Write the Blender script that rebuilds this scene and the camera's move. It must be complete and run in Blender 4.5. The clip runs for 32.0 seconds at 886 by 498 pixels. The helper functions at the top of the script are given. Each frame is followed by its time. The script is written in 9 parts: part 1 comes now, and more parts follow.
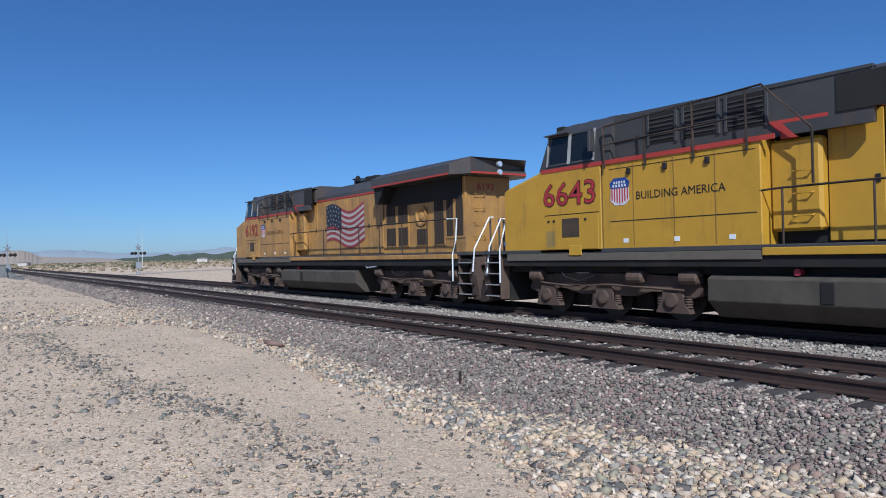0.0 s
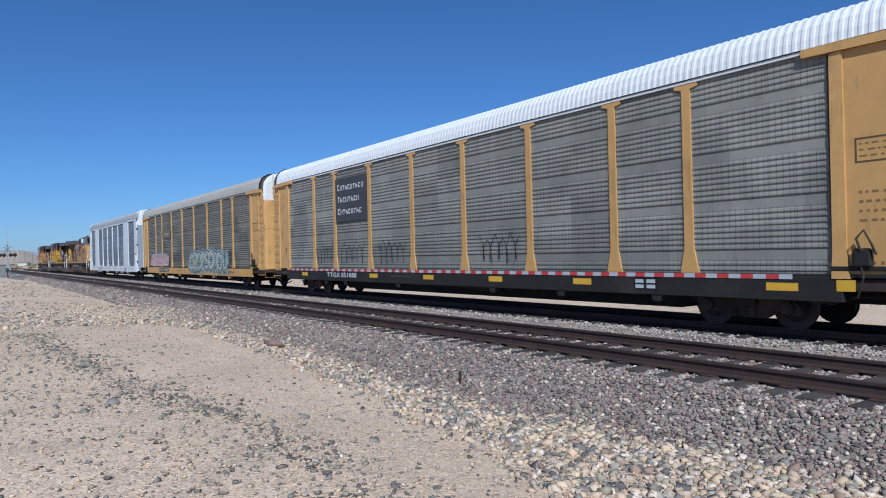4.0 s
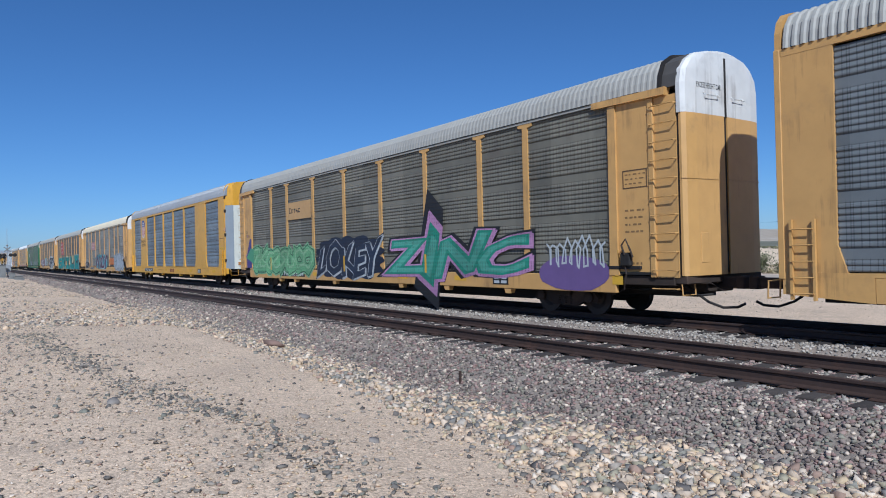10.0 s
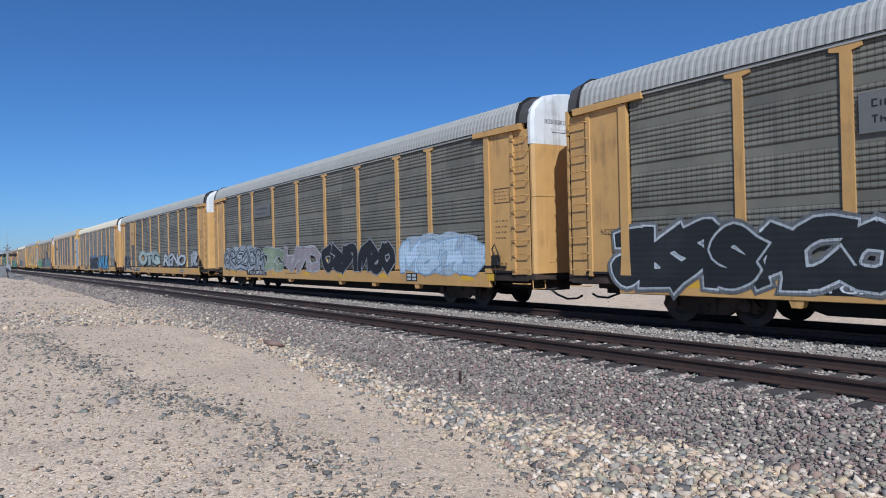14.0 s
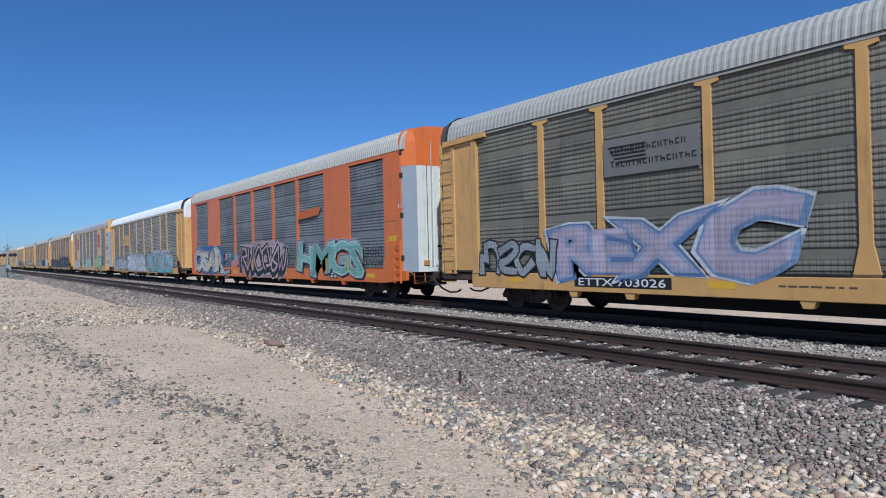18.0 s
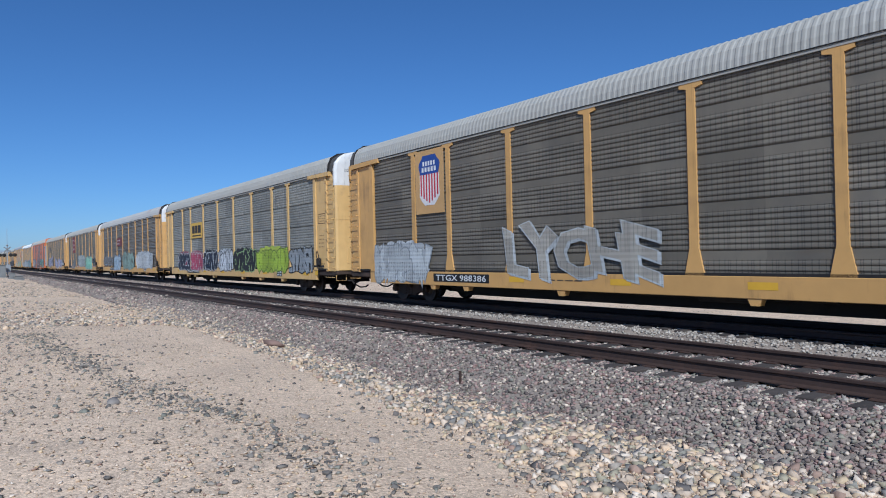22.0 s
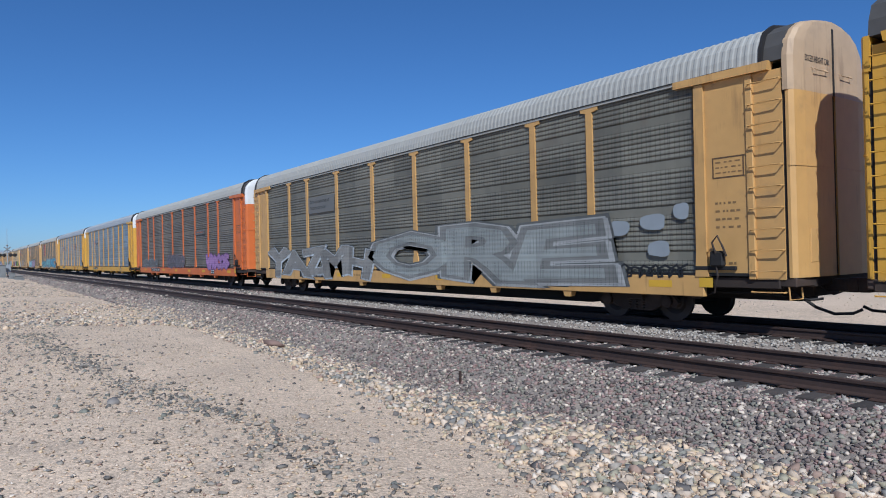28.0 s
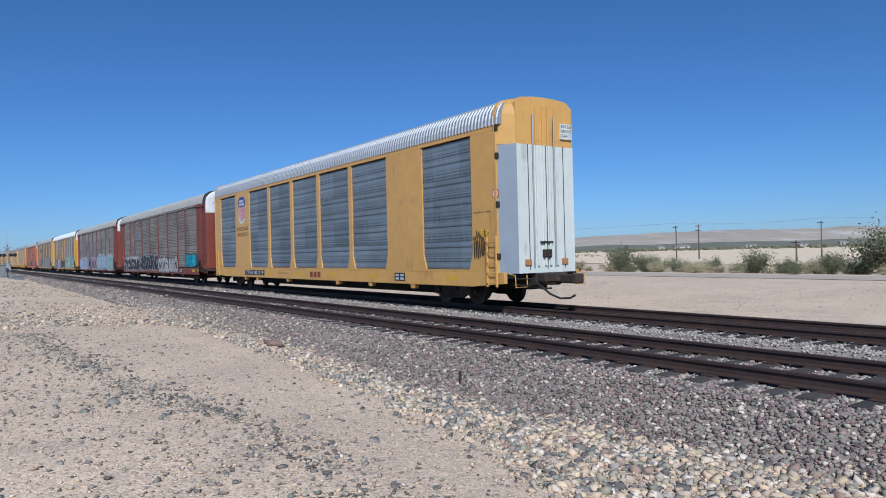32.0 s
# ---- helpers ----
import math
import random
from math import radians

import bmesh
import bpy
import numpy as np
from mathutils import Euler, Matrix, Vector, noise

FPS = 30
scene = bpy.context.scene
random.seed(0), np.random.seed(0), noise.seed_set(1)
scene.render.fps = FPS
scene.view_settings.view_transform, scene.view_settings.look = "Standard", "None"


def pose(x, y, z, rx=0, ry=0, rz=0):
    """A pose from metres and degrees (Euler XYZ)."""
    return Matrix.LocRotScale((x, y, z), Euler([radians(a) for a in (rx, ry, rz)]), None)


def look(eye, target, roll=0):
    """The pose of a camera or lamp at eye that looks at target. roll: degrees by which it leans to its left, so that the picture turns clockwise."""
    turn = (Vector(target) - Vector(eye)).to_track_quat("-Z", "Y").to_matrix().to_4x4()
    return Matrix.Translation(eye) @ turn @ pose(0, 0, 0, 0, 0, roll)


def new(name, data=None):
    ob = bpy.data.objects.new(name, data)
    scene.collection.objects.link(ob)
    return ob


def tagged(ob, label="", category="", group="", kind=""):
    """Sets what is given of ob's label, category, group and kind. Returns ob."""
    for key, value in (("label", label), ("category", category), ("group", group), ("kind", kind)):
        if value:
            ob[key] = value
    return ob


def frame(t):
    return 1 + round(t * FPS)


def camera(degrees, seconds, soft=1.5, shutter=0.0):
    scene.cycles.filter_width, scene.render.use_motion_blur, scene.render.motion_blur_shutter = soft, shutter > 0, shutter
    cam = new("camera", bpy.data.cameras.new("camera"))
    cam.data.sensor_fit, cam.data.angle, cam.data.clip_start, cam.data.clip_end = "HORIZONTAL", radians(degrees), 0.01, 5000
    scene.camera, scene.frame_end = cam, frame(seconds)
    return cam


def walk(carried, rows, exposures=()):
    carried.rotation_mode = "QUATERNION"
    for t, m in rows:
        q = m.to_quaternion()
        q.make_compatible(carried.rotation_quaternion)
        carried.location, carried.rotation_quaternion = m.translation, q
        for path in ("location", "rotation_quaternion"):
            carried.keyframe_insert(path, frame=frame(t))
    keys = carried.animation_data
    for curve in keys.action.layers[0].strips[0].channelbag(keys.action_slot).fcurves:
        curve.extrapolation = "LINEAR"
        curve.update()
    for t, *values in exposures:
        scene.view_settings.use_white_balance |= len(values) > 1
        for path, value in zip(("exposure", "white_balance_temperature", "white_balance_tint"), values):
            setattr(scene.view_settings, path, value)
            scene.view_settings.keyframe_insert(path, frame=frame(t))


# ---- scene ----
# x runs along the railway, trains leave towards -x; y points away from the camera across both tracks;
# z = 0 is the rail top of the main track.
YC = 14.143          # centre line of the main track
YN = 8.98            # centre line of the siding
ZN = 0.105           # rail top of the siding

cam = camera(65.32, 32.0, 1.0)
_eye = Vector((0.0, 0.0, 1.6386))
_way = Vector((-0.82039, 0.57165, 0.005881))
_stand = look(_eye, _eye + _way, -1.36)
walk(cam, [(0.0, _stand), (32.0, _stand)], [(0.0, 0.10, 4650, 7), (32.0, 0.10, 4650, 7)])

# ---- daylight ----
SUN_FROM = Vector((1.71, -1.05, 1.75)).normalized()
world = bpy.data.worlds.new("sky")
scene.world = world
world.use_nodes = True
_wn = world.node_tree.nodes
_wl = world.node_tree.links
_sky = _wn.new("ShaderNodeTexSky")
_sky.sky_type = "NISHITA"
_sky.sun_disc = False
_sky.sun_elevation = math.asin(SUN_FROM.z)
_sky.sun_rotation = math.atan2(SUN_FROM.x, SUN_FROM.y)
_sky.altitude = 1500
_sky.air_density = 1.0
_sky.dust_density = 1.3
_sky.ozone_density = 5.0
_wl.new(_sky.outputs[0], _wn["Background"].inputs[0])
_wn["Background"].inputs[1].default_value = 0.065
_sun = bpy.data.lights.new("sun", "SUN")
_sun.energy = 5.0
_sun.angle = radians(0.5)
_sun.color = (1.0, 0.84, 0.65)
sun_lamp = new("sun", _sun)
sun_lamp.matrix_world = look(SUN_FROM * 50, (0, 0, 0))


# ---- materials ----
def material(name, colour, rough=0.7, metal=0.0, spread=0.12, grain=12.0, coarse=0.6, bump=0.15,
             dirt=None, dirt_amount=0.0, island=0.0, per_object=0.0, bump_distance=0.01, dirt_scale=0.8):
    """A surface with colour changes at two scales, dirt patches and fine relief."""
    m = bpy.data.materials.new(name)
    m.use_nodes = True
    nt = m.node_tree
    nodes, links = nt.nodes, nt.links
    bsdf = nodes["Principled BSDF"]
    bsdf.inputs["Roughness"].default_value = rough
    bsdf.inputs["Metallic"].default_value = metal
    tc = nodes.new("ShaderNodeTexCoord")
    n1 = nodes.new("ShaderNodeTexNoise")
    n1.inputs["Scale"].default_value = grain
    n1.inputs["Detail"].default_value = 6
    links.new(tc.outputs["Object"], n1.inputs["Vector"])
    n2 = nodes.new("ShaderNodeTexNoise")
    n2.inputs["Scale"].default_value = coarse
    n2.inputs["Detail"].default_value = 4
    links.new(tc.outputs["Object"], n2.inputs["Vector"])
    add = nodes.new("ShaderNodeMath")
    add.operation = "ADD"
    links.new(n1.outputs["Fac"], add.inputs[0])
    links.new(n2.outputs["Fac"], add.inputs[1])
    mr = nodes.new("ShaderNodeMapRange")
    mr.inputs["From Min"].default_value = 0.6
    mr.inputs["From Max"].default_value = 1.4
    mr.inputs["To Min"].default_value = 1 - spread
    mr.inputs["To Max"].default_value = 1 + spread
    links.new(add.outputs[0], mr.inputs["Value"])
    value = mr.outputs[0]
    for amount, node, out in ((island, "ShaderNodeNewGeometry", "Random Per Island"), (per_object, "ShaderNodeObjectInfo", "Random")):
        if amount:
            g = nodes.new(node)
            r = nodes.new("ShaderNodeMapRange")
            r.inputs["To Min"].default_value = 1 - amount
            r.inputs["To Max"].default_value = 1 + amount
            links.new(g.outputs[out], r.inputs["Value"])
            mul = nodes.new("ShaderNodeMath")
            mul.operation = "MULTIPLY"
            links.new(value, mul.inputs[0])
            links.new(r.outputs[0], mul.inputs[1])
            value = mul.outputs[0]
    base = nodes.new("ShaderNodeMix")
    base.data_type = "RGBA"
    base.blend_type = "MULTIPLY"
    base.inputs["Factor"].default_value = 1.0
    base.inputs[6].default_value = (*colour, 1)
    links.new(value, base.inputs[7])
    out = base.outputs[2]
    if dirt:
        n3 = nodes.new("ShaderNodeTexNoise")
        n3.inputs["Scale"].default_value = dirt_scale
        n3.inputs["Detail"].default_value = 8
        n3.inputs["Roughness"].default_value = 0.65
        links.new(tc.outputs["Object"], n3.inputs["Vector"])
        ramp = nodes.new("ShaderNodeMapRange")
        ramp.inputs["From Min"].default_value = 0.62 - 0.3 * dirt_amount
        ramp.inputs["From Max"].default_value = 0.80 - 0.2 * dirt_amount
        links.new(n3.outputs["Fac"], ramp.inputs["Value"])
        mix = nodes.new("ShaderNodeMix")
        mix.data_type = "RGBA"
        links.new(ramp.outputs[0], mix.inputs["Factor"])
        links.new(out, mix.inputs[6])
        mix.inputs[7].default_value = (*dirt, 1)
        out = mix.outputs[2]
    links.new(out, bsdf.inputs["Base Color"])
    if bump:
        b = nodes.new("ShaderNodeBump")
        b.inputs["Strength"].default_value = bump
        b.inputs["Distance"].default_value = bump_distance
        links.new(n1.outputs["Fac"], b.inputs["Height"])
        links.new(b.outputs["Normal"], bsdf.inputs["Normal"])
    return m


GRIME = (0.10, 0.085, 0.07)
_paints = {}


def streaked(m, colour, amount, stretch=0.22):
    """Adds rust and dirt that ran down the sheet in narrow streaks, broken up by a coarser noise."""
    nodes, links = m.node_tree.nodes, m.node_tree.links
    bsdf = nodes["Principled BSDF"]
    tc = nodes.new("ShaderNodeTexCoord")
    fit = nodes.new("ShaderNodeMapping")
    fit.inputs["Scale"].default_value = (5.0, 5.0, stretch)
    links.new(tc.outputs["Object"], fit.inputs["Vector"])
    run = nodes.new("ShaderNodeTexNoise")
    run.inputs["Scale"].default_value = 1.6
    run.inputs["Detail"].default_value = 7
    run.inputs["Roughness"].default_value = 0.72
    links.new(fit.outputs[0], run.inputs["Vector"])
    info = nodes.new("ShaderNodeObjectInfo")
    patch = nodes.new("ShaderNodeTexNoise")
    patch.noise_dimensions = "4D"
    patch.inputs["Scale"].default_value = 1.3
    patch.inputs["Detail"].default_value = 5
    links.new(tc.outputs["Object"], patch.inputs["Vector"])
    links.new(info.outputs["Random"], patch.inputs["W"])
    both = nodes.new("ShaderNodeMath")
    links.new(run.outputs["Fac"], both.inputs[0])
    links.new(patch.outputs["Fac"], both.inputs[1])
    level = nodes.new("ShaderNodeMapRange")
    level.inputs["From Min"].default_value = 1.13 - 0.25 * amount
    level.inputs["From Max"].default_value = 1.42 - 0.25 * amount
    level.inputs["To Max"].default_value = 0.85
    links.new(both.outputs[0], level.inputs["Value"])
    mix = nodes.new("ShaderNodeMix")
    mix.data_type = "RGBA"
    links.new(level.outputs[0], mix.inputs["Factor"])
    links.new(bsdf.inputs["Base Color"].links[0].from_socket, mix.inputs[6])
    mix.inputs[7].default_value = (*(0.30 * c + 0.70 * r for c, r in zip(colour, (0.095, 0.055, 0.03))), 1)
    links.new(mix.outputs[2], bsdf.inputs["Base Color"])
    return m


def paint(colour, worn=0.25, rough=0.5):
    key = (colour, worn, rough)
    if key not in _paints:
        _paints[key] = material("painted_steel", colour, rough, 0.0, 0.10, 3.0, 0.35, 0.06,
                                tuple(0.55 * c + 0.45 * g for c, g in zip(colour, GRIME)), worn, per_object=0.04)
        streaked(_paints[key], colour, worn)
    return _paints[key]


def perforated(name, colour, pitch_x, pitch_z, duty_x, duty_z, group, group_duty, dirt_amount, metal=0.0, rough=0.55, rusty=0.45):
    """Sheet steel with rows of punched slots, in groups."""
    m = material(name, colour, rough, metal, 0.14, 2.0, 0.5, 0.05, tuple(c * 0.62 + 0.02 for c in colour), dirt_amount, per_object=0.05)
    nt = m.node_tree
    nodes, links = nt.nodes, nt.links
    bsdf = nodes["Principled BSDF"]
    tc = nodes.new("ShaderNodeTexCoord")
    sep = nodes.new("ShaderNodeSeparateXYZ")
    links.new(tc.outputs["Object"], sep.inputs[0])

    def comb(socket, pitch, duty):
        d = nodes.new("ShaderNodeMath")
        d.operation = "DIVIDE"
        links.new(socket, d.inputs[0])
        d.inputs[1].default_value = pitch
        f = nodes.new("ShaderNodeMath")
        f.operation = "FRACT"
        links.new(d.outputs[0], f.inputs[0])
        c = nodes.new("ShaderNodeMath")
        c.operation = "LESS_THAN"
        links.new(f.outputs[0], c.inputs[0])
        c.inputs[1].default_value = duty
        return c.outputs[0]

    def times(a, b):
        n = nodes.new("ShaderNodeMath")
        n.operation = "MULTIPLY"
        links.new(a, n.inputs[0])
        links.new(b, n.inputs[1])
        return n.outputs[0]

    snap = nodes.new("ShaderNodeVectorMath")
    snap.operation = "SNAP"
    links.new(tc.outputs["Object"], snap.inputs[0])
    snap.inputs[1].default_value = (1.48, 9.0, 1.0)
    cell = nodes.new("ShaderNodeTexWhiteNoise")
    cell.noise_dimensions = "4D"
    links.new(snap.outputs[0], cell.inputs["Vector"])
    info = nodes.new("ShaderNodeObjectInfo")
    links.new(info.outputs["Random"], cell.inputs["W"])
    shade = nodes.new("ShaderNodeMapRange")
    shade.inputs["To Min"].default_value = 0.80
    shade.inputs["To Max"].default_value = 1.18
    links.new(cell.outputs["Value"], shade.inputs["Value"])
    tone = nodes.new("ShaderNodeMix")
    tone.data_type = "RGBA"
    tone.blend_type = "MULTIPLY"
    tone.inputs["Factor"].default_value = 1.0
    links.new(bsdf.inputs["Base Color"].links[0].from_socket, tone.inputs[6])
    links.new(shade.outputs[0], tone.inputs[7])
    streak = nodes.new("ShaderNodeTexNoise")
    streak.inputs["Scale"].default_value = 1.1
    streak.inputs["Detail"].default_value = 9
    streak.inputs["Roughness"].default_value = 0.7
    links.new(tc.outputs["Object"], streak.inputs["Vector"])
    rust = nodes.new("ShaderNodeMapRange")
    rust.inputs["From Min"].default_value = 0.58
    rust.inputs["From Max"].default_value = 0.74
    rust.inputs["To Max"].default_value = rusty * 0.75
    links.new(streak.outputs["Fac"], rust.inputs["Value"])
    rusted = nodes.new("ShaderNodeMix")
    rusted.data_type = "RGBA"
    links.new(rust.outputs[0], rusted.inputs["Factor"])
    links.new(tone.outputs[2], rusted.inputs[6])
    rusted.inputs[7].default_value = (0.10, 0.055, 0.03, 1)
    links.new(rusted.outputs[2], bsdf.inputs["Base Color"])
    shift = nodes.new("ShaderNodeMath")
    links.new(sep.outputs["X"], shift.inputs[0])
    shift.inputs[1].default_value = 0.36 * pitch_x
    either = nodes.new("ShaderNodeMath")
    either.operation = "MAXIMUM"
    links.new(comb(sep.outputs["X"], pitch_x, duty_x), either.inputs[0])
    links.new(comb(shift.outputs[0], 4.0 * pitch_x, 0.25 * duty_x), either.inputs[1])
    holes = times(either.outputs[0], comb(sep.outputs["Z"], pitch_z, duty_z))
    up = nodes.new("ShaderNodeMath")
    links.new(sep.outputs["Z"], up.inputs[0])
    up.inputs[1].default_value = 0.44 if group_duty < 0.82 and group > 0.9 else 0.0
    holes = times(holes, comb(up.outputs[0], group, group_duty))
    mix = nodes.new("ShaderNodeMix")
    mix.data_type = "RGBA"
    links.new(holes, mix.inputs["Factor"])
    links.new(bsdf.inputs["Base Color"].links[0].from_socket, mix.inputs[6])
    mix.inputs[7].default_value = (0.012, 0.012, 0.012, 1)
    links.new(mix.outputs[2], bsdf.inputs["Base Color"])
    return m


TAN = (0.50, 0.292, 0.090)
TAN_PALE = (0.55, 0.36, 0.13)
YELLOW = (0.55, 0.295, 0.022)
BRIGHT_YELLOW = (0.56, 0.305, 0.026)
OCHRE = (0.53, 0.30, 0.072)
ORANGE = (0.50, 0.125, 0.020)
BROWN = (0.155, 0.032, 0.015)
GREEN = (0.024, 0.125, 0.052)
WHITE = (0.60, 0.61, 0.61)
M_PANEL_OLD = perforated("perforated_grey_steel", (0.150, 0.139, 0.105), 0.125, 0.046, 0.16, 0.50, 1.0, 0.80, 0.45)
M_PANEL_PALE = perforated("pale_grey_steel", (0.212, 0.204, 0.172), 0.125, 0.046, 0.16, 0.45, 1.0, 0.80, 0.40)
M_PANEL_FINE = perforated("pale_slotted_steel", (0.228, 0.222, 0.188), 0.06, 0.05, 0.3, 0.4, 1.0, 0.95, 0.40)
M_PANEL_BLUE = perforated("perforated_slate_steel", (0.135, 0.145, 0.148), 0.125, 0.046, 0.16, 0.50, 1.0, 0.80, 0.3, 0.0, 0.55, 0.15)
M_PANEL_DUSTY = perforated("dusty_brown_grey_steel", (0.19, 0.17, 0.135), 0.125, 0.046, 0.18, 0.45, 1.0, 0.80, 0.45)
M_PANEL_NEW = perforated("perforated_blue_grey_steel", (0.158, 0.184, 0.205), 0.075, 0.09, 0.45, 0.45, 0.66, 0.34, 0.30, 0.12, 0.45, 0.08)
M_PANEL_SILVER = perforated("perforated_silver_steel", (0.205, 0.245, 0.285), 0.09, 0.09, 0.45, 0.4, 0.66, 0.3, 0.25, 0.3, 0.4, 0.0)
M_PANEL_RUSTY = perforated("perforated_brownish_steel", (0.134, 0.117, 0.088), 0.125, 0.046, 0.16, 0.50, 1.0, 0.80, 0.5)
M_ROOF_GREY = material("weathered_galvanised_roof", (0.325, 0.312, 0.275), 0.65, 0.0, 0.10, 2.5, 0.3, 0.05, (0.30, 0.29, 0.27), 0.35)
M_ROOF_SILVER = material("bright_galvanised_roof", (0.30, 0.305, 0.31), 0.5, 0.4, 0.10, 2.5, 0.3, 0.05)
M_ROOF_WHITE = material("white_painted_roof", (0.66, 0.66, 0.64), 0.5, 0.0, 0.06, 2.5, 0.3, 0.05, (0.55, 0.53, 0.5), 0.15)
M_ROOF_CREAM = material("cream_painted_roof", (0.60, 0.53, 0.38), 0.5, 0.0, 0.06, 2.5, 0.3, 0.05)
M_ROOF_PEELING = material("peeling_white_roof", (0.36, 0.35, 0.325), 0.55, 0.0, 0.06, 2.5, 0.3, 0.05, (0.22, 0.08, 0.06), 0.12, dirt_scale=0.5)
M_LEAF_GREY = material("grey_door_leaf_paint", (0.225, 0.25, 0.275), 0.55, 0.0, 0.08, 2.0, 0.4, 0.04)
M_DARK = material("grimy_black_steel", (0.011, 0.009, 0.008), 0.8, 0.0, 0.3, 6.0, 0.8, 0.2, (0.035, 0.025, 0.018), 0.3)
M_TRUCK = material("dusty_truck_steel", (0.028, 0.018, 0.012), 0.85, 0.0, 0.35, 6.0, 0.8, 0.25, (0.085, 0.052, 0.033), 0.40)
M_WHEEL = material("worn_wheel_steel", (0.05, 0.04, 0.035), 0.55, 0.5, 0.2, 5.0, 0.8, 0.1)
M_RAIL = material("rusty_rail_steel", (0.055, 0.034, 0.026), 0.65, 0.3, 0.25, 9.0, 0.6, 0.2, (0.12, 0.06, 0.035), 0.3)
M_TIE = material("weathered_timber_tie", (0.045, 0.036, 0.030), 0.9, 0.0, 0.35, 9.0, 0.8, 0.5, (0.13, 0.10, 0.08), 0.25, per_object=0.35)
M_HOOD = material("dark_roof_hood", (0.06, 0.055, 0.05), 0.8, 0.0, 0.25, 3.0, 0.8, 0.1, (0.14, 0.12, 0.10), 0.3)
M_ALU = material("dull_aluminium_mast", (0.34, 0.35, 0.36), 0.5, 0.4, 0.12, 4.0, 1.0, 0.05)


# ---- building blocks ----
def mesh_of(name, verts, faces, mat, smooth=False):
    me = bpy.data.meshes.new(name)
    me.from_pydata([tuple(v) for v in verts], [], faces)
    me.materials.append(mat)
    if smooth:
        me.polygons.foreach_set("use_smooth", [True] * len(me.polygons))
    me.update()
    return me


def bm_mesh(name, bm, mat, smooth=False):
    me = bpy.data.meshes.new(name)
    bmesh.ops.recalc_face_normals(bm, faces=bm.faces)
    bm.to_mesh(me)
    bm.free()
    me.materials.append(mat)
    if smooth:
        me.polygons.foreach_set("use_smooth", [True] * len(me.polygons))
    return me


def part(name, me, parent, at=None, label=""):
    """One mesh object under a thing or a part; a bmesh or mesh that alike parts may share."""
    ob = new(name, me)
    ob.parent = parent
    if at is not None:
        ob.matrix_basis = at if isinstance(at, Matrix) else pose(*at)
    if label:
        tagged(ob, label)
    return ob


def thing(name, label, category, group="", kind="", at=None):
    ob = new(name)
    ob.empty_display_size = 0.2
    if at is not None:
        ob.matrix_basis = at
    return tagged(ob, label, category, group, kind)


_cache = {}


def cached(key, make):
    if key not in _cache:
        _cache[key] = make()
    return _cache[key]


def add_box(bm, x0, x1, y0, y1, z0, z1, bevel=0.0):
    vs = [bm.verts.new((x, y, z)) for z in (z0, z1) for y in (y0, y1) for x in (x0, x1)]
    fs = [bm.faces.new([vs[i] for i in q]) for q in ((0, 2, 3, 1), (4, 5, 7, 6), (0, 1, 5, 4), (2, 6, 7, 3), (0, 4, 6, 2), (1, 3, 7, 5))]
    if bevel:
        edges = list({e for f in fs for e in f.edges})
        bmesh.ops.bevel(bm, geom=edges, offset=bevel, segments=1, affect="EDGES")


def box_mesh(name, x0, x1, y0, y1, z0, z1, mat, bevel=0.0):
    def make():
        bm = bmesh.new()
        add_box(bm, x0, x1, y0, y1, z0, z1, bevel)
        return bm_mesh(name, bm, mat)
    return cached(("box", x0, x1, y0, y1, z0, z1, mat.name, bevel), make)


def add_prism(bm, outline, axis, a, b):
    """A closed outline of (u, v) pushed along an axis from a to b. axis y: u = x, v = z; x: u = y, v = z; z: u = x, v = y."""
    def at(u, v, w):
        return {"y": (u, w, v), "x": (w, u, v), "z": (u, v, w)}[axis]
    lo = [bm.verts.new(at(u, v, a)) for u, v in outline]
    hi = [bm.verts.new(at(u, v, b)) for u, v in outline]
    n = len(outline)
    bm.faces.new(lo)
    bm.faces.new(hi[::-1])
    for i in range(n):
        bm.faces.new((lo[i], hi[i], hi[(i + 1) % n], lo[(i + 1) % n]))


def prism_mesh(name, outline, axis, a, b, mat, bevel=0.0):
    def make():
        bm = bmesh.new()
        add_prism(bm, outline, axis, a, b)
        if bevel:
            bmesh.ops.bevel(bm, geom=list(bm.edges), offset=bevel, segments=1, affect="EDGES")
        return bm_mesh(name, bm, mat)
    return cached(("prism", tuple(outline), axis, a, b, mat.name, bevel), make)


def add_tube(bm, points, radius, sides=6):
    """A bent rod through the points."""
    rings = []
    pts = [Vector(p) for p in points]
    for i, p in enumerate(pts):
        d = (pts[min(i + 1, len(pts) - 1)] - pts[max(i - 1, 0)]).normalized()
        u = d.orthogonal().normalized() if abs(d.z) > 0.9 else d.cross(Vector((0, 0, 1))).normalized()
        w = d.cross(u)
        rings.append([bm.verts.new(p + radius * (math.cos(a) * u + math.sin(a) * w)) for a in [2 * math.pi * k / sides for k in range(sides)]])
    for r, q in zip(rings, rings[1:]):
        best = min(range(sides), key=lambda k: (q[k].co - r[0].co).length)
        for k in range(sides):
            bm.faces.new((r[k], r[(k + 1) % sides], q[(k + 1 + best) % sides], q[(k + best) % sides]))
    bm.faces.new(rings[0][::-1])
    bm.faces.new(rings[-1])


def tube_mesh(name, paths, radius, mat, sides=6):
    def make():
        bm = bmesh.new()
        for points in paths:
            add_tube(bm, points, radius, sides)
        return bm_mesh(name, bm, mat)
    return cached(("tube", tuple(tuple(tuple(p) for p in q) for q in paths), radius, mat.name), make)


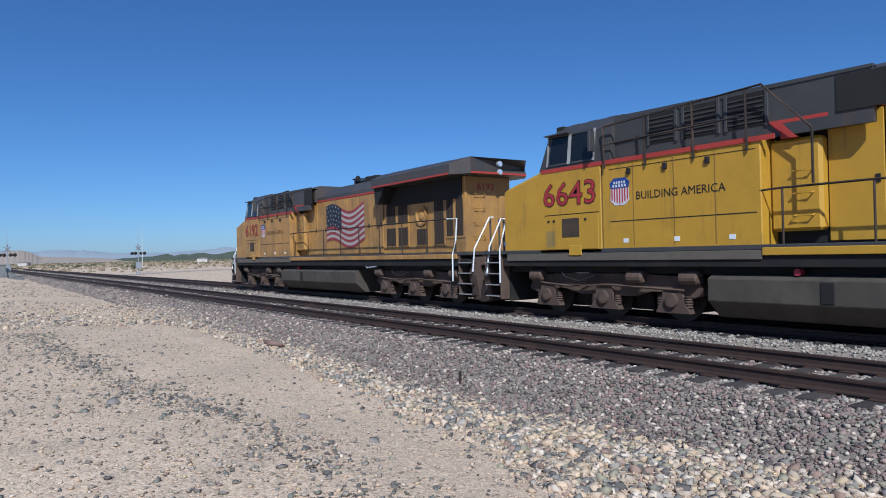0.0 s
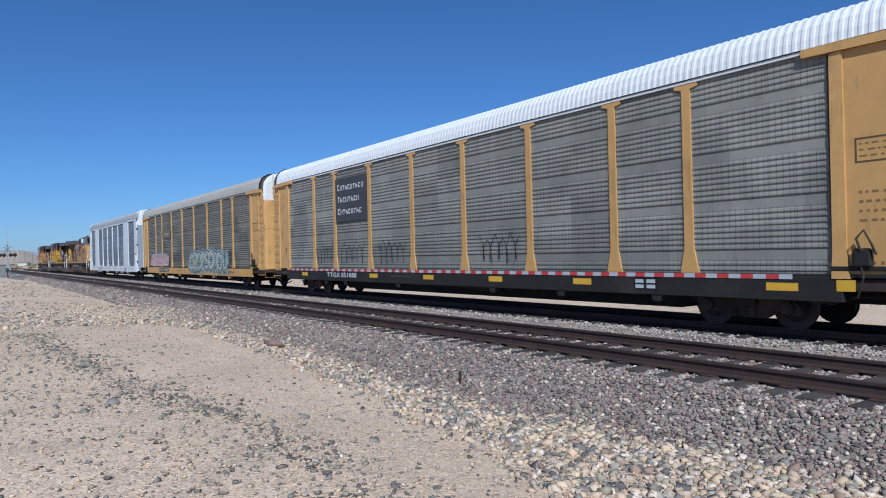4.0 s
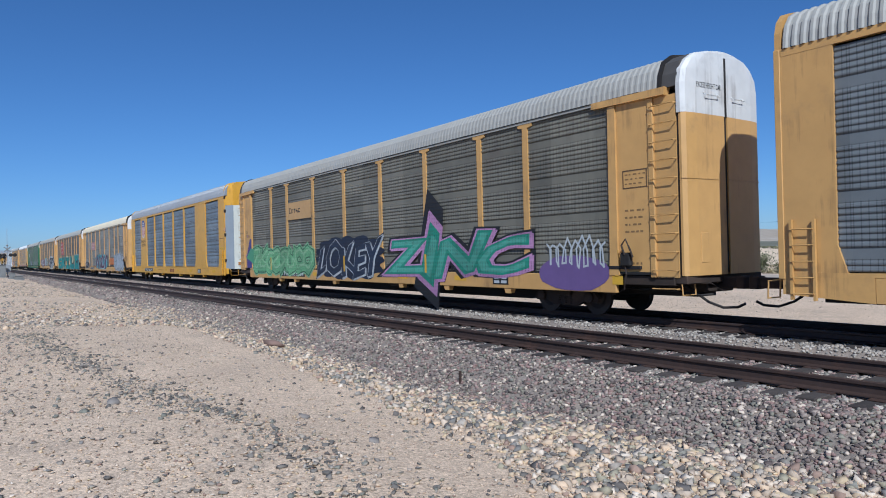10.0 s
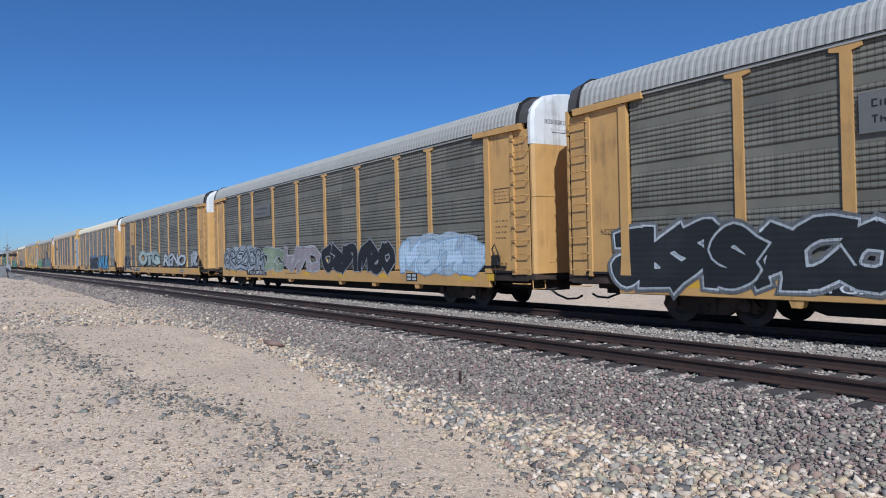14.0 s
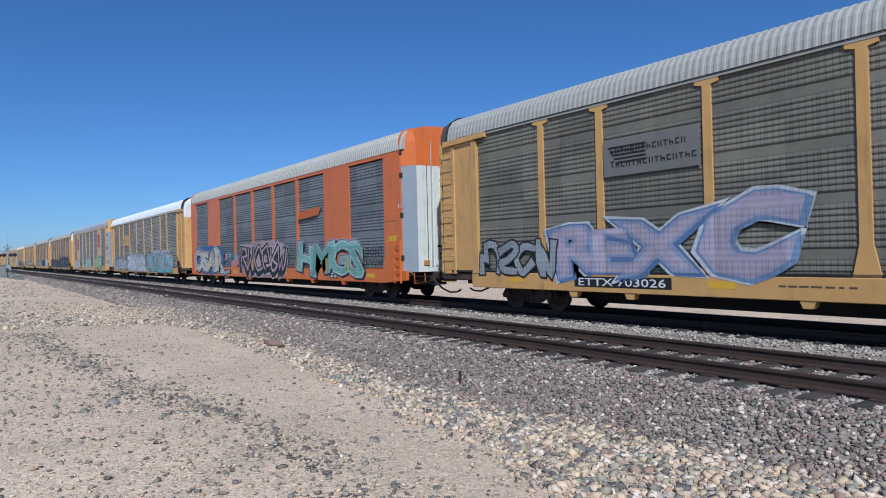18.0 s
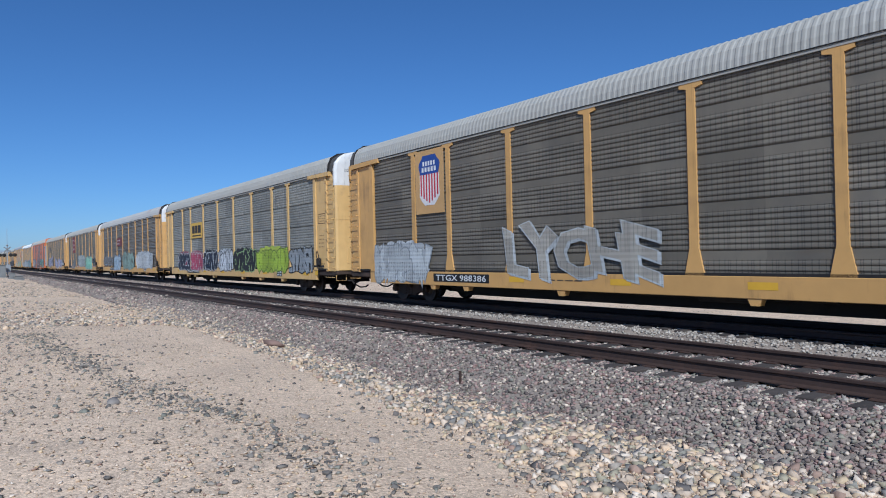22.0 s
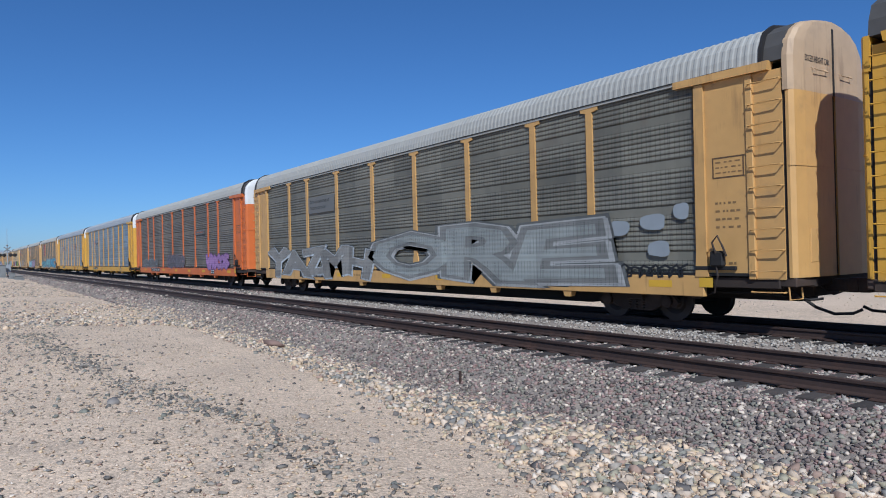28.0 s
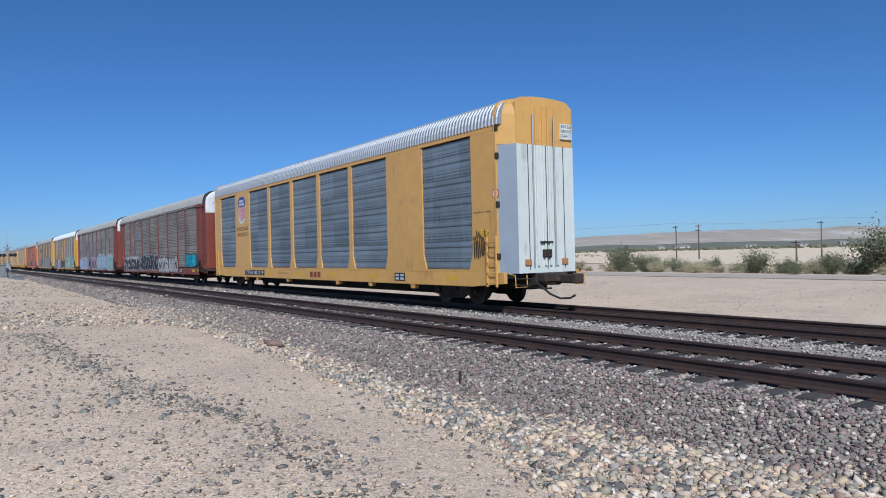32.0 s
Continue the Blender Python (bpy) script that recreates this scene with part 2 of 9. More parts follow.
def add_lathe(bm, profile, sides, centre, axis="y"):
    """A turned form: profile of (along, radius)."""
    rings = []
    for w, r in profile:
        ring = []
        for k in range(sides):
            a = 2 * math.pi * k / sides
            u, v = r * math.cos(a), r * math.sin(a)
            p = {"y": (u, w, v), "x": (w, u, v), "z": (u, v, w)}[axis]
            ring.append(bm.verts.new(Vector(p) + Vector(centre)))
        rings.append(ring)
    for r, q in zip(rings, rings[1:]):
        for k in range(sides):
            bm.faces.new((r[k], r[(k + 1) % sides], q[(k + 1) % sides], q[k]))
    bm.faces.new(rings[0][::-1])
    bm.faces.new(rings[-1])


def lathe_mesh(name, profile, sides, mat, axis="y", smooth=False):
    def make():
        bm = bmesh.new()
        add_lathe(bm, profile, sides, (0, 0, 0), axis)
        return bm_mesh(name, bm, mat, smooth)
    return cached(("lathe", tuple(profile), sides, mat.name, axis), make)


# ---- ground ----
def smooth_step(a, b, v):
    t = np.clip((v - a) / (b - a), 0, 1)
    return t * t * (3 - 2 * t)


def waves(x, y, seed):
    rng = np.random.RandomState(seed)
    out = 0
    for _ in range(7):
        k = rng.uniform(0.15, 1.0)
        a, p = rng.uniform(0, 6.28, 2)
        out = out + np.sin(k * (x * np.cos(a) + y * np.sin(a)) + p) / 7
    return out


def ground_height(x, y):
    """Height of the earth below the ballast."""
    x, y = np.asarray(x, float), np.asarray(y, float)
    z = -0.16 - 0.36 * smooth_step(2.0, 6.2, y) + 0.05 * waves(x, y, 3)
    z = z + 0.10 * np.exp(-((y - 5.0) / 0.8) ** 2)
    z = np.where(y > 10.5, -0.52 + 0.02 * waves(x, y, 4) + 0.30 * smooth_step(17, 30, y) - 1.15 * smooth_step(42, 62, y) * smooth_step(-150, -70, x), z)
    far = np.maximum(np.hypot(x, y) - 45, 0)
    return z + np.minimum(far, 60) * 0.002


def ballast_height(x, y):
    """The ballast bed of both tracks; below the earth where there is none."""
    def bed(c, top):
        d = np.abs(np.asarray(y, float) - c)
        return np.where(d < 1.75, top, top - (d - 1.75) * 0.52)
    near = bed(YN, ZN - 0.215)
    main = bed(YC, -0.215)
    return np.maximum(near, main)


def axis_steps(stops):
    out = []
    for (a, b), step in stops:
        n = max(1, int(round((b - a) / step)))
        out += list(np.linspace(a, b, n, endpoint=False))
    return np.array(out + [stops[-1][0][1]])


def grid_mesh(name, xs, ys, height, mat):
    X, Y = np.meshgrid(xs, ys)
    Z = height(X, Y)
    verts = np.stack([X, Y, Z], -1).reshape(-1, 3)
    nx, ny = len(xs), len(ys)
    i = (np.arange(ny - 1)[:, None] * nx + np.arange(nx - 1)[None, :]).ravel()
    faces = np.stack([i, i + 1, i + 1 + nx, i + nx], 1)
    me = bpy.data.meshes.new(name)
    me.from_pydata(verts.tolist(), [], faces.tolist())
    me.polygons.foreach_set("use_smooth", [True] * len(me.polygons))
    me.materials.append(mat)
    me.update()
    return me


def earth_material():
    m = material("sandy_desert_earth", (0.58, 0.44, 0.30), 0.95, 0.0, 0.14, 9.0, 0.35, 0.5, (0.42, 0.325, 0.23), 0.30, bump_distance=0.03)
    nodes, links = m.node_tree.nodes, m.node_tree.links
    bsdf = nodes["Principled BSDF"]
    tc = nodes.new("ShaderNodeTexCoord")
    colour = bsdf.inputs["Base Color"].links[0].from_socket
    grit = None
    for scale, low, high in ((40.0, 0.62, 1.28), (110.0, 0.70, 1.26)):
        v = nodes.new("ShaderNodeTexVoronoi")
        v.inputs["Scale"].default_value = scale
        links.new(tc.outputs["Object"], v.inputs["Vector"])
        r = nodes.new("ShaderNodeMapRange")
        r.inputs["To Min"].default_value = low
        r.inputs["To Max"].default_value = high
        links.new(v.outputs["Color"], r.inputs["Value"])
        mix = nodes.new("ShaderNodeMix")
        mix.data_type = "RGBA"
        mix.blend_type = "MULTIPLY"
        mix.inputs["Factor"].default_value = 1.0
        links.new(colour, mix.inputs[6])
        links.new(r.outputs[0], mix.inputs[7])
        colour = mix.outputs[2]
        grit = grit or v
    links.new(colour, bsdf.inputs["Base Color"])
    b = nodes.new("ShaderNodeBump")
    b.inputs["Strength"].default_value = 0.5
    b.inputs["Distance"].default_value = 0.012
    b.invert = True
    links.new(grit.outputs["Distance"], b.inputs["Height"])
    links.new(bsdf.inputs["Normal"].links[0].from_socket, b.inputs["Normal"])
    links.new(b.outputs["Normal"], bsdf.inputs["Normal"])
    return m


M_EARTH = earth_material()
XS = axis_steps([((-4000, -400), 300), ((-400, -120), 20), ((-120, -40), 2.5), ((-40, 10), 0.4), ((10, 60), 5), ((60, 2000), 250)])
YS = axis_steps([((-1500, -60), 240), ((-60, -4), 8), ((-4, 20), 0.35), ((20, 60), 2), ((60, 300), 20), ((300, 4500), 300)])
ground = new("ground", grid_mesh("ground", XS, YS, ground_height, M_EARTH))
tagged(ground, "pale sandy desert earth with gravel and tyre ruts", "ground", kind="structure")
M_BED = material("packed_ballast_bed", (0.225, 0.185, 0.148), 0.95, 0.0, 0.4, 26.0, 1.0, 0.7, (0.33, 0.27, 0.205), 0.35, bump_distance=0.03)
BX = axis_steps([((-1200, -200), 50), ((-200, -40), 4), ((-40, 12), 0.5), ((12, 300), 12)])
BY = axis_steps([((6.2, 17.0), 0.12)])
bed = new("ballast_bed", grid_mesh("ballast_bed", BX, BY, ballast_height, M_BED))
tagged(bed, "bed of crushed dark and pale railway ballast", "ballast", kind="structure")


# ---- tracks ----
def rail_outline():
    half = [(0.070, -0.17), (0.070, -0.155), (0.014, -0.135), (0.010, -0.05), (0.036, -0.038), (0.036, -0.006), (0.028, 0.0)]
    return half + [(-u, v) for u, v in half[::-1]]


def build_track(name, label, y, z):
    track = thing(name, label, "railway track", kind="structure", at=pose(0, y, z))
    for side in (-0.7525, 0.7525):
        rail = part("rail", prism_mesh("rail", rail_outline(), "x", -1200.0, 300.0, M_RAIL), track, (0, side, 0))
    tie = box_mesh("tie", -0.11, 0.11, -1.295, 1.295, -0.30, -0.176, M_TIE, 0.012)
    plate = box_mesh("tie_plate", -0.09, 0.09, -0.17, 0.17, -0.176, -0.166, M_RAIL)
    rng = random.Random(int(y * 10))
    for k in range(150):
        x = 8.0 - k * 0.50 + rng.uniform(-0.04, 0.04)
        part("tie", tie, track, (x, rng.uniform(-0.05, 0.05), rng.uniform(-0.012, 0.004), 0, 0, rng.uniform(-1.5, 1.5)))
        if k < 50:
            for side in (-0.7525, 0.7525):
                part("tie_plate", plate, track, (x, side, 0))
    bm = bmesh.new()
    for k in range(260):
        x = 8.0 - (150 + k) * 0.50 + rng.uniform(-0.04, 0.04)
        add_box(bm, x - 0.11, x + 0.11, -1.29, 1.29, -0.3, -0.178)
    part("far_ties", bm_mesh("far_ties", bm, M_TIE), track)["kind"] = "stuff"
    return track


build_track("main_track", "rusty steel rails on dark timber ties in ballast", YC, 0.0)
build_track("siding_track", "empty rusty siding rails on weathered timber ties", YN, ZN)


# ---- loose stones ----
def rough_block():
    """A blocky stone: a cube with two opposite corners cut."""
    v = np.array([(-1, -1, -1), (1, -1, -1), (1, 1, -1), (-1, 1, -1), (-1, -1, 1), (0.2, -1, 1), (1, -1, 0.2), (1, 1, 0.3), (0.1, 1, 1), (-1, 0.9, 1)], float) * 0.72
    f = np.array([(0, 3, 2), (0, 2, 1), (0, 1, 6), (0, 6, 5), (0, 5, 4), (1, 2, 7), (1, 7, 6), (5, 6, 7), (5, 7, 8), (4, 5, 8), (4, 8, 9), (2, 3, 9), (2, 9, 8), (2, 8, 7), (0, 4, 9), (0, 9, 3)])
    return v, f


def small_block():
    """A chip of stone: a skewed octahedron."""
    v = np.array([(0.95, 0.2, 0), (-0.2, 0.95, 0.1), (-0.95, -0.1, 0), (0.15, -0.95, -0.1), (0.25, -0.2, 0.9), (-0.2, 0.1, -0.9)], float) * 0.92
    f = np.array([(0, 1, 4), (1, 2, 4), (2, 3, 4), (3, 0, 4), (1, 0, 5), (2, 1, 5), (3, 2, 5), (0, 3, 5)])
    return v, f


def stones_mesh(name, places, sizes, mat, seed, flat=0.7):
    """One mesh of many angular stones."""
    rng = np.random.RandomState(seed)
    base, tri = rough_block() if sizes.max() > 0.0385 and len(places) < 60000 else small_block()
    n, k = len(places), len(base)
    v = np.repeat(base[None], n, 0) * (1 + rng.uniform(-0.34, 0.26, (n, k, 1))) + rng.normal(0, 0.10, (n, k, 3))
    v = v * np.stack([rng.uniform(0.8, 1.35, n), rng.uniform(0.7, 1.1, n), rng.uniform(0.5, 0.9, n) * flat / 0.7], -1)[:, None, :]
    a = rng.uniform(0, 6.283, n)
    tilt = rng.uniform(-0.6, 0.6, n)
    ca, sa, ct, st = np.cos(a), np.sin(a), np.cos(tilt), np.sin(tilt)
    x, y, z = v[..., 0], v[..., 1], v[..., 2]
    y, z = y * ct[:, None] - z * st[:, None], y * st[:, None] + z * ct[:, None]
    x, y = x * ca[:, None] - y * sa[:, None], x * sa[:, None] + y * ca[:, None]
    v = np.stack([x, y, z], -1) * sizes[:, None, None] + places[:, None, :]
    f = (tri[None] + k * np.arange(n)[:, None, None]).reshape(-1, 3)
    me = bpy.data.meshes.new(name)
    me.vertices.add(n * k)
    me.vertices.foreach_set("co", v.astype(np.float32).ravel())
    me.loops.add(len(f) * 3)
    me.loops.foreach_set("vertex_index", f.astype(np.int32).ravel())
    me.polygons.add(len(f))
    me.polygons.foreach_set("loop_start", np.arange(0, len(f) * 3, 3, dtype=np.int32))
    me.update(calc_edges=True)
    me.materials.append(mat)
    return me


def along(rng, n, near, far, power=1.0):
    """Places along the track that thin out with distance."""
    u = rng.uniform(0, 1, n)
    return near - ((far ** power - 1) * u + 1) ** (1 / power) + 1


def strew(name, label, n, y0, y1, x_near, x_far, size, mat, seed, height, power=0.35, sink=0.15, keep=None, flat=0.7):
    rng = np.random.RandomState(seed)
    x = along(rng, n, x_near, x_far, power)
    y = rng.uniform(y0, y1, n)
    s = rng.uniform(0, 1, n) ** 2.2 * (size[1] - size[0]) + size[0]
    if keep is not None:
        ok = keep(x, y, rng)
        x, y, s = x[ok], y[ok], s[ok]
    z = height(x, y) + s * (0.45 - sink)
    ob = new(name, stones_mesh(name, np.stack([x, y, z], -1), s, mat, seed + 1, flat))
    return tagged(ob, label, "stones", kind="stuff")


def off_track(x, y, rng):
    """Not on rails, and few on the ties."""
    ok = np.ones(len(x), bool)
    for c in (YN, YC):
        d = np.abs(y - c)
        ok &= np.abs(d - 0.7525) > 0.11
        phase = np.abs(((8.0 - x) / 0.5 + 0.5) % 1.0 - 0.5)
        on_tie = (d < 1.3) & (phase < 0.24)
        ok &= ~on_tie | (rng.uniform(0, 1, len(x)) < 0.06)
    return ok


def clumpy(level, seed, scale=1.0):
    def keep(x, y, rng):
        return waves(x * 2.2 * scale, y * 2.2 * scale, seed) * 1.7 + rng.uniform(-0.35, 0.35, len(x)) > level
    return keep


def top_height(x, y):
    return np.maximum(ground_height(x, y), ballast_height(x, y))


def stone_material(name, colours, seed):
    """Stones of many colours, one colour to each stone."""
    m = material(name, (0.3, 0.3, 0.3), 0.93, 0.0, 0.18, 22.0, 4.0, 0.25, island=0.12)
    nodes, links = m.node_tree.nodes, m.node_tree.links
    geo = nodes.new("ShaderNodeNewGeometry")
    shuffle = nodes.new("ShaderNodeTexWhiteNoise")
    shuffle.noise_dimensions = "1D"
    shift = nodes.new("ShaderNodeMath")
    shift.inputs[1].default_value = seed
    links.new(geo.outputs["Random Per Island"], shift.inputs[0])
    links.new(shift.outputs[0], shuffle.inputs["W"])
    ramp = nodes.new("ShaderNodeValToRGB")
    ramp.color_ramp.interpolation = "CONSTANT"
    marks_of = ramp.color_ramp.elements
    n = len(colours)
    for k, c in enumerate(colours):
        e = marks_of[k] if k < 2 else marks_of.new(k / n)
        e.position = k / n
        e.color = (*c, 1)
    links.new(shuffle.outputs["Value"], ramp.inputs["Fac"])
    for node in nodes:
        if node.type == "MIX" and node.blend_type == "MULTIPLY":
            links.new(ramp.outputs["Color"], node.inputs[6])
    return m


M_BALLAST = stone_material("mixed_crushed_ballast", ((0.225, 0.178, 0.148), (0.185, 0.146, 0.122), (0.10, 0.077, 0.066), (0.28, 0.20, 0.165), (0.215, 0.20, 0.15), (0.36, 0.30, 0.23), (0.52, 0.43, 0.33),
                                                         (0.20, 0.132, 0.110), (0.09, 0.077, 0.066), (0.27, 0.22, 0.18), (0.155, 0.125, 0.108), (0.25, 0.165, 0.142), (0.18, 0.165, 0.13)), 1.0)
M_BALLAST_PALE = stone_material("pale_crushed_ballast", ((0.36, 0.32, 0.265), (0.31, 0.275, 0.225), (0.26, 0.23, 0.19), (0.40, 0.355, 0.295), (0.22, 0.195, 0.165), (0.33, 0.28, 0.23)), 2.0)
M_STONE = stone_material("sandy_field_stones", ((0.50, 0.38, 0.26), (0.56, 0.45, 0.33), (0.46, 0.35, 0.225), (0.41, 0.325, 0.235), (0.55, 0.41, 0.27), (0.24, 0.215, 0.18), (0.18, 0.165, 0.145),
                                                (0.30, 0.265, 0.18), (0.58, 0.49, 0.38), (0.30, 0.205, 0.15), (0.50, 0.385, 0.235), (0.36, 0.31, 0.25), (0.115, 0.10, 0.088), (0.22, 0.205, 0.165), (0.44, 0.35, 0.26)), 3.0)
M_STONE_GREY = stone_material("grey_field_stones", ((0.27, 0.23, 0.18), (0.20, 0.175, 0.145), (0.33, 0.27, 0.205), (0.25, 0.23, 0.175), (0.14, 0.12, 0.10), (0.42, 0.33, 0.245)), 4.0)
M_STONE_DRIFT = stone_material("grey_drift_gravel", ((0.20, 0.175, 0.145), (0.14, 0.125, 0.105), (0.28, 0.24, 0.19), (0.18, 0.175, 0.14), (0.10, 0.088, 0.075), (0.38, 0.31, 0.235)), 6.0)
M_PEBBLE = stone_material("sandy_pebbles", ((0.52, 0.39, 0.275), (0.46, 0.345, 0.245), (0.34, 0.265, 0.20), (0.58, 0.45, 0.33), (0.25, 0.21, 0.17), (0.50, 0.37, 0.27), (0.40, 0.29, 0.205)), 5.0)
M_STONE_DARK = material("slate_grey_stone", (0.21, 0.185, 0.16), 0.92, 0.0, 0.2, 10.0, 2.0, 0.3)


def drift_line(x):
    """Where the gravel drift crosses the dirt."""
    return np.interp(x, (-20, -14.5, -11.3, -9.4, -7.8, -6.7, -5.1), (1.35, 1.6, 1.9, 2.15, 2.6, 2.55, 2.5))


def bank_foot(x):
    return np.interp(x, (-45, -23, -13, -8, -5, -3.5), (6.5, 5.85, 5.15, 4.7, 4.2, 3.7))


def ballast_foot(x):
    return np.interp(x, (-30, -16, -10.6, -7.5, -5.9, -4.4, -2.6), (6.9, 6.55, 6.0, 5.9, 6.15, 6.3, 6.45))


def on_ballast(x, y, rng):
    return off_track(x, y, rng) & (y > ballast_foot(x) + rng.normal(0, 0.16, len(x)))


def on_bank(x, y, rng):
    a, b = bank_foot(x), ballast_foot(x)
    inside = np.clip((y - a + 0.35) / 0.55, 0.0, 1) * np.clip((b + 0.35 - y) / 0.5, 0, 1)
    return rng.uniform(0, 1, len(x)) < inside * (0.72 + 0.45 * waves(x * 2.5, y * 2.5, 6))


def on_dirt(x, y, rng):
    """Thin in the smooth wheel track between the drift and the bank."""
    track = np.clip((y - drift_line(x) - 0.2) / 0.4, 0, 1) * np.clip((bank_foot(x) - 0.25 - y) / 0.4, 0, 1)
    return rng.uniform(0, 1, len(x)) < (1 - 0.55 * track) * (0.70 + 0.75 * waves(x * 1.7, y * 1.7, 9))


def in_drift(x, y, rng):
    fade = rng.uniform(0, 1, len(x)) < np.interp(x, (-9.0, -6.5, -5.0), (1.0, 0.55, 0.18))
    return fade & (np.abs(y - drift_line(x) + 0.12 * waves(x * 4, y * 4, 8)) < np.abs(rng.normal(0, 0.36, len(x))) * (0.75 + 0.9 * waves(x * 2.0, y * 0.5, 12)))


strew("ballast_stones", "mixed grey crushed ballast stones along the siding", 60000, 5.7, 10.9, -0.5, 26, (0.020, 0.040), M_BALLAST, 11, top_height, 0.45, keep=on_ballast)
strew("ballast_stones", "mixed grey crushed ballast stones farther along the siding", 14000, 6.2, 10.9, -16, 34, (0.028, 0.048), M_BALLAST, 12, top_height, 0.6, keep=on_ballast)
strew("ballast_stones", "pale clean ballast stones beside the main track", 30000, 10.0, 16.4, -1.0, 45, (0.024, 0.044), M_BALLAST_PALE, 14, top_height, 0.6, keep=off_track)
strew("ballast_stones", "pale ballast stones between the siding's ties", 5000, 7.6, 10.4, -1.0, 30, (0.022, 0.040), M_BALLAST_PALE, 13, top_height, 0.5, keep=off_track)
strew("far_ballast_stones", "far grey ballast stones along both tracks", 14000, 6.3, 16.6, -34.0, 90, (0.04, 0.075), M_BALLAST, 15, top_height, 0.6, keep=off_track)
strew("field_stones", "angular tan field stones heaped below the ballast", 26000, 3.2, 6.9, -0.8, 40, (0.020, 0.060), M_STONE, 16, top_height, 0.3, keep=on_bank)
strew("field_stones", "small tan stones heaped below the ballast", 26000, 3.2, 6.9, -0.8, 30, (0.010, 0.026), M_STONE, 17, top_height, 0.3, keep=on_bank)
strew("pebbles", "small sandy pebbles strewn over the earth", 60000, -3.5, 6.2, -1.2, 34, (0.005, 0.016), M_PEBBLE, 19, ground_height, 0.12, keep=on_dirt)
strew("pebbles", "grey and tan pebbles strewn over the earth", 15000, -3.5, 6.2, -1.2, 34, (0.008, 0.030), M_STONE, 20, ground_height, 0.2, keep=on_dirt, flat=0.5)
strew("pebbles", "scattered grey pebbles on the earth", 4500, -3.5, 6.2, -1.2, 34, (0.009, 0.036), M_STONE_GREY, 21, ground_height, 0.25, keep=on_dirt, flat=0.5)
strew("pebbles", "broken tan stones strewn over the dirt", 14000, -3.0, 4.4, -4.0, 24, (0.010, 0.038), M_STONE, 26, ground_height, 0.6, keep=on_dirt, flat=0.5)
strew("pebbles", "broken grey stones strewn over the dirt", 4500, -3.0, 4.4, -4.0, 24, (0.009, 0.040), M_STONE_DRIFT, 27, ground_height, 0.6, keep=on_dirt, flat=0.5)
strew("drift_stones", "grey and tan gravel in a drift across the dirt", 15000, 0.6, 3.8, -3.6, 18, (0.010, 0.042), M_STONE_DRIFT, 22, ground_height, 0.4, keep=in_drift, flat=0.5)
strew("drift_stones", "pale gravel in a drift across the dirt", 8000, 0.8, 3.4, -3.6, 18, (0.008, 0.030), M_STONE, 24, ground_height, 0.4, keep=in_drift, flat=0.5)
strew("ballast_stones", "mixed grey ballast stones farther along the siding", 11000, 6.4, 10.9, 26, 27, (0.024, 0.038), M_BALLAST, 31, top_height, 1.0, keep=on_ballast)
strew("ballast_stones", "pale ballast stones farther along the main track", 9000, 10.6, 16.4, 26, 27, (0.024, 0.038), M_BALLAST_PALE, 32, top_height, 1.0, keep=off_track)
strew("field_stones", "tan field stones farther along the ballast foot", 5000, 3.4, 6.8, 26, 27, (0.018, 0.038), M_STONE, 33, top_height, 1.0, keep=on_bank)
strew("pebbles", "sandy pebbles strewn farther along the dirt", 9000, -8.0, 6.0, 26, 28, (0.008, 0.030), M_PEBBLE, 34, ground_height, 1.0, keep=on_dirt)
strew("pebbles", "sandy pebbles strewn on the open dirt", 6000, -12.0, -3.5, -0.5, 30, (0.008, 0.030), M_PEBBLE, 35, ground_height, 0.8, keep=on_dirt)
strew("far_stones", "stones strewn over the far side of the tracks", 12000, 16.8, 36.5, 4.0, 70, (0.012, 0.036), M_STONE, 25, ground_height, 0.8, keep=clumpy(-0.2, 5, 0.3))
strew("far_stones", "far pale stones on the shoulder", 9000, -4.0, 6.6, -22.0, 60, (0.022, 0.07), M_STONE, 23, ground_height, 0.6, keep=clumpy(-0.25, 5, 0.3))


def single_stone(name, label, x, y, size, mat, seed):
    ob = new(name, stones_mesh(name, np.array([[0, 0, 0]], float), np.array([size]), mat, seed, 0.5))
    ob.location = (x, y, float(ground_height(x, y)) + size * 0.2)
    return tagged(ob, label, "stone")


single_stone("stone", "reddish flat stone slab lying in the gravel", -15.6, 6.0, 0.26, material("reddish_stone", (0.20, 0.13, 0.10), 0.9, 0.0, 0.2, 9.0, 1.0, 0.4), 5)
single_stone("stone", "flat slate-grey stone lying on the dirt", -6.1, 3.35, 0.075, M_STONE_DARK, 8)
single_stone("stone", "flat blue-grey stone lying on the dirt", -7.5, 3.2, 0.085, M_STONE_DARK, 9)
single_stone("stone", "dark flat stone half sunk in the dirt", -9.6, 1.55, 0.11, M_STONE_DARK, 10)
stake = thing("steel_stake", "short rusty steel stake standing in the gravel", "stake", at=pose(-9.0, 6.55, float(top_height(-9.0, 6.55))))
part("rod", box_mesh("rod", -0.018, 0.018, -0.018, 0.018, -0.05, 0.20, M_RAIL, 0.004), stake)
part("wire", tube_mesh("wire", [((0, 0, 0.19), (-0.12, 0.0, 0.20), (-0.30, 0.02, 0.13), (-0.42, 0.02, 0.02))], 0.006, M_RAIL), stake)

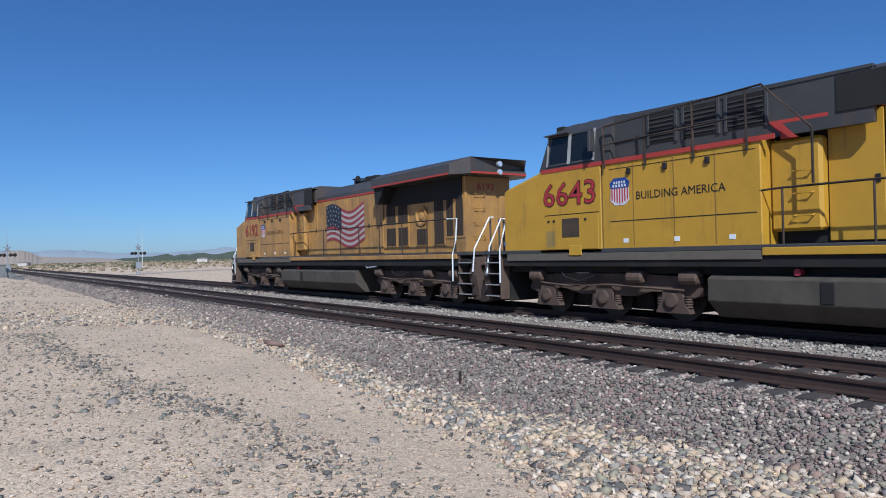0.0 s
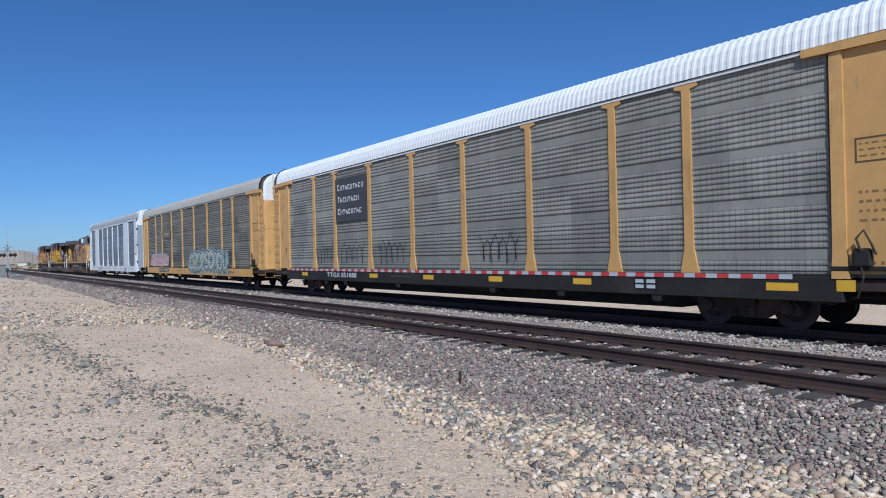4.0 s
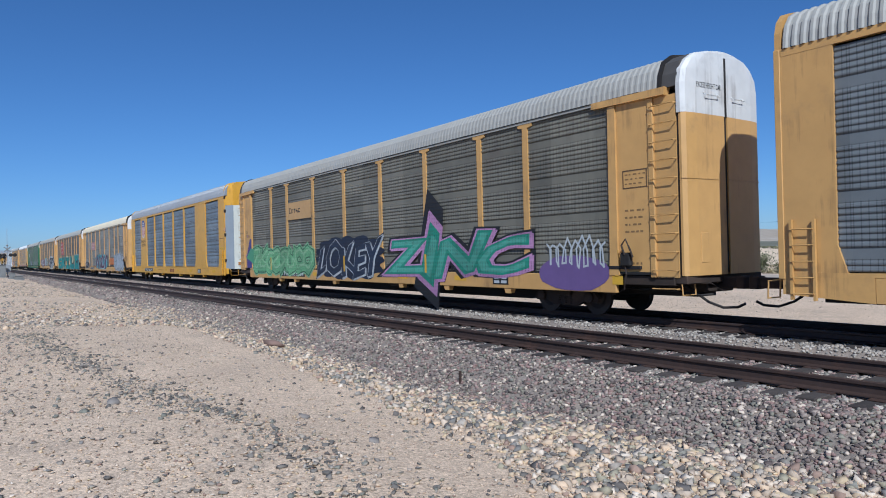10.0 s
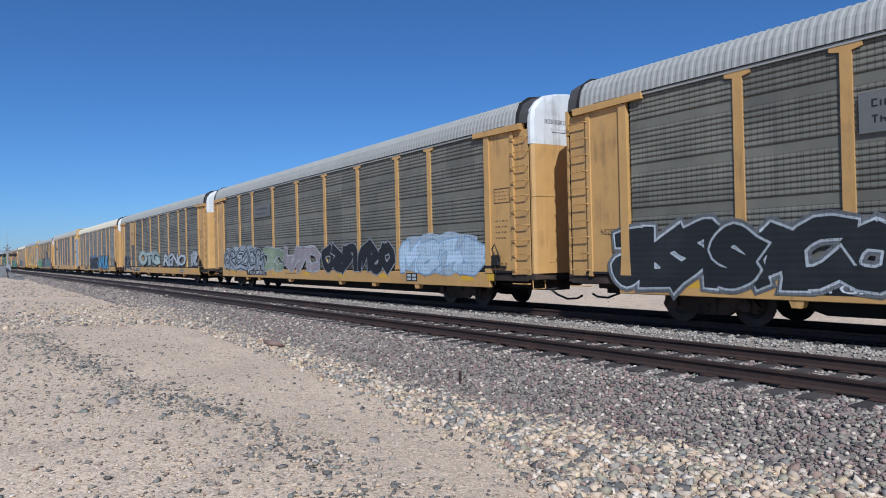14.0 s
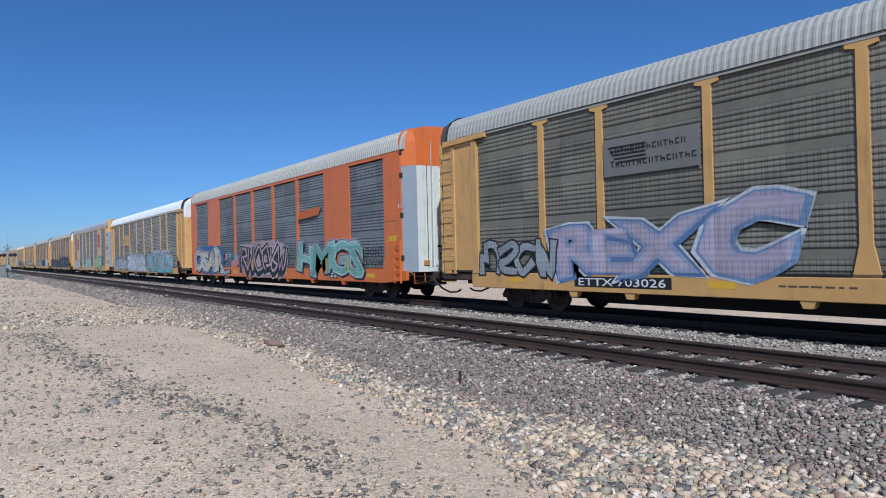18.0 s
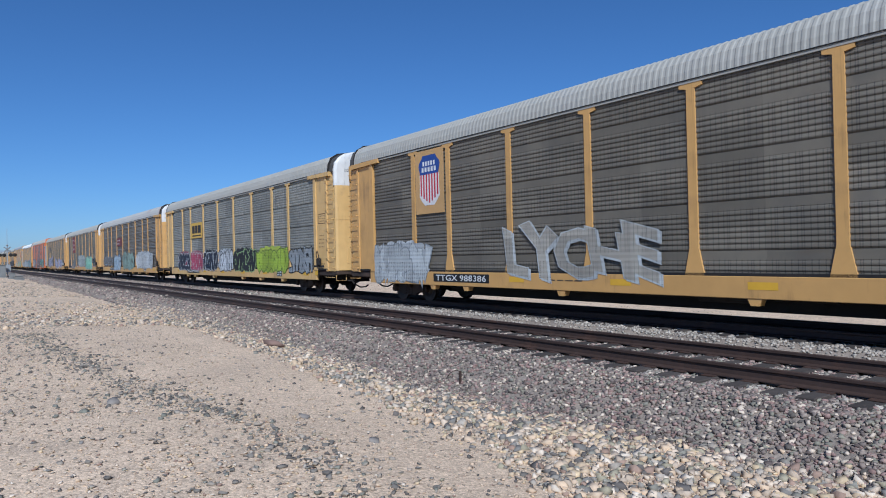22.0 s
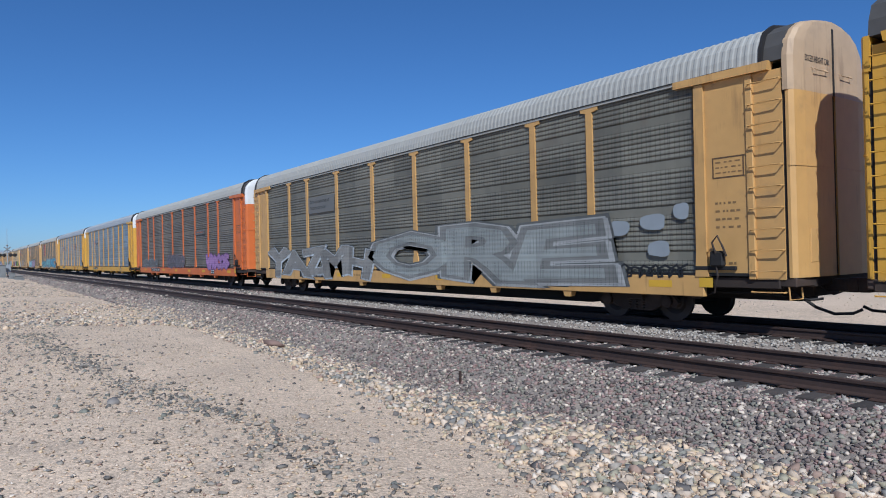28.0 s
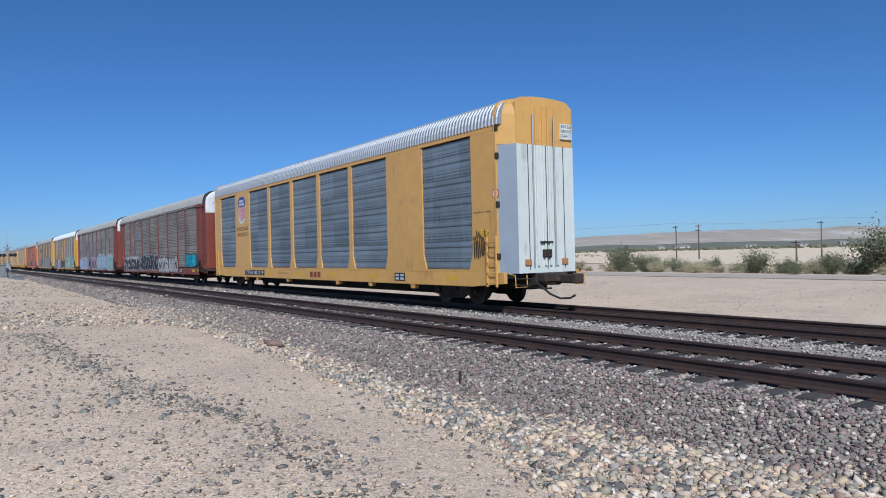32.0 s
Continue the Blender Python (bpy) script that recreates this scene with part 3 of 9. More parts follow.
# ---- scrub, far land and hills ----
M_LEAF = material("dusty_olive_leaves", (0.14, 0.145, 0.07), 0.8, 0.0, 0.25, 8.0, 1.0, 0.0, island=0.35, per_object=0.2)
M_LEAF_DRY = material("dry_straw_leaves", (0.36, 0.31, 0.18), 0.85, 0.0, 0.25, 8.0, 1.0, 0.0, island=0.3, per_object=0.2)
M_TWIG = material("grey_brown_twigs", (0.12, 0.09, 0.065), 0.9, 0.0, 0.2, 8.0, 1.0, 0.0)


def bush_meshes(seed, width, height, leaves):
    rng = np.random.RandomState(seed)
    bm = bmesh.new()
    tips = []
    for k in range(14):
        a = rng.uniform(0, 6.28)
        r = width * rng.uniform(0.25, 0.95) / 2
        tip = Vector((r * math.cos(a), r * math.sin(a), height * rng.uniform(0.55, 1.0) * (1 - 0.35 * (2 * r / width) ** 2)))
        mid = tip * 0.5 + Vector((rng.uniform(-0.05, 0.05), rng.uniform(-0.05, 0.05), 0.05))
        add_tube(bm, ((0.04 * math.cos(a), 0.04 * math.sin(a), -0.05), mid, tip), 0.012, 4)
        tips.append(tip)
    twigs = bm_mesh("twigs", bm, M_TWIG)
    n = leaves
    pick = rng.randint(0, len(tips), n)
    t = np.array([tuple(p) for p in tips])[pick]
    f = rng.uniform(0.35, 1.05, (n, 1))
    c = t * f + rng.normal(0, 1, (n, 3)) * np.array([0.15, 0.15, 0.13]) * width / 2
    c[:, 2] = np.abs(c[:, 2]) + 0.02
    d1 = rng.normal(0, 1, (n, 3))
    d1 /= np.linalg.norm(d1, axis=1)[:, None]
    d2 = np.cross(d1, rng.normal(0, 1, (n, 3)))
    d2 /= np.linalg.norm(d2, axis=1)[:, None]
    s = rng.uniform(0.018, 0.042, (n, 1)) * (width / 1.6) ** 0.5
    v = np.stack([c - d1 * s, c + d2 * s * 0.6, c + d1 * s, c - d2 * s * 0.6], 1).reshape(-1, 3)
    faces = np.arange(4 * n).reshape(-1, 4)
    return twigs, v, faces


def bush_kind(seed, width, height, leaves, mat):
    twigs, v, faces = bush_meshes(seed, width, height, leaves)
    return twigs, mesh_of("leaves", v.tolist(), faces.tolist(), mat)


BUSH_KINDS = [bush_kind(31, 2.6, 1.6, 5200, M_LEAF), bush_kind(32, 1.8, 1.1, 3200, M_LEAF), bush_kind(33, 1.5, 0.7, 2200, M_LEAF_DRY), bush_kind(34, 1.0, 0.5, 1400, M_LEAF_DRY)]


def plant(kind_no, x, y, size, turn):
    words = ("dusty olive-green desert shrub on sandy ground", "low olive desert shrub on sandy ground", "dry straw-coloured brush on sandy ground", "small tuft of dry brush on sandy ground")
    twigs, leaves = BUSH_KINDS[kind_no]
    b = thing("shrub", words[kind_no], "shrub", "desert shrubs", at=pose(x, y, float(ground_height(x, y)), 0, 0, turn) @ Matrix.Scale(size, 4))
    part("stems", twigs, b)
    part("foliage", leaves, b)


plant(0, -41.5, 48.0, 1.5, 10)
plant(0, -39.0, 48.8, 1.1, 80)
plant(0, -31.0, 52.0, 1.35, 200)
plant(1, -28.4, 51.5, 1.2, 40)
plant(0, -23.0, 58.0, 2.6, 120)
plant(0, -19.0, 57.0, 2.4, 20)
plant(0, -27.0, 60.0, 1.3, 260)
plant(1, -22.3, 41.6, 0.8, 0)
plant(1, -24.2, 48.6, 1.1, 140)
_rng = random.Random(77)
for _k in range(64):
    _x, _y = _rng.uniform(-75, -8), _rng.uniform(43.5, 70)
    plant(_rng.choice((1, 2, 2, 2, 3)), _x, _y, _rng.uniform(1.1, 1.9), _rng.uniform(0, 360))
for _k in range(34):
    _x, _y = _rng.uniform(-260, -120), _rng.uniform(26, 90)
    plant(_rng.choice((0, 1, 2, 2)), _x, _y, _rng.uniform(0.6, 1.1), _rng.uniform(0, 360))


def far_scrub(name, label, n, x0, x1, y0, y1, size, mat, seed):
    rng = np.random.RandomState(seed)
    x, y = rng.uniform(x0, x1, n), rng.uniform(y0, y1, n)
    s = rng.uniform(size[0], size[1], n)
    z = ground_height(x, y) + s * 0.25
    ob = new(name, stones_mesh(name, np.stack([x, y, z], -1), s, mat, seed, 0.55))
    return tagged(ob, label, "scrub", kind="stuff")


M_BRUSH_DRY = material("far_dry_brush", (0.27, 0.205, 0.12), 0.95, 0.0, 0.25, 3.0, 0.5, 0.0, island=0.35)
M_BRUSH_OLIVE = material("far_olive_brush", (0.125, 0.118, 0.06), 0.95, 0.0, 0.25, 3.0, 0.5, 0.0, island=0.35)
far_scrub("far_scrub", "far dry scrub dotting the plain", 900, -420, 60, 66, 96, (0.2, 0.5), M_BRUSH_DRY, 51)
far_scrub("far_scrub", "far olive scrub dotting the plain", 2600, -900, 60, 330, 760, (0.7, 1.7), M_BRUSH_OLIVE, 52)
far_scrub("far_scrub", "far scrub beyond the road crossing", 9000, -900, -125, -60, 160, (0.15, 0.5), M_BRUSH_DRY, 53)
far_scrub("far_scrub", "far green scrub beyond the road crossing", 2600, -1100, -200, -40, 420, (0.3, 1.0), M_BRUSH_OLIVE, 54)

M_SAND = material("pale_sand_flat", (0.64, 0.50, 0.33), 0.95, 0.0, 0.08, 0.5, 0.03, 0.1)
M_HILL = material("hazy_desert_hills", (0.34, 0.285, 0.215), 1.0, 0.0, 0.15, 0.02, 0.004, 0.0, (0.50, 0.45, 0.38), 0.38, dirt_scale=0.006)
# distance haze is mixed into this pale blue base colour
M_HILL_FAR = material("haze_tinted_hills", (0.29, 0.325, 0.35), 1.0, 0.0, 0.08, 0.02, 0.004, 0.0)
M_HILL_TAN = material("tan_eroded_hills", (0.36, 0.29, 0.22), 1.0, 0.0, 0.15, 0.02, 0.01, 0.0, (0.22, 0.18, 0.14), 0.35, dirt_scale=0.02)
M_DARK_BAND = material("dark_orchard_band", (0.14, 0.135, 0.09), 1.0, 0.0, 0.25, 0.05, 0.01, 0.0)
M_TREE_BELT = material("dark_tree_belt", (0.075, 0.085, 0.05), 1.0, 0.0, 0.3, 0.08, 0.02, 0.0)
M_ASPHALT = material("worn_asphalt", (0.40, 0.325, 0.245), 0.95, 0.0, 0.1, 4.0, 0.2, 0.2)


def strip(name, label, corners, z, mat, category):
    """A flat band of land laid a little above the ground sheet."""
    a, b = Vector(corners[0]), Vector(corners[1])
    c, d = Vector(corners[2]), Vector(corners[3])
    verts, faces = [], []
    n = 24
    for k in range(n + 1):
        t = k / n
        for p in (a.lerp(b, t), d.lerp(c, t)):
            verts.append((p.x, p.y, float(ground_height(p.x, p.y)) + z))
    faces = [(2 * k, 2 * k + 2, 2 * k + 3, 2 * k + 1) for k in range(n)]
    ob = new(name, mesh_of(name, verts, faces, mat))
    return tagged(ob, label, category, kind="structure")


strip("road", "worn asphalt access road along the railway", ((-90, 37.0), (60, 37.0), (60, 41.5), (-90, 41.5)), 0.02, M_ASPHALT, "road")
strip("sand_flat", "pale bare sand flat beyond the brush", ((-420, 98), (80, 98), (80, 320), (-420, 320)), 0.06, M_SAND, "sand")
strip("crossing_road", "asphalt road crossing both tracks", ((-109, -80), (-109, 6.0), (-102, 6.0), (-102, -80)), 0.03, M_ASPHALT, "road")
strip("crossing_road", "asphalt road beyond the crossing", ((-109, 17.2), (-109, 90), (-102, 90), (-102, 17.2)), 0.03, M_ASPHALT, "road")


def ridge(name, label, points, base, mat, rough, seed, deep=500):
    """A range of hills with an uneven crest; points are (x, y, height)."""
    rng = random.Random(seed)
    verts, faces = [], []
    fine = []
    for (x0, y0, h0), (x1, y1, h1) in zip(points, points[1:]):
        for k in range(8):
            t = k / 8
            fine.append((x0 + (x1 - x0) * t, y0 + (y1 - y0) * t, (h0 + (h1 - h0) * t) * (1 + rng.uniform(-rough, rough))))
    fine.append(points[-1])
    for x, y, h in fine:
        d = math.hypot(x, y)
        ux, uy = x / d, y / d
        for q, f in ((-0.9, 0.0), (-0.55, 0.30), (-0.25, 0.62), (0.0, 1.0), (0.6, 0.0)):
            j = 1 + rng.uniform(-0.05, 0.05) * (0 < f < 1)
            verts.append((x + ux * deep * q, y + uy * deep * q, base + (h - base) * f * j))
    for k in range(len(fine) - 1):
        for j in range(4):
            faces.append((5 * k + j, 5 * k + 5 + j, 5 * k + 6 + j, 5 * k + j + 1))
    ob = new(name, mesh_of(name, verts, faces, mat, True))
    return tagged(ob, label, "hills", kind="structure")


ridge("backdrop_hills", "far brown desert hills with pale patches", ((-1775, 1650, 40), (-1681, 1960, 52), (-1564, 2128, 58), (-1447, 2295, 60), (-1330, 2463, 61), (-1134, 2745, 63), (-500, 3100, 66), (300, 3300, 60)), -5, M_HILL, 0.05, 61, 900)
ridge("backdrop_plain", "dark band of far orchards and farms", ((-1200, 1000, 9), (-1065, 1095, 9), (-870, 1377, 11), (-681, 1646, 12), (-300, 1800, 12)), -3, M_DARK_BAND, 0.12, 62, 400)
ridge("backdrop_hills", "horizon mountains coloured pale blue for haze", ((-3000, -700, 70), (-3000, -200, 60), (-2885, 231, 42), (-2850, 282, 46), (-2792, 366, 42), (-2733, 449, 30), (-2617, 617, 27), (-2546, 718, 33), (-2500, 785, 42), (-2476, 819, 40), (-2266, 1121, 50), (-2100, 1500, 44)), -5, M_HILL_FAR, 0.04, 63, 600)
ridge("backdrop_hills", "tan eroded bluffs beyond the plain", ((-1700, -600, 30), (-1700, -250, 32), (-1690, 66, 24), (-1677, 84, 27), (-1668, 104, 28), (-1658, 117, 23), (-1640, 130, 14), (-1600, 220, 9), (-1560, 300, 4)), -5, M_HILL_TAN, 0.07, 64, 700)
ridge("backdrop_plain", "dark green tree belt on the far plain", ((-1500, 240, 4), (-1420, 330, 11), (-1330, 420, 13), (-1260, 520, 12), (-1150, 640, 13), (-1050, 800, 11)), -3, M_TREE_BELT, 0.25, 65, 200)


# ---- poles, masts and small buildings ----
M_POLE = material("weathered_pole_timber", (0.10, 0.075, 0.055), 0.9, 0.0, 0.2, 6.0, 1.0, 0.2)
M_CREAM = material("pale_building_wall", (0.46, 0.44, 0.40), 0.9, 0.0, 0.1, 1.0, 0.2, 0.0)
M_BOX = material("dull_grey_box_steel", (0.19, 0.19, 0.18), 0.6, 0.2, 0.15, 4.0, 1.0, 0.05)
M_ROOFING = material("dull_building_roof", (0.22, 0.19, 0.18), 0.9, 0.0, 0.1, 1.0, 0.2, 0.0)


def utility_pole(x, y, height, arms):
    p = thing("utility_pole", "weathered timber utility pole with cross arms", "utility pole", "utility poles", at=pose(x, y, float(ground_height(x, y)), 0, 0, -30))
    part("shaft", lathe_mesh("shaft", ((-0.3, 0.17), (0.0, 0.16), (height, 0.10)), 10, M_POLE, "z"), p)
    for k in range(arms):
        z = height - 0.35 - 1.0 * k
        part("cross_arm", box_mesh("cross_arm", -1.25, 1.25, -0.16, -0.06, -0.07, 0.07, M_POLE, 0.01), p, (0, 0, z))
        for dx in (-1.1, -0.5, 0.5, 1.1):
            part("insulator", lathe_mesh("insulator", ((0.07, 0.03), (0.12, 0.05), (0.18, 0.04), (0.22, 0.02)), 8, M_ALU, "z"), p, (dx, -0.11, z))
    return p


for _x, _y, _h, _a in ((-94.1, 127.3, 7.4, 1), (-91.3, 131.3, 7.6, 2), (-76.1, 153.2, 7.9, 1), (-58.1, 109.0, 3.6, 1)):
    utility_pole(_x, _y, _h, _a)
wires = thing("power_lines", "thin power lines hung between the poles", "power lines", at=pose(0, 0, 0))
_spans = ((-160, 90, 7.0), (-94.1, 127.3, 6.9), (-76.1, 153.2, 7.4), (-40, 200, 7.5))
for _dx in (-0.9, 0.9):
    for _a, _b in zip(_spans, _spans[1:]):
        _pts = []
        for _k in range(9):
            _t = _k / 8
            _pts.append((_a[0] + (_b[0] - _a[0]) * _t + _dx, _a[1] + (_b[1] - _a[1]) * _t, _a[2] + (_b[2] - _a[2]) * _t - 2.4 * _t * (1 - _t)))
        part("wire", tube_mesh("wire", [tuple(_pts)], 0.008, M_DARK, 4), wires)


def crossing_signal(x, y, turn, gates):
    s = thing("crossing_signal", "grade crossing signal mast with lamps and crossbuck", "crossing signal", "crossing signals", at=pose(x, y, float(ground_height(x, y)), 0, 0, turn))
    part("mast", lathe_mesh("mast", ((0.0, 0.075), (4.2, 0.065), (4.25, 0.03), (6.6, 0.02)), 10, M_ALU, "z"), s)
    part("base", box_mesh("base", -0.3, 0.3, -0.3, 0.3, -0.1, 0.25, M_ALU, 0.03), s)
    part("bell", lathe_mesh("bell", ((4.2, 0.08), (4.3, 0.16), (4.42, 0.05)), 12, M_ALU, "z"), s)
    board = prism_mesh("crossbuck", ((-0.5, -0.07), (0.5, -0.07), (0.5, 0.07), (-0.5, 0.07)), "x", 0.10, 0.125, M_BOX)
    part("crossbuck", board, s, (0, 0, 3.75, 40, 0, 0))
    part("crossbuck", board, s, (0.005, 0, 3.75, -40, 0, 0))
    part("cross_bar", box_mesh("cross_bar", -0.04, 0.04, -1.1, 1.1, 2.95, 3.03, M_ALU), s)
    lamp = lathe_mesh("lamp", ((-0.16, 0.12), (-0.12, 0.24), (0.0, 0.24), (0.02, 0.12), (0.22, 0.13)), 16, M_DARK, "x")
    for dy in (-0.85, -0.38, 0.38, 0.85):
        part("lamp", lamp, s, (0.1, dy, 2.99))
    part("cabinet", box_mesh("cabinet", -0.3, 0.3, -0.35, 0.35, 0.7, 1.7, M_ALU, 0.03), s)
    if gates:
        part("gate_arm", prism_mesh("gate_arm", ((-0.06, 1.0), (0.06, 1.0), (0.03, 6.4), (-0.03, 6.4)), "x", -0.03, 0.03, M_CREAM), s, (0.25, 0.5, 0))
    return s


crossing_signal(-109.7, 5.06, 0, False)
crossing_signal(-110.4, 21.6, 0, True)


def relay_box(x, y, w, d, h, words):
    b = thing("relay_box", words, "equipment box", "trackside equipment", at=pose(x, y, float(ground_height(x, y))))
    part("body", box_mesh("relay_body", -w / 2, w / 2, -d / 2, d / 2, 0.15, h, M_BOX, 0.03), b)
    part("lid", box_mesh("relay_lid", -w / 2 - 0.06, w / 2 + 0.06, -d / 2 - 0.06, d / 2 + 0.06, h, h + 0.07, M_BOX, 0.01), b)
    part("plinth", box_mesh("relay_plinth", -w / 2 - 0.1, w / 2 + 0.1, -d / 2 - 0.1, d / 2 + 0.1, -0.2, 0.15, M_BOX), b)


relay_box(-93.4, 5.4, 1.2, 0.8, 0.42, "low grey trackside equipment box on a plinth")
relay_box(-96.5, 4.9, 0.6, 0.6, 0.65, "small grey trackside equipment box on a plinth")
relay_box(-108.5, 4.4, 0.8, 0.8, 1.6, "tall grey relay cabinet beside the crossing")


def far_house(x, y, w, d, h, turn, roof_rise, words):
    b = thing("farm_building", words, "building", "far farm buildings", at=pose(x, y, float(ground_height(x, y)), 0, 0, turn))
    part("wall", box_mesh("house_wall", -w / 2, w / 2, -d / 2, d / 2, -0.5, h, M_CREAM), b)
    part("roof", prism_mesh("house_roof", ((-d / 2 - 0.4, h), (d / 2 + 0.4, h), (0, h + roof_rise)), "x", -w / 2 - 0.4, w / 2 + 0.4, M_ROOFING), b)
    for k in (-1, 1):
        part("window", box_mesh("house_window", -0.6, 0.6, -d / 2 - 0.05, -d / 2 + 0.1, 1.0, 2.2, M_DARK), b, (k * w / 4, 0, 0))


_rng = random.Random(5)
for _k in range(9):
    _t = _rng.uniform(0, 1)
    _d = _rng.uniform(560, 760)
    _a = radians(133 - 33 * _t)
    far_house(_d * math.cos(_a), _d * math.sin(_a), _rng.uniform(6, 12), _rng.uniform(5, 8), _rng.uniform(2.2, 3.2), _rng.uniform(-20, 50), _rng.uniform(0.8, 2.0), "pale low farm building far across the plain")
for _x, _y, _w in ((-366, 103, 12), (-440, 150, 8), (-470, 30, 7)):
    far_house(_x, _y, _w, 5, 1.9, -20, 0.5, "long low white farm building on the plain")


# ---- auto rack wagons ----
# Local space of a wagon: x = 0 at its front, running back to 27.5; y = 0 on the centre line, -y faces the camera.
OLD_POSTS = (3.75, 5.80, 8.75, 11.75, 14.70, 17.70, 20.65, 22.70)
NEW_PANELS = ((1.25, 3.93), (6.19, 8.88), (9.15, 11.79), (12.08, 14.74), (15.02, 17.74), (18.01, 20.74), (23.08, 25.80))


def panel_mesh(x0, x1, z0, z1, mat, style):
    """Sheet of stacked horizontal corrugations, near side."""
    def make():
        zs, ds = [z0], [0.0]
        rows = []
        if style == "old":
            for k in range(int(z0) - 1, int(z1) + 1):
                for j in range(7):
                    rows += [(k + 0.56 + 0.114 * j + dq, d) for dq, d in ((0.0, 0.0), (0.013, 0.008), (0.026, 0.016), (0.048, 0.018), (0.075, 0.010), (0.10, 0.001))]
                rows += [(k + 1.362, 0.005), (k + 1.54, 0.005), (k + 1.542, -0.010), (k + 1.552, -0.010)]
        elif style == "fine":
            for k in range(int(z0), int(z1) + 1):
                for j in range(8):
                    rows += [(k + 0.118 * j + dq, d) for dq, d in ((0.0, 0.0), (0.012, 0.011), (0.05, 0.013), (0.105, 0.002))]
                rows += [(k + 0.955, 0.004), (k + 0.958, -0.03), (k + 0.99, -0.03), (k + 0.993, 0.0)]
        else:
            sheet = (z1 - z0) / 6
            for k in range(6):
                rows += [(z0 + (k + q) * sheet, d) for q, d in ((0.02, 0), (0.06, 0.007), (0.15, 0.007), (0.21, 0), (0.34, 0), (0.38, 0.008), (0.49, 0.008), (0.55, 0), (0.68, 0), (0.72, 0.008), (0.83, 0.008), (0.89, 0.0), (0.955, 0.0), (0.962, -0.018), (0.985, -0.018))]
        for z, d in rows:
            if z0 < z < z1:
                zs.append(z)
                ds.append(d)
        zs.append(z1)
        ds.append(0.0)
        verts, faces = [], []
        n = len(zs)
        for x in (x0, x1):
            verts += [(x, -1.44 - d, z) for z, d in zip(zs, ds)]
        for i in range(n - 1):
            faces.append((i, n + i, n + i + 1, i + 1))
        back = len(verts)
        verts += [(x0, -1.38, z0), (x1, -1.38, z0), (x1, -1.38, z1), (x0, -1.38, z1)]
        faces += [(back + 1, back, back + 3, back + 2), (back, back + 1, n, 0), (n - 1, 2 * n - 1, back + 2, back + 3)]
        return mesh_of("panel", verts, faces, mat)
    return cached(("panel", x0, x1, z0, z1, mat.name, style), make)


def roof_mesh(mat, x0, x1, eave, top, pitch, depth):
    def make():
        prof = [(-1.50, eave), (-1.48, eave + 0.20), (-1.42, eave + 0.42), (-1.28, eave + 0.61), (-1.05, eave + (top - eave) * 0.875), (-0.6, eave + (top - eave) * 0.96), (0.0, top)]
        prof = prof + [(-y, z) for y, z in prof[-2::-1]]
        xs, lift = [], []
        n = int((x1 - x0) / pitch)
        for k in range(n):
            a = x0 + (x1 - x0) * k / n
            w = (x1 - x0) / n
            for q, d in ((0.0, 0), (0.18, 1), (0.5, 1), (0.68, 0)):
                xs.append(a + q * w)
                lift.append(d * depth)
        xs.append(x1)
        lift.append(0)
        verts, faces = [], []
        m = len(prof)
        for x, l in zip(xs, lift):
            for y, z in prof:
                verts.append((x, y * (1 + l / 1.5), z + l * (z - eave) / (top - eave)))
        for i in range(len(xs) - 1):
            for j in range(m - 1):
                faces.append((i * m + j, (i + 1) * m + j, (i + 1) * m + j + 1, i * m + j + 1))
        faces.append(tuple(range(m)))
        faces.append(tuple(range((len(xs) - 1) * m, len(xs) * m))[::-1])
        return mesh_of("roof", verts, faces, mat)
    return cached(("roof", mat.name, x0, x1, eave, top, pitch, depth), make)


def add_truck(car, x):
    truck = part("truck", prism_mesh("truck_side_frame", ((-1.15, 0.40), (-0.95, 0.62), (-0.45, 0.66), (0.45, 0.66), (0.95, 0.62), (1.15, 0.40), (1.10, 0.30), (0.72, 0.36), (0.42, 0.20), (-0.42, 0.20), (-0.72, 0.36), (-1.10, 0.30)), "y", -1.10, -0.98, M_TRUCK), car, (x, 0, 0))
    part("truck_side_frame", prism_mesh("truck_side_frame", ((-1.15, 0.40), (-0.95, 0.62), (0.95, 0.62), (1.15, 0.40), (0.42, 0.20), (-0.42, 0.20)), "y", 0.98, 1.10, M_TRUCK), truck)
    part("bolster", box_mesh("bolster", -0.25, 0.25, -1.2, 1.2, 0.45, 0.66, M_TRUCK, 0.02), truck)
    wheel = lathe_mesh("wheel", ((-0.07, 0.40), (-0.07, 0.42), (0.05, 0.425), (0.07, 0.455), (0.07, 0.30), (0.03, 0.2), (0.07, 0.1)), 20, M_WHEEL)
    axle = lathe_mesh("axle", ((-0.95, 0.09), (0.95, 0.09)), 10, M_DARK)
    spring = lathe_mesh("spring", tuple((0.22 + 0.03 * k, 0.085 if k % 2 else 0.06) for k in range(9)), 10, M_TRUCK, "z")
    cap = lathe_mesh("bearing_cap", ((-0.06, 0.10), (-0.05, 0.14), (0.06, 0.14)), 12, M_TRUCK)
    for dx in (-0.865, 0.865):
        part("wheel", wheel, truck, (dx, -0.755, 0.425, 0, 0, 180))
        part("wheel", wheel, truck, (dx, 0.755, 0.425))
        part("axle", axle, truck, (dx, 0, 0.425))
        part("bearing_cap", cap, truck, (dx, -1.12, 0.43))
    for dx in (-0.2, 0.0, 0.2):
        part("spring", spring, truck, (dx, -1.04, 0.0))
    return truck


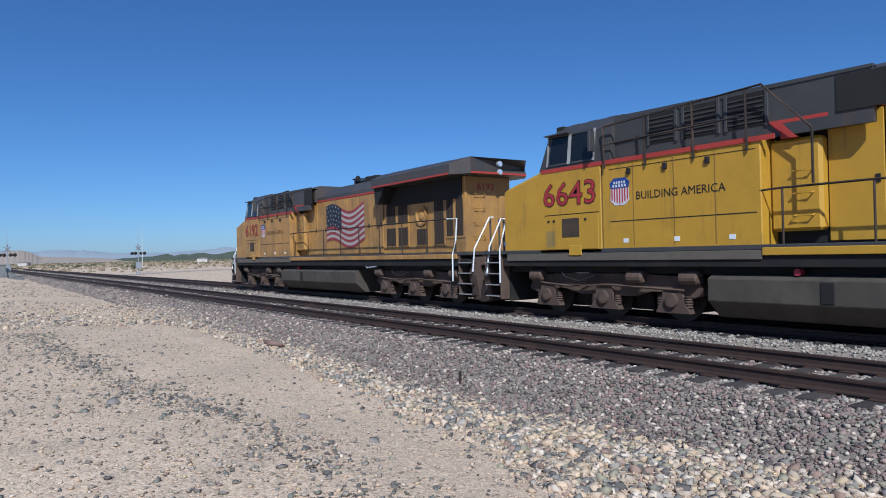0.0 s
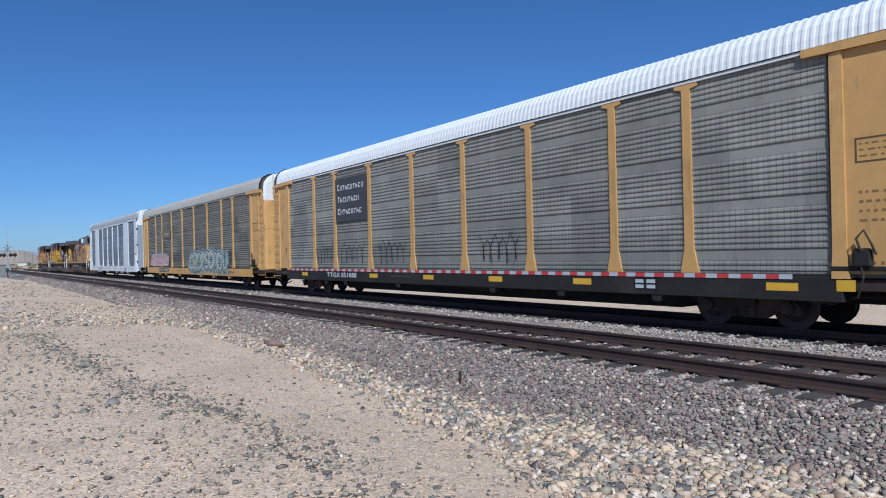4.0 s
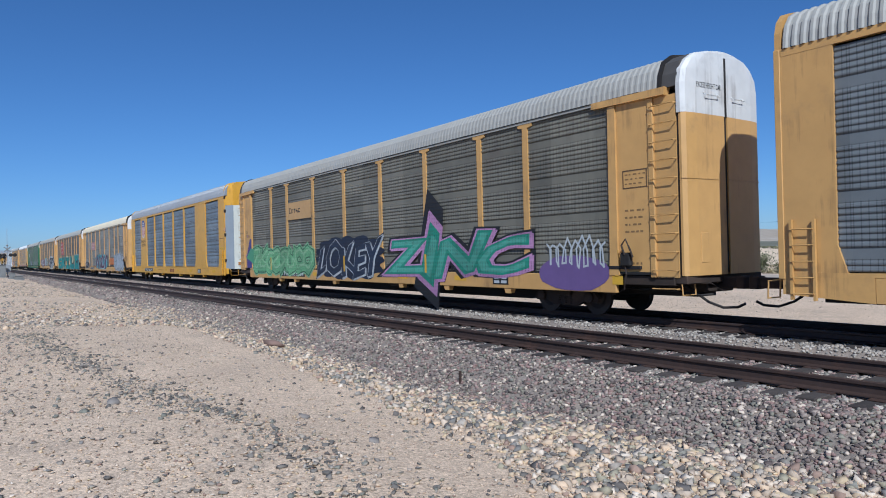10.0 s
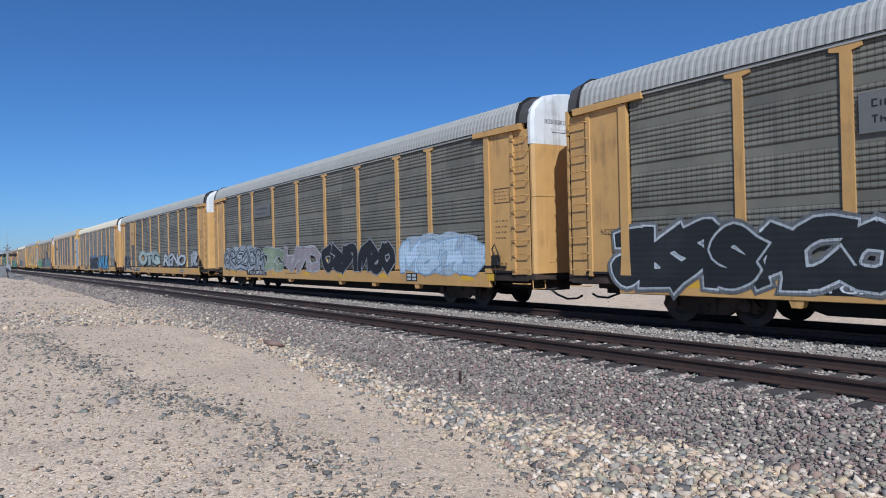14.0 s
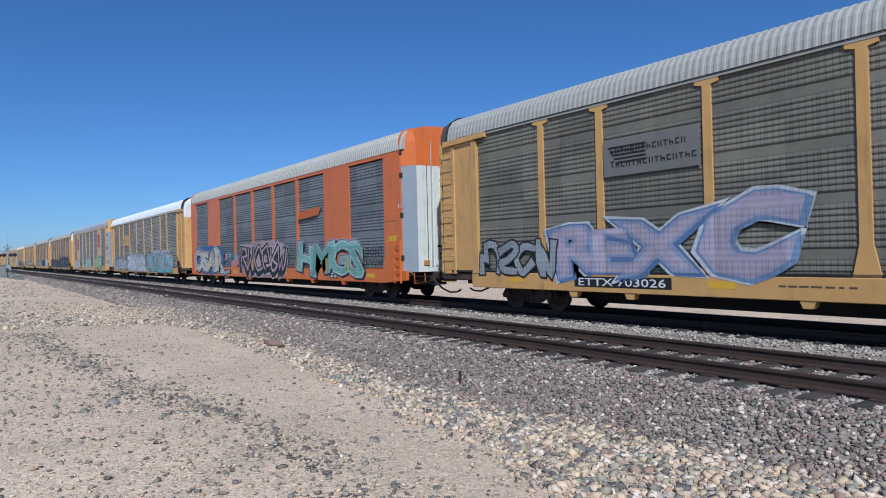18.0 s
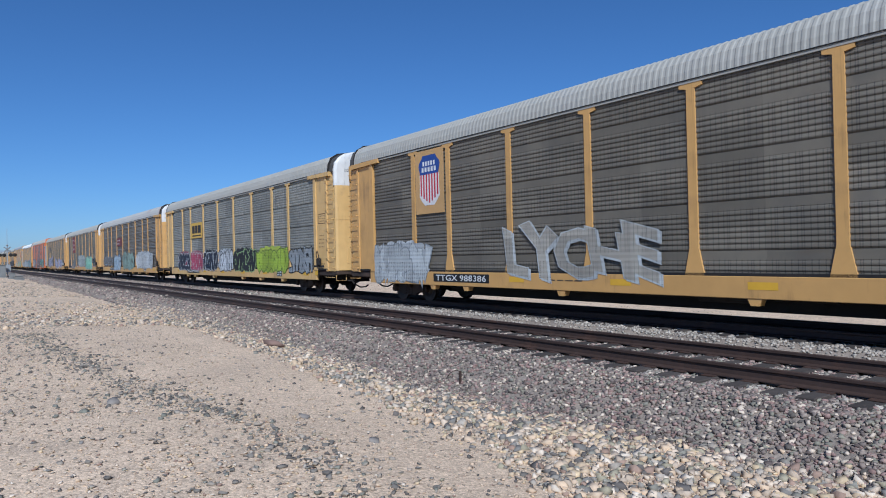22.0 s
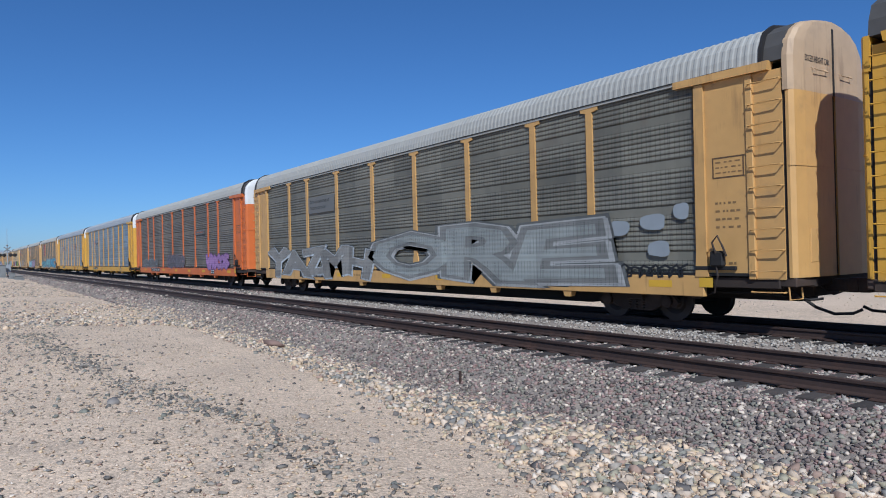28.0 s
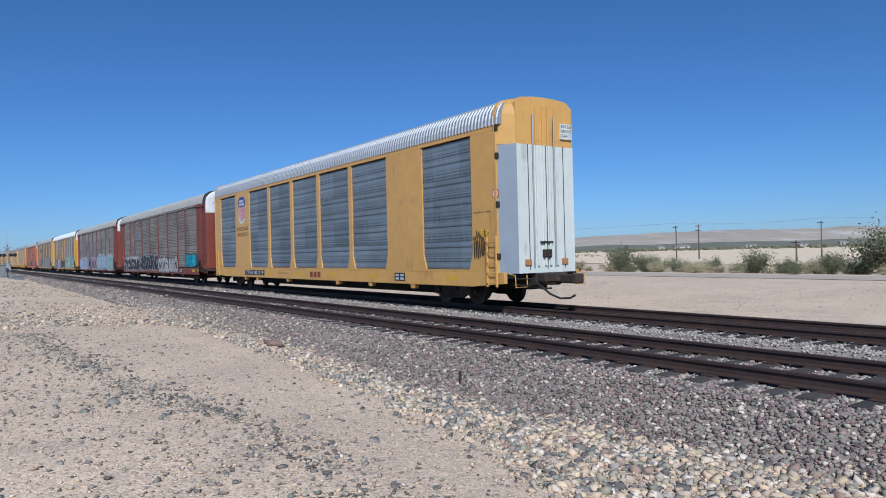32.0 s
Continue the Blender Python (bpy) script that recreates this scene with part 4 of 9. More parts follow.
def add_coupler(car, x, sign):
    def make():
        bm = bmesh.new()
        add_box(bm, -0.05, 0.50, -0.10, 0.10, 0.72, 0.95, 0.02)
        add_box(bm, 0.44, 0.66, -0.17, 0.16, 0.70, 0.98, 0.03)
        return bm_mesh("coupler", bm, M_TRUCK)
    part("brake_pipe", tube_mesh("brake_pipe", [((-1.9, -1.05, 0.70), (-0.4, -1.02, 0.66), (0.1, -0.9, 0.58), (0.25, -0.7, 0.60))], 0.028, M_DARK), car, (x, 0, 0, 0, 0, 0 if sign > 0 else 180))
    part("coupler", cached("coupler", make), car, (x, 0, 0, 0, 0, 0 if sign > 0 else 180))
    part("brake_hose", tube_mesh("brake_hose", [((-0.5, -0.72, 0.82), (-0.2, -0.66, 0.62), (0.05, -0.58, 0.42), (0.35, -0.48, 0.30), (0.65, -0.40, 0.32), (0.8, -0.36, 0.40))], 0.032, M_DARK), car, (x, 0, 0, 0, 0, 0 if sign > 0 else 180))


def ladder_mesh(z0, z1, width, rungs, mat, y=-1.56, loops=False):
    def make():
        bm = bmesh.new()
        for x in (0.0, width):
            if not loops:
                add_box(bm, x - 0.025, x + 0.025, y - 0.012, y + 0.05, z0, z1)
        for k in range(rungs):
            z = z0 + 0.12 + (z1 - z0 - 0.3) * k / (rungs - 1)
            if loops:
                add_tube(bm, ((0.0, y, z), (0.0, y - 0.05, z), (width, y - 0.05, z), (width, y + 0.05, z)), 0.016, 5)
            else:
                add_tube(bm, ((0.0, y - 0.03, z), (width, y - 0.03, z)), 0.014, 5)
        return bm_mesh("ladder", bm, mat)
    return cached(("ladder", z0, z1, width, rungs, mat.name, y, loops), make)


def underframe(car, mat, x0=0.25, x1=27.25, old=False):
    part("side_sill", box_mesh("side_sill", x0 + 1.6, x1 - 1.6, -1.50, -1.38, 0.60, 1.04, mat, 0.012), car)
    for a, b, flip in ((x0, x0 + 1.6, 0), (x1 - 1.6, x1, 1)):
        o = ((a, 0.72), (b, 0.60), (b, 1.04), (a, 1.04)) if not flip else ((a, 0.60), (b, 0.72), (b, 1.04), (a, 1.04))
        if old:
            # dark colour here stands for shadowed brake rigging under the ladder bay
            part("sill_end", box_mesh("sill_end", a, b, -1.44, -1.30, 0.80, 1.02, M_TRUCK, 0.015), car, None, "dark sill end standing for shaded brake rigging")
        else:
            part("sill_end", prism_mesh("sill_end", o, "y", -1.498, -1.38, mat), car)
    part("side_sill", box_mesh("side_sill", x0, x1, 1.38, 1.50, 0.60, 1.04, mat, 0.012), car)
    part("deck", box_mesh("deck", x0, x1, -1.38, 1.38, 0.86, 1.0, M_DARK), car)
    part("centre_sill", box_mesh("centre_sill", x0 + 0.2, x1 - 0.2, -0.35, 0.35, 0.50, 0.86, M_DARK), car)
    part("centre_girder", prism_mesh("centre_girder", ((0.5 * (x0 + x1) - 9.2, 0.50), (0.5 * (x0 + x1) - 8.4, 0.24), (0.5 * (x0 + x1) + 8.4, 0.24), (0.5 * (x0 + x1) + 9.2, 0.50)), "y", -0.36, 0.36, M_DARK), car)
    mid = 0.5 * (x0 + x1)
    for dx in (-8.4, -6.6, -2.5, 2.8, 5.6, 8.6):
        part("sill_bracket", prism_mesh("sill_bracket", ((-0.16, 0.62), (0.16, 0.62), (0.09, 0.46), (-0.09, 0.46)), "y", -1.48, -1.30, mat), car, (mid + dx, 0, 0))
    part("brake_beam", box_mesh("brake_beam", mid - 5.0, mid + 4.0, -0.75, -0.60, 0.50, 0.62, M_DARK, 0.02), car)
    part("air_reservoir", lathe_mesh("car_reservoir", ((-0.7, 0.08), (-0.62, 0.18), (0.62, 0.18), (0.7, 0.08)), 14, M_DARK, "x"), car, (mid + 1.8, -0.85, 0.62))
    add_truck(car, mid - 10.5)
    add_truck(car, mid + 10.5)
    add_coupler(car, mid + 14.35, 1)
    add_coupler(car, mid - 14.35, -1)


def old_car(car, body, panel, roof, upper=WHITE, style="old", sill=None, logo=None):
    """Older rack with posts along the sides and curved end doors."""
    pm = paint(body, 0.15)
    eave, top = 5.16, 5.98
    underframe(car, sill or pm, -0.95, 27.4, True)
    edges = (1.02,) + OLD_POSTS + (25.62,)
    for a, b in zip(edges, edges[1:]):
        part("panel", panel_mesh(a + 0.02, b - 0.02, 1.10, 5.10, panel, style), car)
    for x in OLD_POSTS:
        part("post", prism_mesh("post", ((-0.24, 1.03), (0.24, 1.03), (0.11, 1.62), (0.10, 4.98), (0.28, 5.02), (0.28, 5.11), (-0.28, 5.11), (-0.28, 5.02), (-0.10, 4.98), (-0.11, 1.62)), "y", -1.490, -1.43, pm), car, (x, 0, 0))
    part("top_rail", box_mesh("top_rail", 0.9, 25.75, -1.50, -1.40, 5.10, 5.17, roof), car)
    part("eave_gap", box_mesh("eave_gap", 0.0, 26.6, -1.516, -1.49, 5.160, 5.182, M_DARK), car, None, "dark gap under the roof edge")
    part("bottom_rail", box_mesh("bottom_rail", -0.4, 26.9, -1.49, -1.36, 1.04, 1.10, M_DARK), car)
    part("far_side", panel_mesh(0.9, 25.8, 1.04, 5.15, panel, style), car, (26.6, 0, 0, 0, 0, 180))
    part("roof", roof_mesh(roof, -0.50, 27.14, eave, top, 0.165, 0.028 if roof is M_ROOF_SILVER else 0.011), car)
    dm, um = pm, paint(upper)
    for x, turn in ((-0.91, 180), (27.55, 0)):
        m = pose(x, 0, 0, 0, 0, turn)
        s = 1 if turn == 0 else -1
        # local -y is the camera's side at the rear end, +y at the front end
        for near in (1, -1):
            y = -1 if near * s > 0 else 1
            if y * s > 0:
                part("end_plate", box_mesh("far_end_plate", -1.93, 0.04, *sorted((y * 1.50, y * 1.38)), 1.0, 5.1, pm), car, m)
                continue
            part("end_post", prism_mesh("end_post", ((-1.93, 1.02), (-1.62, 1.02), (-1.66, 1.5), (-1.66, 5.0), (-1.88, 5.0), (-1.90, 1.5)), "y", *sorted((y * 1.52, y * 1.40)), pm), car, m)
            part("end_plate", box_mesh("end_plate", -1.66, -0.74, *sorted((y * 1.47, y * 1.38)), 1.04, 5.0, pm), car, m)
            part("ladder_stile", box_mesh("ladder_stile", -0.74, -0.60, *sorted((y * 1.50, y * 1.36)), 0.98, 4.98, pm, 0.01), car, m)
            part("ladder_panel", box_mesh("ladder_panel", -0.60, -0.03, *sorted((y * 1.44, y * 1.34)), 0.98, 4.98, pm), car, m)
            # solid black strip stands in for the dark gap between ladder and door
            part("door_post", box_mesh("door_post", -0.03, 0.05, *sorted((y * 1.41, y * 1.28)), 1.0, 5.0, M_DARK), car, m, "black strip standing for the shaded gap beside the end door")
            part("end_beam", prism_mesh("end_beam", ((-2.35, 5.02), (-0.25, 4.98), (-0.22, 5.15), (-2.35, 5.17)), "y", *sorted((y * 1.56, y * 1.36)), pm), car, m)
            if y * s < 0:
                part("ladder", ladder_mesh(0.62, 4.96, 0.64, 11, pm, -1.50, True), car, pose(x, 0, 0) @ pose(-0.66 if s > 0 else 0.02, 0, 0))
        for side in (-1, 1):
            leaf = ((0.04, 1.44), (0.10, 1.44), (0.17, 1.36), (0.21, 1.05), (0.235, 0.06), (0.04, 0.06))
            part("end_door", prism_mesh("end_door", tuple((u, side * v) for u, v in leaf), "z", 1.02, 4.55, dm), car, m)
            band = ((0.08, 1.452), (0.11, 1.452), (0.182, 1.37), (0.222, 1.05), (0.245, 0.08), (0.08, 0.08))
            part("door_band", prism_mesh("door_band", tuple((u, side * v) for u, v in band), "z", 3.12, 3.15, dm), car, m)

        def door_top():
            """Upper end: the doors' plan, drawn in under the roof's arch."""
            bm = bmesh.new()
            shoulders = ((4.55, 1.46), (5.20, 1.46), (5.50, 1.40), (5.74, 1.20), (5.90, 0.93), (5.97, 0.60), (6.0, 0.3)) if s > 0 else ((4.55, 1.46), (5.16, 1.46))
            plan = ((0.0, -1.46), (0.10, -1.46), (0.17, -1.36), (0.21, -1.05), (0.235, 0.0), (0.21, 1.05), (0.17, 1.36), (0.10, 1.46), (0.0, 1.46))
            rings = [[bm.verts.new((u, v * w / 1.46, z)) for u, v in plan] for z, w in shoulders]
            for lo, hi in zip(rings, rings[1:]):
                for k in range(len(plan)):
                    j = (k + 1) % len(plan)
                    bm.faces.new((lo[k], lo[j], hi[j], hi[k]))
            bm.faces.new(rings[0][::-1])
            bm.faces.new(rings[-1])
            return bm_mesh("door_top", bm, um if s > 0 else dm)
        part("door_top", cached(("door_top", um.name, dm.name, s), door_top), car, m, "painted upper end")

        def hood():
            prof = [(-1.46, 5.14), (-1.42, 5.42), (-1.30, 5.70), (-1.02, 5.87), (-0.5, 5.96), (0, 5.98)]
            prof = prof + [(-y, z) for y, z in prof[-2::-1]]
            bm = bmesh.new()
            add_prism(bm, prof, "x", -0.42, 0.02)
            return bm_mesh("roof_hood", bm, M_HOOD)
        part("roof_hood", cached(("hood",), hood), car, m, "dark grey hood at the roof end")

        def seal():
            prof = [(-1.53, 5.10), (-1.49, 5.45), (-1.35, 5.76), (-1.05, 5.94), (-0.52, 6.02), (0, 6.04)]
            prof = prof + [(-y, z) for y, z in prof[-2::-1]]
            inner = [(y * 0.93, z - 0.09) for y, z in prof]
            bm = bmesh.new()
            add_prism(bm, prof + inner[::-1], "x", -0.43, -0.36)
            return bm_mesh("roof_seal", bm, M_DARK)
        part("roof_seal", cached(("seal",), seal), car, m, "black rubber seal at the roof end")
        if s > 0:
            for y0, y1 in ((-0.78, -0.30), (0.24, 0.66)):
                part("grab_iron", tube_mesh("grab_iron", [((0.22, y0, 5.02), (0.29, y0, 4.96), (0.29, y1, 4.96), (0.22, y1, 5.02))], 0.014, um), car, m)
            part("height_lettering", letters_mesh("EXCESS HEIGHT CAR", -1.02, -0.16, 5.12, 5.24, INK), car, m @ pose(0.241, 0, 0, 0, 0, 88.7), "black painted lettering")
            part("door_gap", box_mesh("door_gap_top", 0.20, 0.242, -0.035, 0.035, 4.55, 5.86, M_DARK), car, m)
        part("door_hatch", box_mesh("door_hatch", 0.16, 0.226, -0.98, -0.72, 1.3, 1.95, dm, 0.008), car, m)
        part("door_gap", box_mesh("door_gap", 0.05, 0.20, -0.06, 0.06, 1.05, 4.55, M_DARK), car, m)
        part("end_sill", box_mesh("end_sill", -0.6, 0.16, -1.42, 1.42, 0.84, 1.02, M_TRUCK, 0.02), car, m, "rusty end sill")
        part("end_step", tube_mesh("old_end_step", [((-0.3, -1.35, 1.0), (0.0, -1.40, 0.95), (0.02, -1.40, 0.60), (0.02, -0.95, 0.60), (0.0, -0.95, 0.95))], 0.018, pm), car, m)
        part("uncoupling_lever", tube_mesh("uncoupling_lever", [((0.1, -1.3, 0.86), (0.16, -0.6, 0.84), (0.3, -0.35, 0.66), (0.34, -0.1, 0.7))], 0.016, M_TRUCK), car, m)
        part("draft_sill", box_mesh("draft_sill", -0.9, 0.02, -0.5, 0.5, 0.62, 1.0, M_TRUCK, 0.03), car, m)


def end_hood_mesh(hi, profile, mat, c):
    """Upper end plating that slopes back from the doors to the roof and sides."""
    def make():
        bm = bmesh.new()
        outline = [(-1.50, hi)] + list(profile) + [(1.50, hi)]
        rings = []
        for x, inset in ((-c - 0.08, 1.0), (-c + 0.04, 1.0), (-0.05, 0.75)):
            rings.append([bm.verts.new((x, y * (1.0 if inset == 1.0 else 1.12 / 1.5), z if inset == 1.0 or z <= hi else z - 0.03)) for y, z in outline])
        for p, q in zip(rings, rings[1:]):
            for k in range(len(p) - 1):
                bm.faces.new((p[k], p[k + 1], q[k + 1], q[k]))
        bm.faces.new(rings[0])
        bm.faces.new(rings[-1][::-1])
        return bm_mesh("end_hood", bm, mat)
    return cached(("end_hood", hi, mat.name, c), make)


def new_car(car, body, panel, roof, style="new", lower=(0.56, 0.565, 0.50), end_white=(1.0, 4.72)):
    """Newer rack with flush plates, sheet panels and flat end doors."""
    pm = paint(body, 0.12, 0.4)
    eave, top = 5.30, 6.13
    underframe(car, pm)
    part("top_rail", box_mesh("top_rail", 0.2, 27.0, -1.50, -1.38, 5.16, 5.30, pm), car)
    part("bottom_rail", box_mesh("bottom_rail", 0.2, 27.0, -1.50, -1.38, 1.04, 1.12, pm), car)
    gaps = [0.2] + [v for ab in NEW_PANELS for v in ab] + [27.0]
    for a, b in zip(gaps[::2], gaps[1::2]):
        wide = b - a > 0.6
        name = "plate" if wide else "post"
        low = 0.16
        out = [(a - (low if a > 1 else 0), 1.12), (b + (low if b < 26.9 else 0), 1.12), (b, 1.62), (b, 5.16), (a, 5.16), (a, 1.62)]
        part(name, prism_mesh(name, out, "y", -1.495, -1.40, pm), car)
    for a, b in NEW_PANELS:
        part("panel", panel_mesh(a - 0.02, b + 0.02, 1.14, 5.12, panel, style), car)
    part("far_side", box_mesh("far_side", 0.2, 27.0, 1.40, 1.50, 1.04, 5.30, pm), car)
    part("roof", roof_mesh(roof, 0.35, 27.15, eave, top, 0.165, 0.030), car)
    wm = paint(lower, 0.1)
    for x, turn in ((0.0, 180), (27.5, 0)):
        m = pose(x, 0, 0, 0, 0, turn)
        c = 0.24 if turn else 0.54
        prof = [(-1.50, 5.28), (-1.49, 5.60), (-1.42, 5.84), (-1.25, 6.01), (-0.98, 6.09), (-0.5, 6.13), (0, 6.15)]
        full = prof + [(-y, z) for y, z in prof[-2::-1]]
        hi, lo = end_white[1], end_white[0]
        part("end_door_top", prism_mesh("end_door_top", [(1.12, hi), (1.12, 5.9), (0.9, 6.08), (0.4, 6.13), (0, 6.14), (-0.4, 6.13), (-0.9, 6.08), (-1.12, 5.9), (-1.12, hi)], "x", -0.5, -0.04, pm), car, m)
        part("end_hood", end_hood_mesh(hi, full, pm, c), car, m)
        part("end_door", prism_mesh("end_door", ((-c - 0.08, -1.49), (-c, -1.49), (-0.02, -1.12), (-0.02, 1.12), (-c, 1.49), (-c - 0.08, 1.49)), "z", lo, hi, wm), car, m)
        if not turn:
            part("corner_leaf", prism_mesh("corner_leaf", ((-0.535, -1.50), (-0.012, -1.128), (-0.03, -1.11), (-0.55, -1.48)), "z", lo, hi, M_LEAF_GREY), car, m, "grey corner leaf of the end door")
        for y in (-0.70, 0.0, 0.70):
            part("door_gap", box_mesh("end_door_gap", -0.05, -0.012, -0.012, 0.012, lo + 0.1, hi, M_DARK), car, m @ pose(0, y, 0))
        part("corner_post", box_mesh("corner_post", -c - 0.06, -c + 0.06, -1.515, -1.40, 1.0, 5.3, pm, 0.01), car, m)
        part("corner_post", box_mesh("corner_post", -c - 0.06, -c + 0.06, 1.40, 1.515, 1.0, 5.3, pm, 0.01), car, m)
        for y in (-0.38, -0.10, 0.10, 0.38):
            part("door_rib", box_mesh("door_rib", -0.03, 0.035, -0.035, 0.035, 1.2, 4.72, wm, 0.008), car, m @ pose(0, y, 0))
            part("door_rib", box_mesh("door_rib_top", -0.05, 0.015, -0.035, 0.035, 4.72, 5.9, pm, 0.008), car, m @ pose(0, y, 0))
        for z in (1.5, 3.0, 4.4, 5.2):
            part("hinge", box_mesh("end_hinge", -0.52, -0.44, -1.53, -1.40, -0.09, 0.09, M_TRUCK, 0.01), car, m @ pose(0, 0, z))
        part("height_plate", box_mesh("height_plate", -0.05, 0.020, 0.60, 1.06, 4.96, 5.42, wm), car, m)
        for k, w in enumerate(("EXCESS", "HEIGHT", "CAR")):
            t = letters("lettering", w, 0.62, 1.04 if k < 2 else 0.88, 5.30 - 0.14 * k, 5.39 - 0.14 * k, INK, car, 0.0, 0.006, "black lettering on the height plate")
            t.matrix_basis = m @ pose(0.025, 0, 0, 0, 0, 90)
        part("lock_bar", tube_mesh("lock_bar", [((0.03, -0.55, 1.2), (0.05, -0.55, 5.6))], 0.022, M_ALU), car, m)
        part("lock_bar", tube_mesh("lock_bar", [((0.03, 0.28, 1.2), (0.05, 0.28, 5.6))], 0.022, M_ALU), car, m)
        part("door_lock", box_mesh("door_lock", -0.02, 0.08, -0.22, 0.10, 1.45, 1.68, M_TRUCK, 0.02), car, m)
        part("door_lock", box_mesh("door_lock_bar", -0.02, 0.05, -0.30, 0.18, 1.86, 1.92, M_TRUCK, 0.01), car, m)
        part("striker", box_mesh("striker", -0.02, 0.35, -0.45, 0.45, 0.72, 1.0, M_TRUCK, 0.04), car, m)
        part("end_step", tube_mesh("end_step", [((-0.2, -1.35, 1.0), (0.1, -1.38, 0.95), (0.12, -1.38, 0.62), (0.12, -0.95, 0.62), (0.1, -0.95, 0.95))], 0.018, pm), car, m)
        part("end_step", tube_mesh("end_step", [((-0.2, 1.35, 1.0), (0.1, 1.38, 0.95), (0.12, 1.38, 0.62), (0.12, 0.95, 0.62), (0.1, 0.95, 0.95))], 0.018, pm), car, m)
        part("uncoupling_lever", tube_mesh("uncoupling_lever", [((0.1, -1.3, 0.86), (0.16, -0.6, 0.84), (0.3, -0.35, 0.66), (0.34, -0.1, 0.7))], 0.016, M_TRUCK), car, m)
        for yy in (-0.78, 0.68):
            part("hinge_plate", box_mesh("hinge_plate", -0.02, 0.02, -0.12, 0.12, 1.22, 1.40, paint((0.36, 0.17, 0.05)), 0.01), car, m @ pose(0, yy, 0))
        part("draft_sill", box_mesh("draft_sill", -0.9, 0.02, -0.5, 0.5, 0.62, 1.0, M_TRUCK, 0.03), car, m)
    part("ladder", ladder_mesh(0.62, 2.1, 0.42, 5, pm), car, (26.55, 0, 0))
    part("ladder", ladder_mesh(0.62, 2.1, 0.42, 5, pm), car, (0.45, 0, 0))


# ---- paint on the wagons ----
def text_shape(text, bold):
    """Outline of a text as triangles in a unit box: (points, triangles)."""
    cu = bpy.data.curves.new("lettering", "FONT")
    cu.body = text
    cu.offset = bold
    cu.resolution_u = 2
    cu.fill_mode = "FRONT"
    ob = bpy.data.objects.new("lettering", cu)
    me = bpy.data.meshes.new_from_object(ob)
    pts = [(v.co.x, v.co.y) for v in me.vertices]
    faces = [tuple(p.vertices) for p in me.polygons]
    bpy.data.objects.remove(ob)
    bpy.data.curves.remove(cu)
    bpy.data.meshes.remove(me)
    return pts, faces


def letters(name, text, x0, x1, z0, z1, colour, parent, y=-1.506, bold=0.0, label="", ref=None, slant=0.0):
    """Painted letters that fill a box on the side facing the camera."""
    pts, faces = cached(("text", text, bold), lambda: text_shape(text, bold))
    rp = cached(("text", text, 0.0), lambda: text_shape(text, 0.0))[0] if bold else pts
    ux, uz = min(p[0] for p in rp), min(p[1] for p in rp)
    wx, wz = max(p[0] for p in rp) - ux, max(p[1] for p in rp) - uz
    verts = []
    for u, v in pts:
        q = (v - uz) / wz
        verts.append((x0 + (x1 - x0) * (u - ux) / wx + slant * (q - 0.5), y, z0 + (z1 - z0) * q))
    return part(name, mesh_of(name, verts, faces, flat_paint(colour)), parent, None, label)


def letters_mesh(text, x0, x1, z0, z1, colour):
    pts, faces = cached(("text", text, 0.0), lambda: text_shape(text, 0.0))
    ux, uz = min(p[0] for p in pts), min(p[1] for p in pts)
    wx, wz = max(p[0] for p in pts) - ux, max(p[1] for p in pts) - uz
    return cached(("letters", text, x0, z0, colour), lambda: mesh_of("lettering", [(x0 + (x1 - x0) * (u - ux) / wx, 0.0, z0 + (z1 - z0) * (v - uz) / wz) for u, v in pts], faces, flat_paint(colour)))


_flat = {}


def flat_paint(colour):
    if colour not in _flat:
        _flat[colour] = material("sprayed_paint", tuple(0.80 * c for c in colour), 0.6, 0.0, 0.10, 4.0, 0.8, 0.0)
    return _flat[colour]


def bars(name, boxes, colour, parent, y=-1.506, label=""):
    """Flat painted rectangles (x0, x1, z0, z1) in one mesh."""
    verts, faces = [], []
    for x0, x1, z0, z1 in boxes:
        n = len(verts)
        verts += [(x0, y, z0), (x1, y, z0), (x1, y, z1), (x0, y, z1)]
        faces.append((n, n + 1, n + 2, n + 3))
    return part(name, mesh_of(name, verts, faces, flat_paint(colour)), parent, None, label)


def shape(name, outline, colour, parent, y=-1.506, label=""):
    verts = [(x, y, z) for x, z in outline]
    return part(name, mesh_of(name, verts, [tuple(range(len(verts)))], flat_paint(colour)), parent, None, label)


def blob(rng, x0, x1, z0, z1, bumps):
    """Uneven cloud outline."""
    cx, cz, rx, rz = (x0 + x1) / 2, (z0 + z1) / 2, (x1 - x0) / 2, (z1 - z0) / 2
    out = []
    n = bumps * 6
    ph = rng.uniform(0, 6)
    for k in range(n):
        a = 2 * math.pi * k / n
        c, s = math.cos(a), math.sin(a)
        q = (abs(c) ** 3.2 + abs(s) ** 3.2) ** (-1 / 3.2)
        r = q * (0.93 + 0.07 * abs(math.sin(bumps * a / 2 + ph)) * 2 - 0.05 + rng.uniform(-0.02, 0.02))
        out.append((cx + rx * r * c, cz + rz * r * s))
    return out


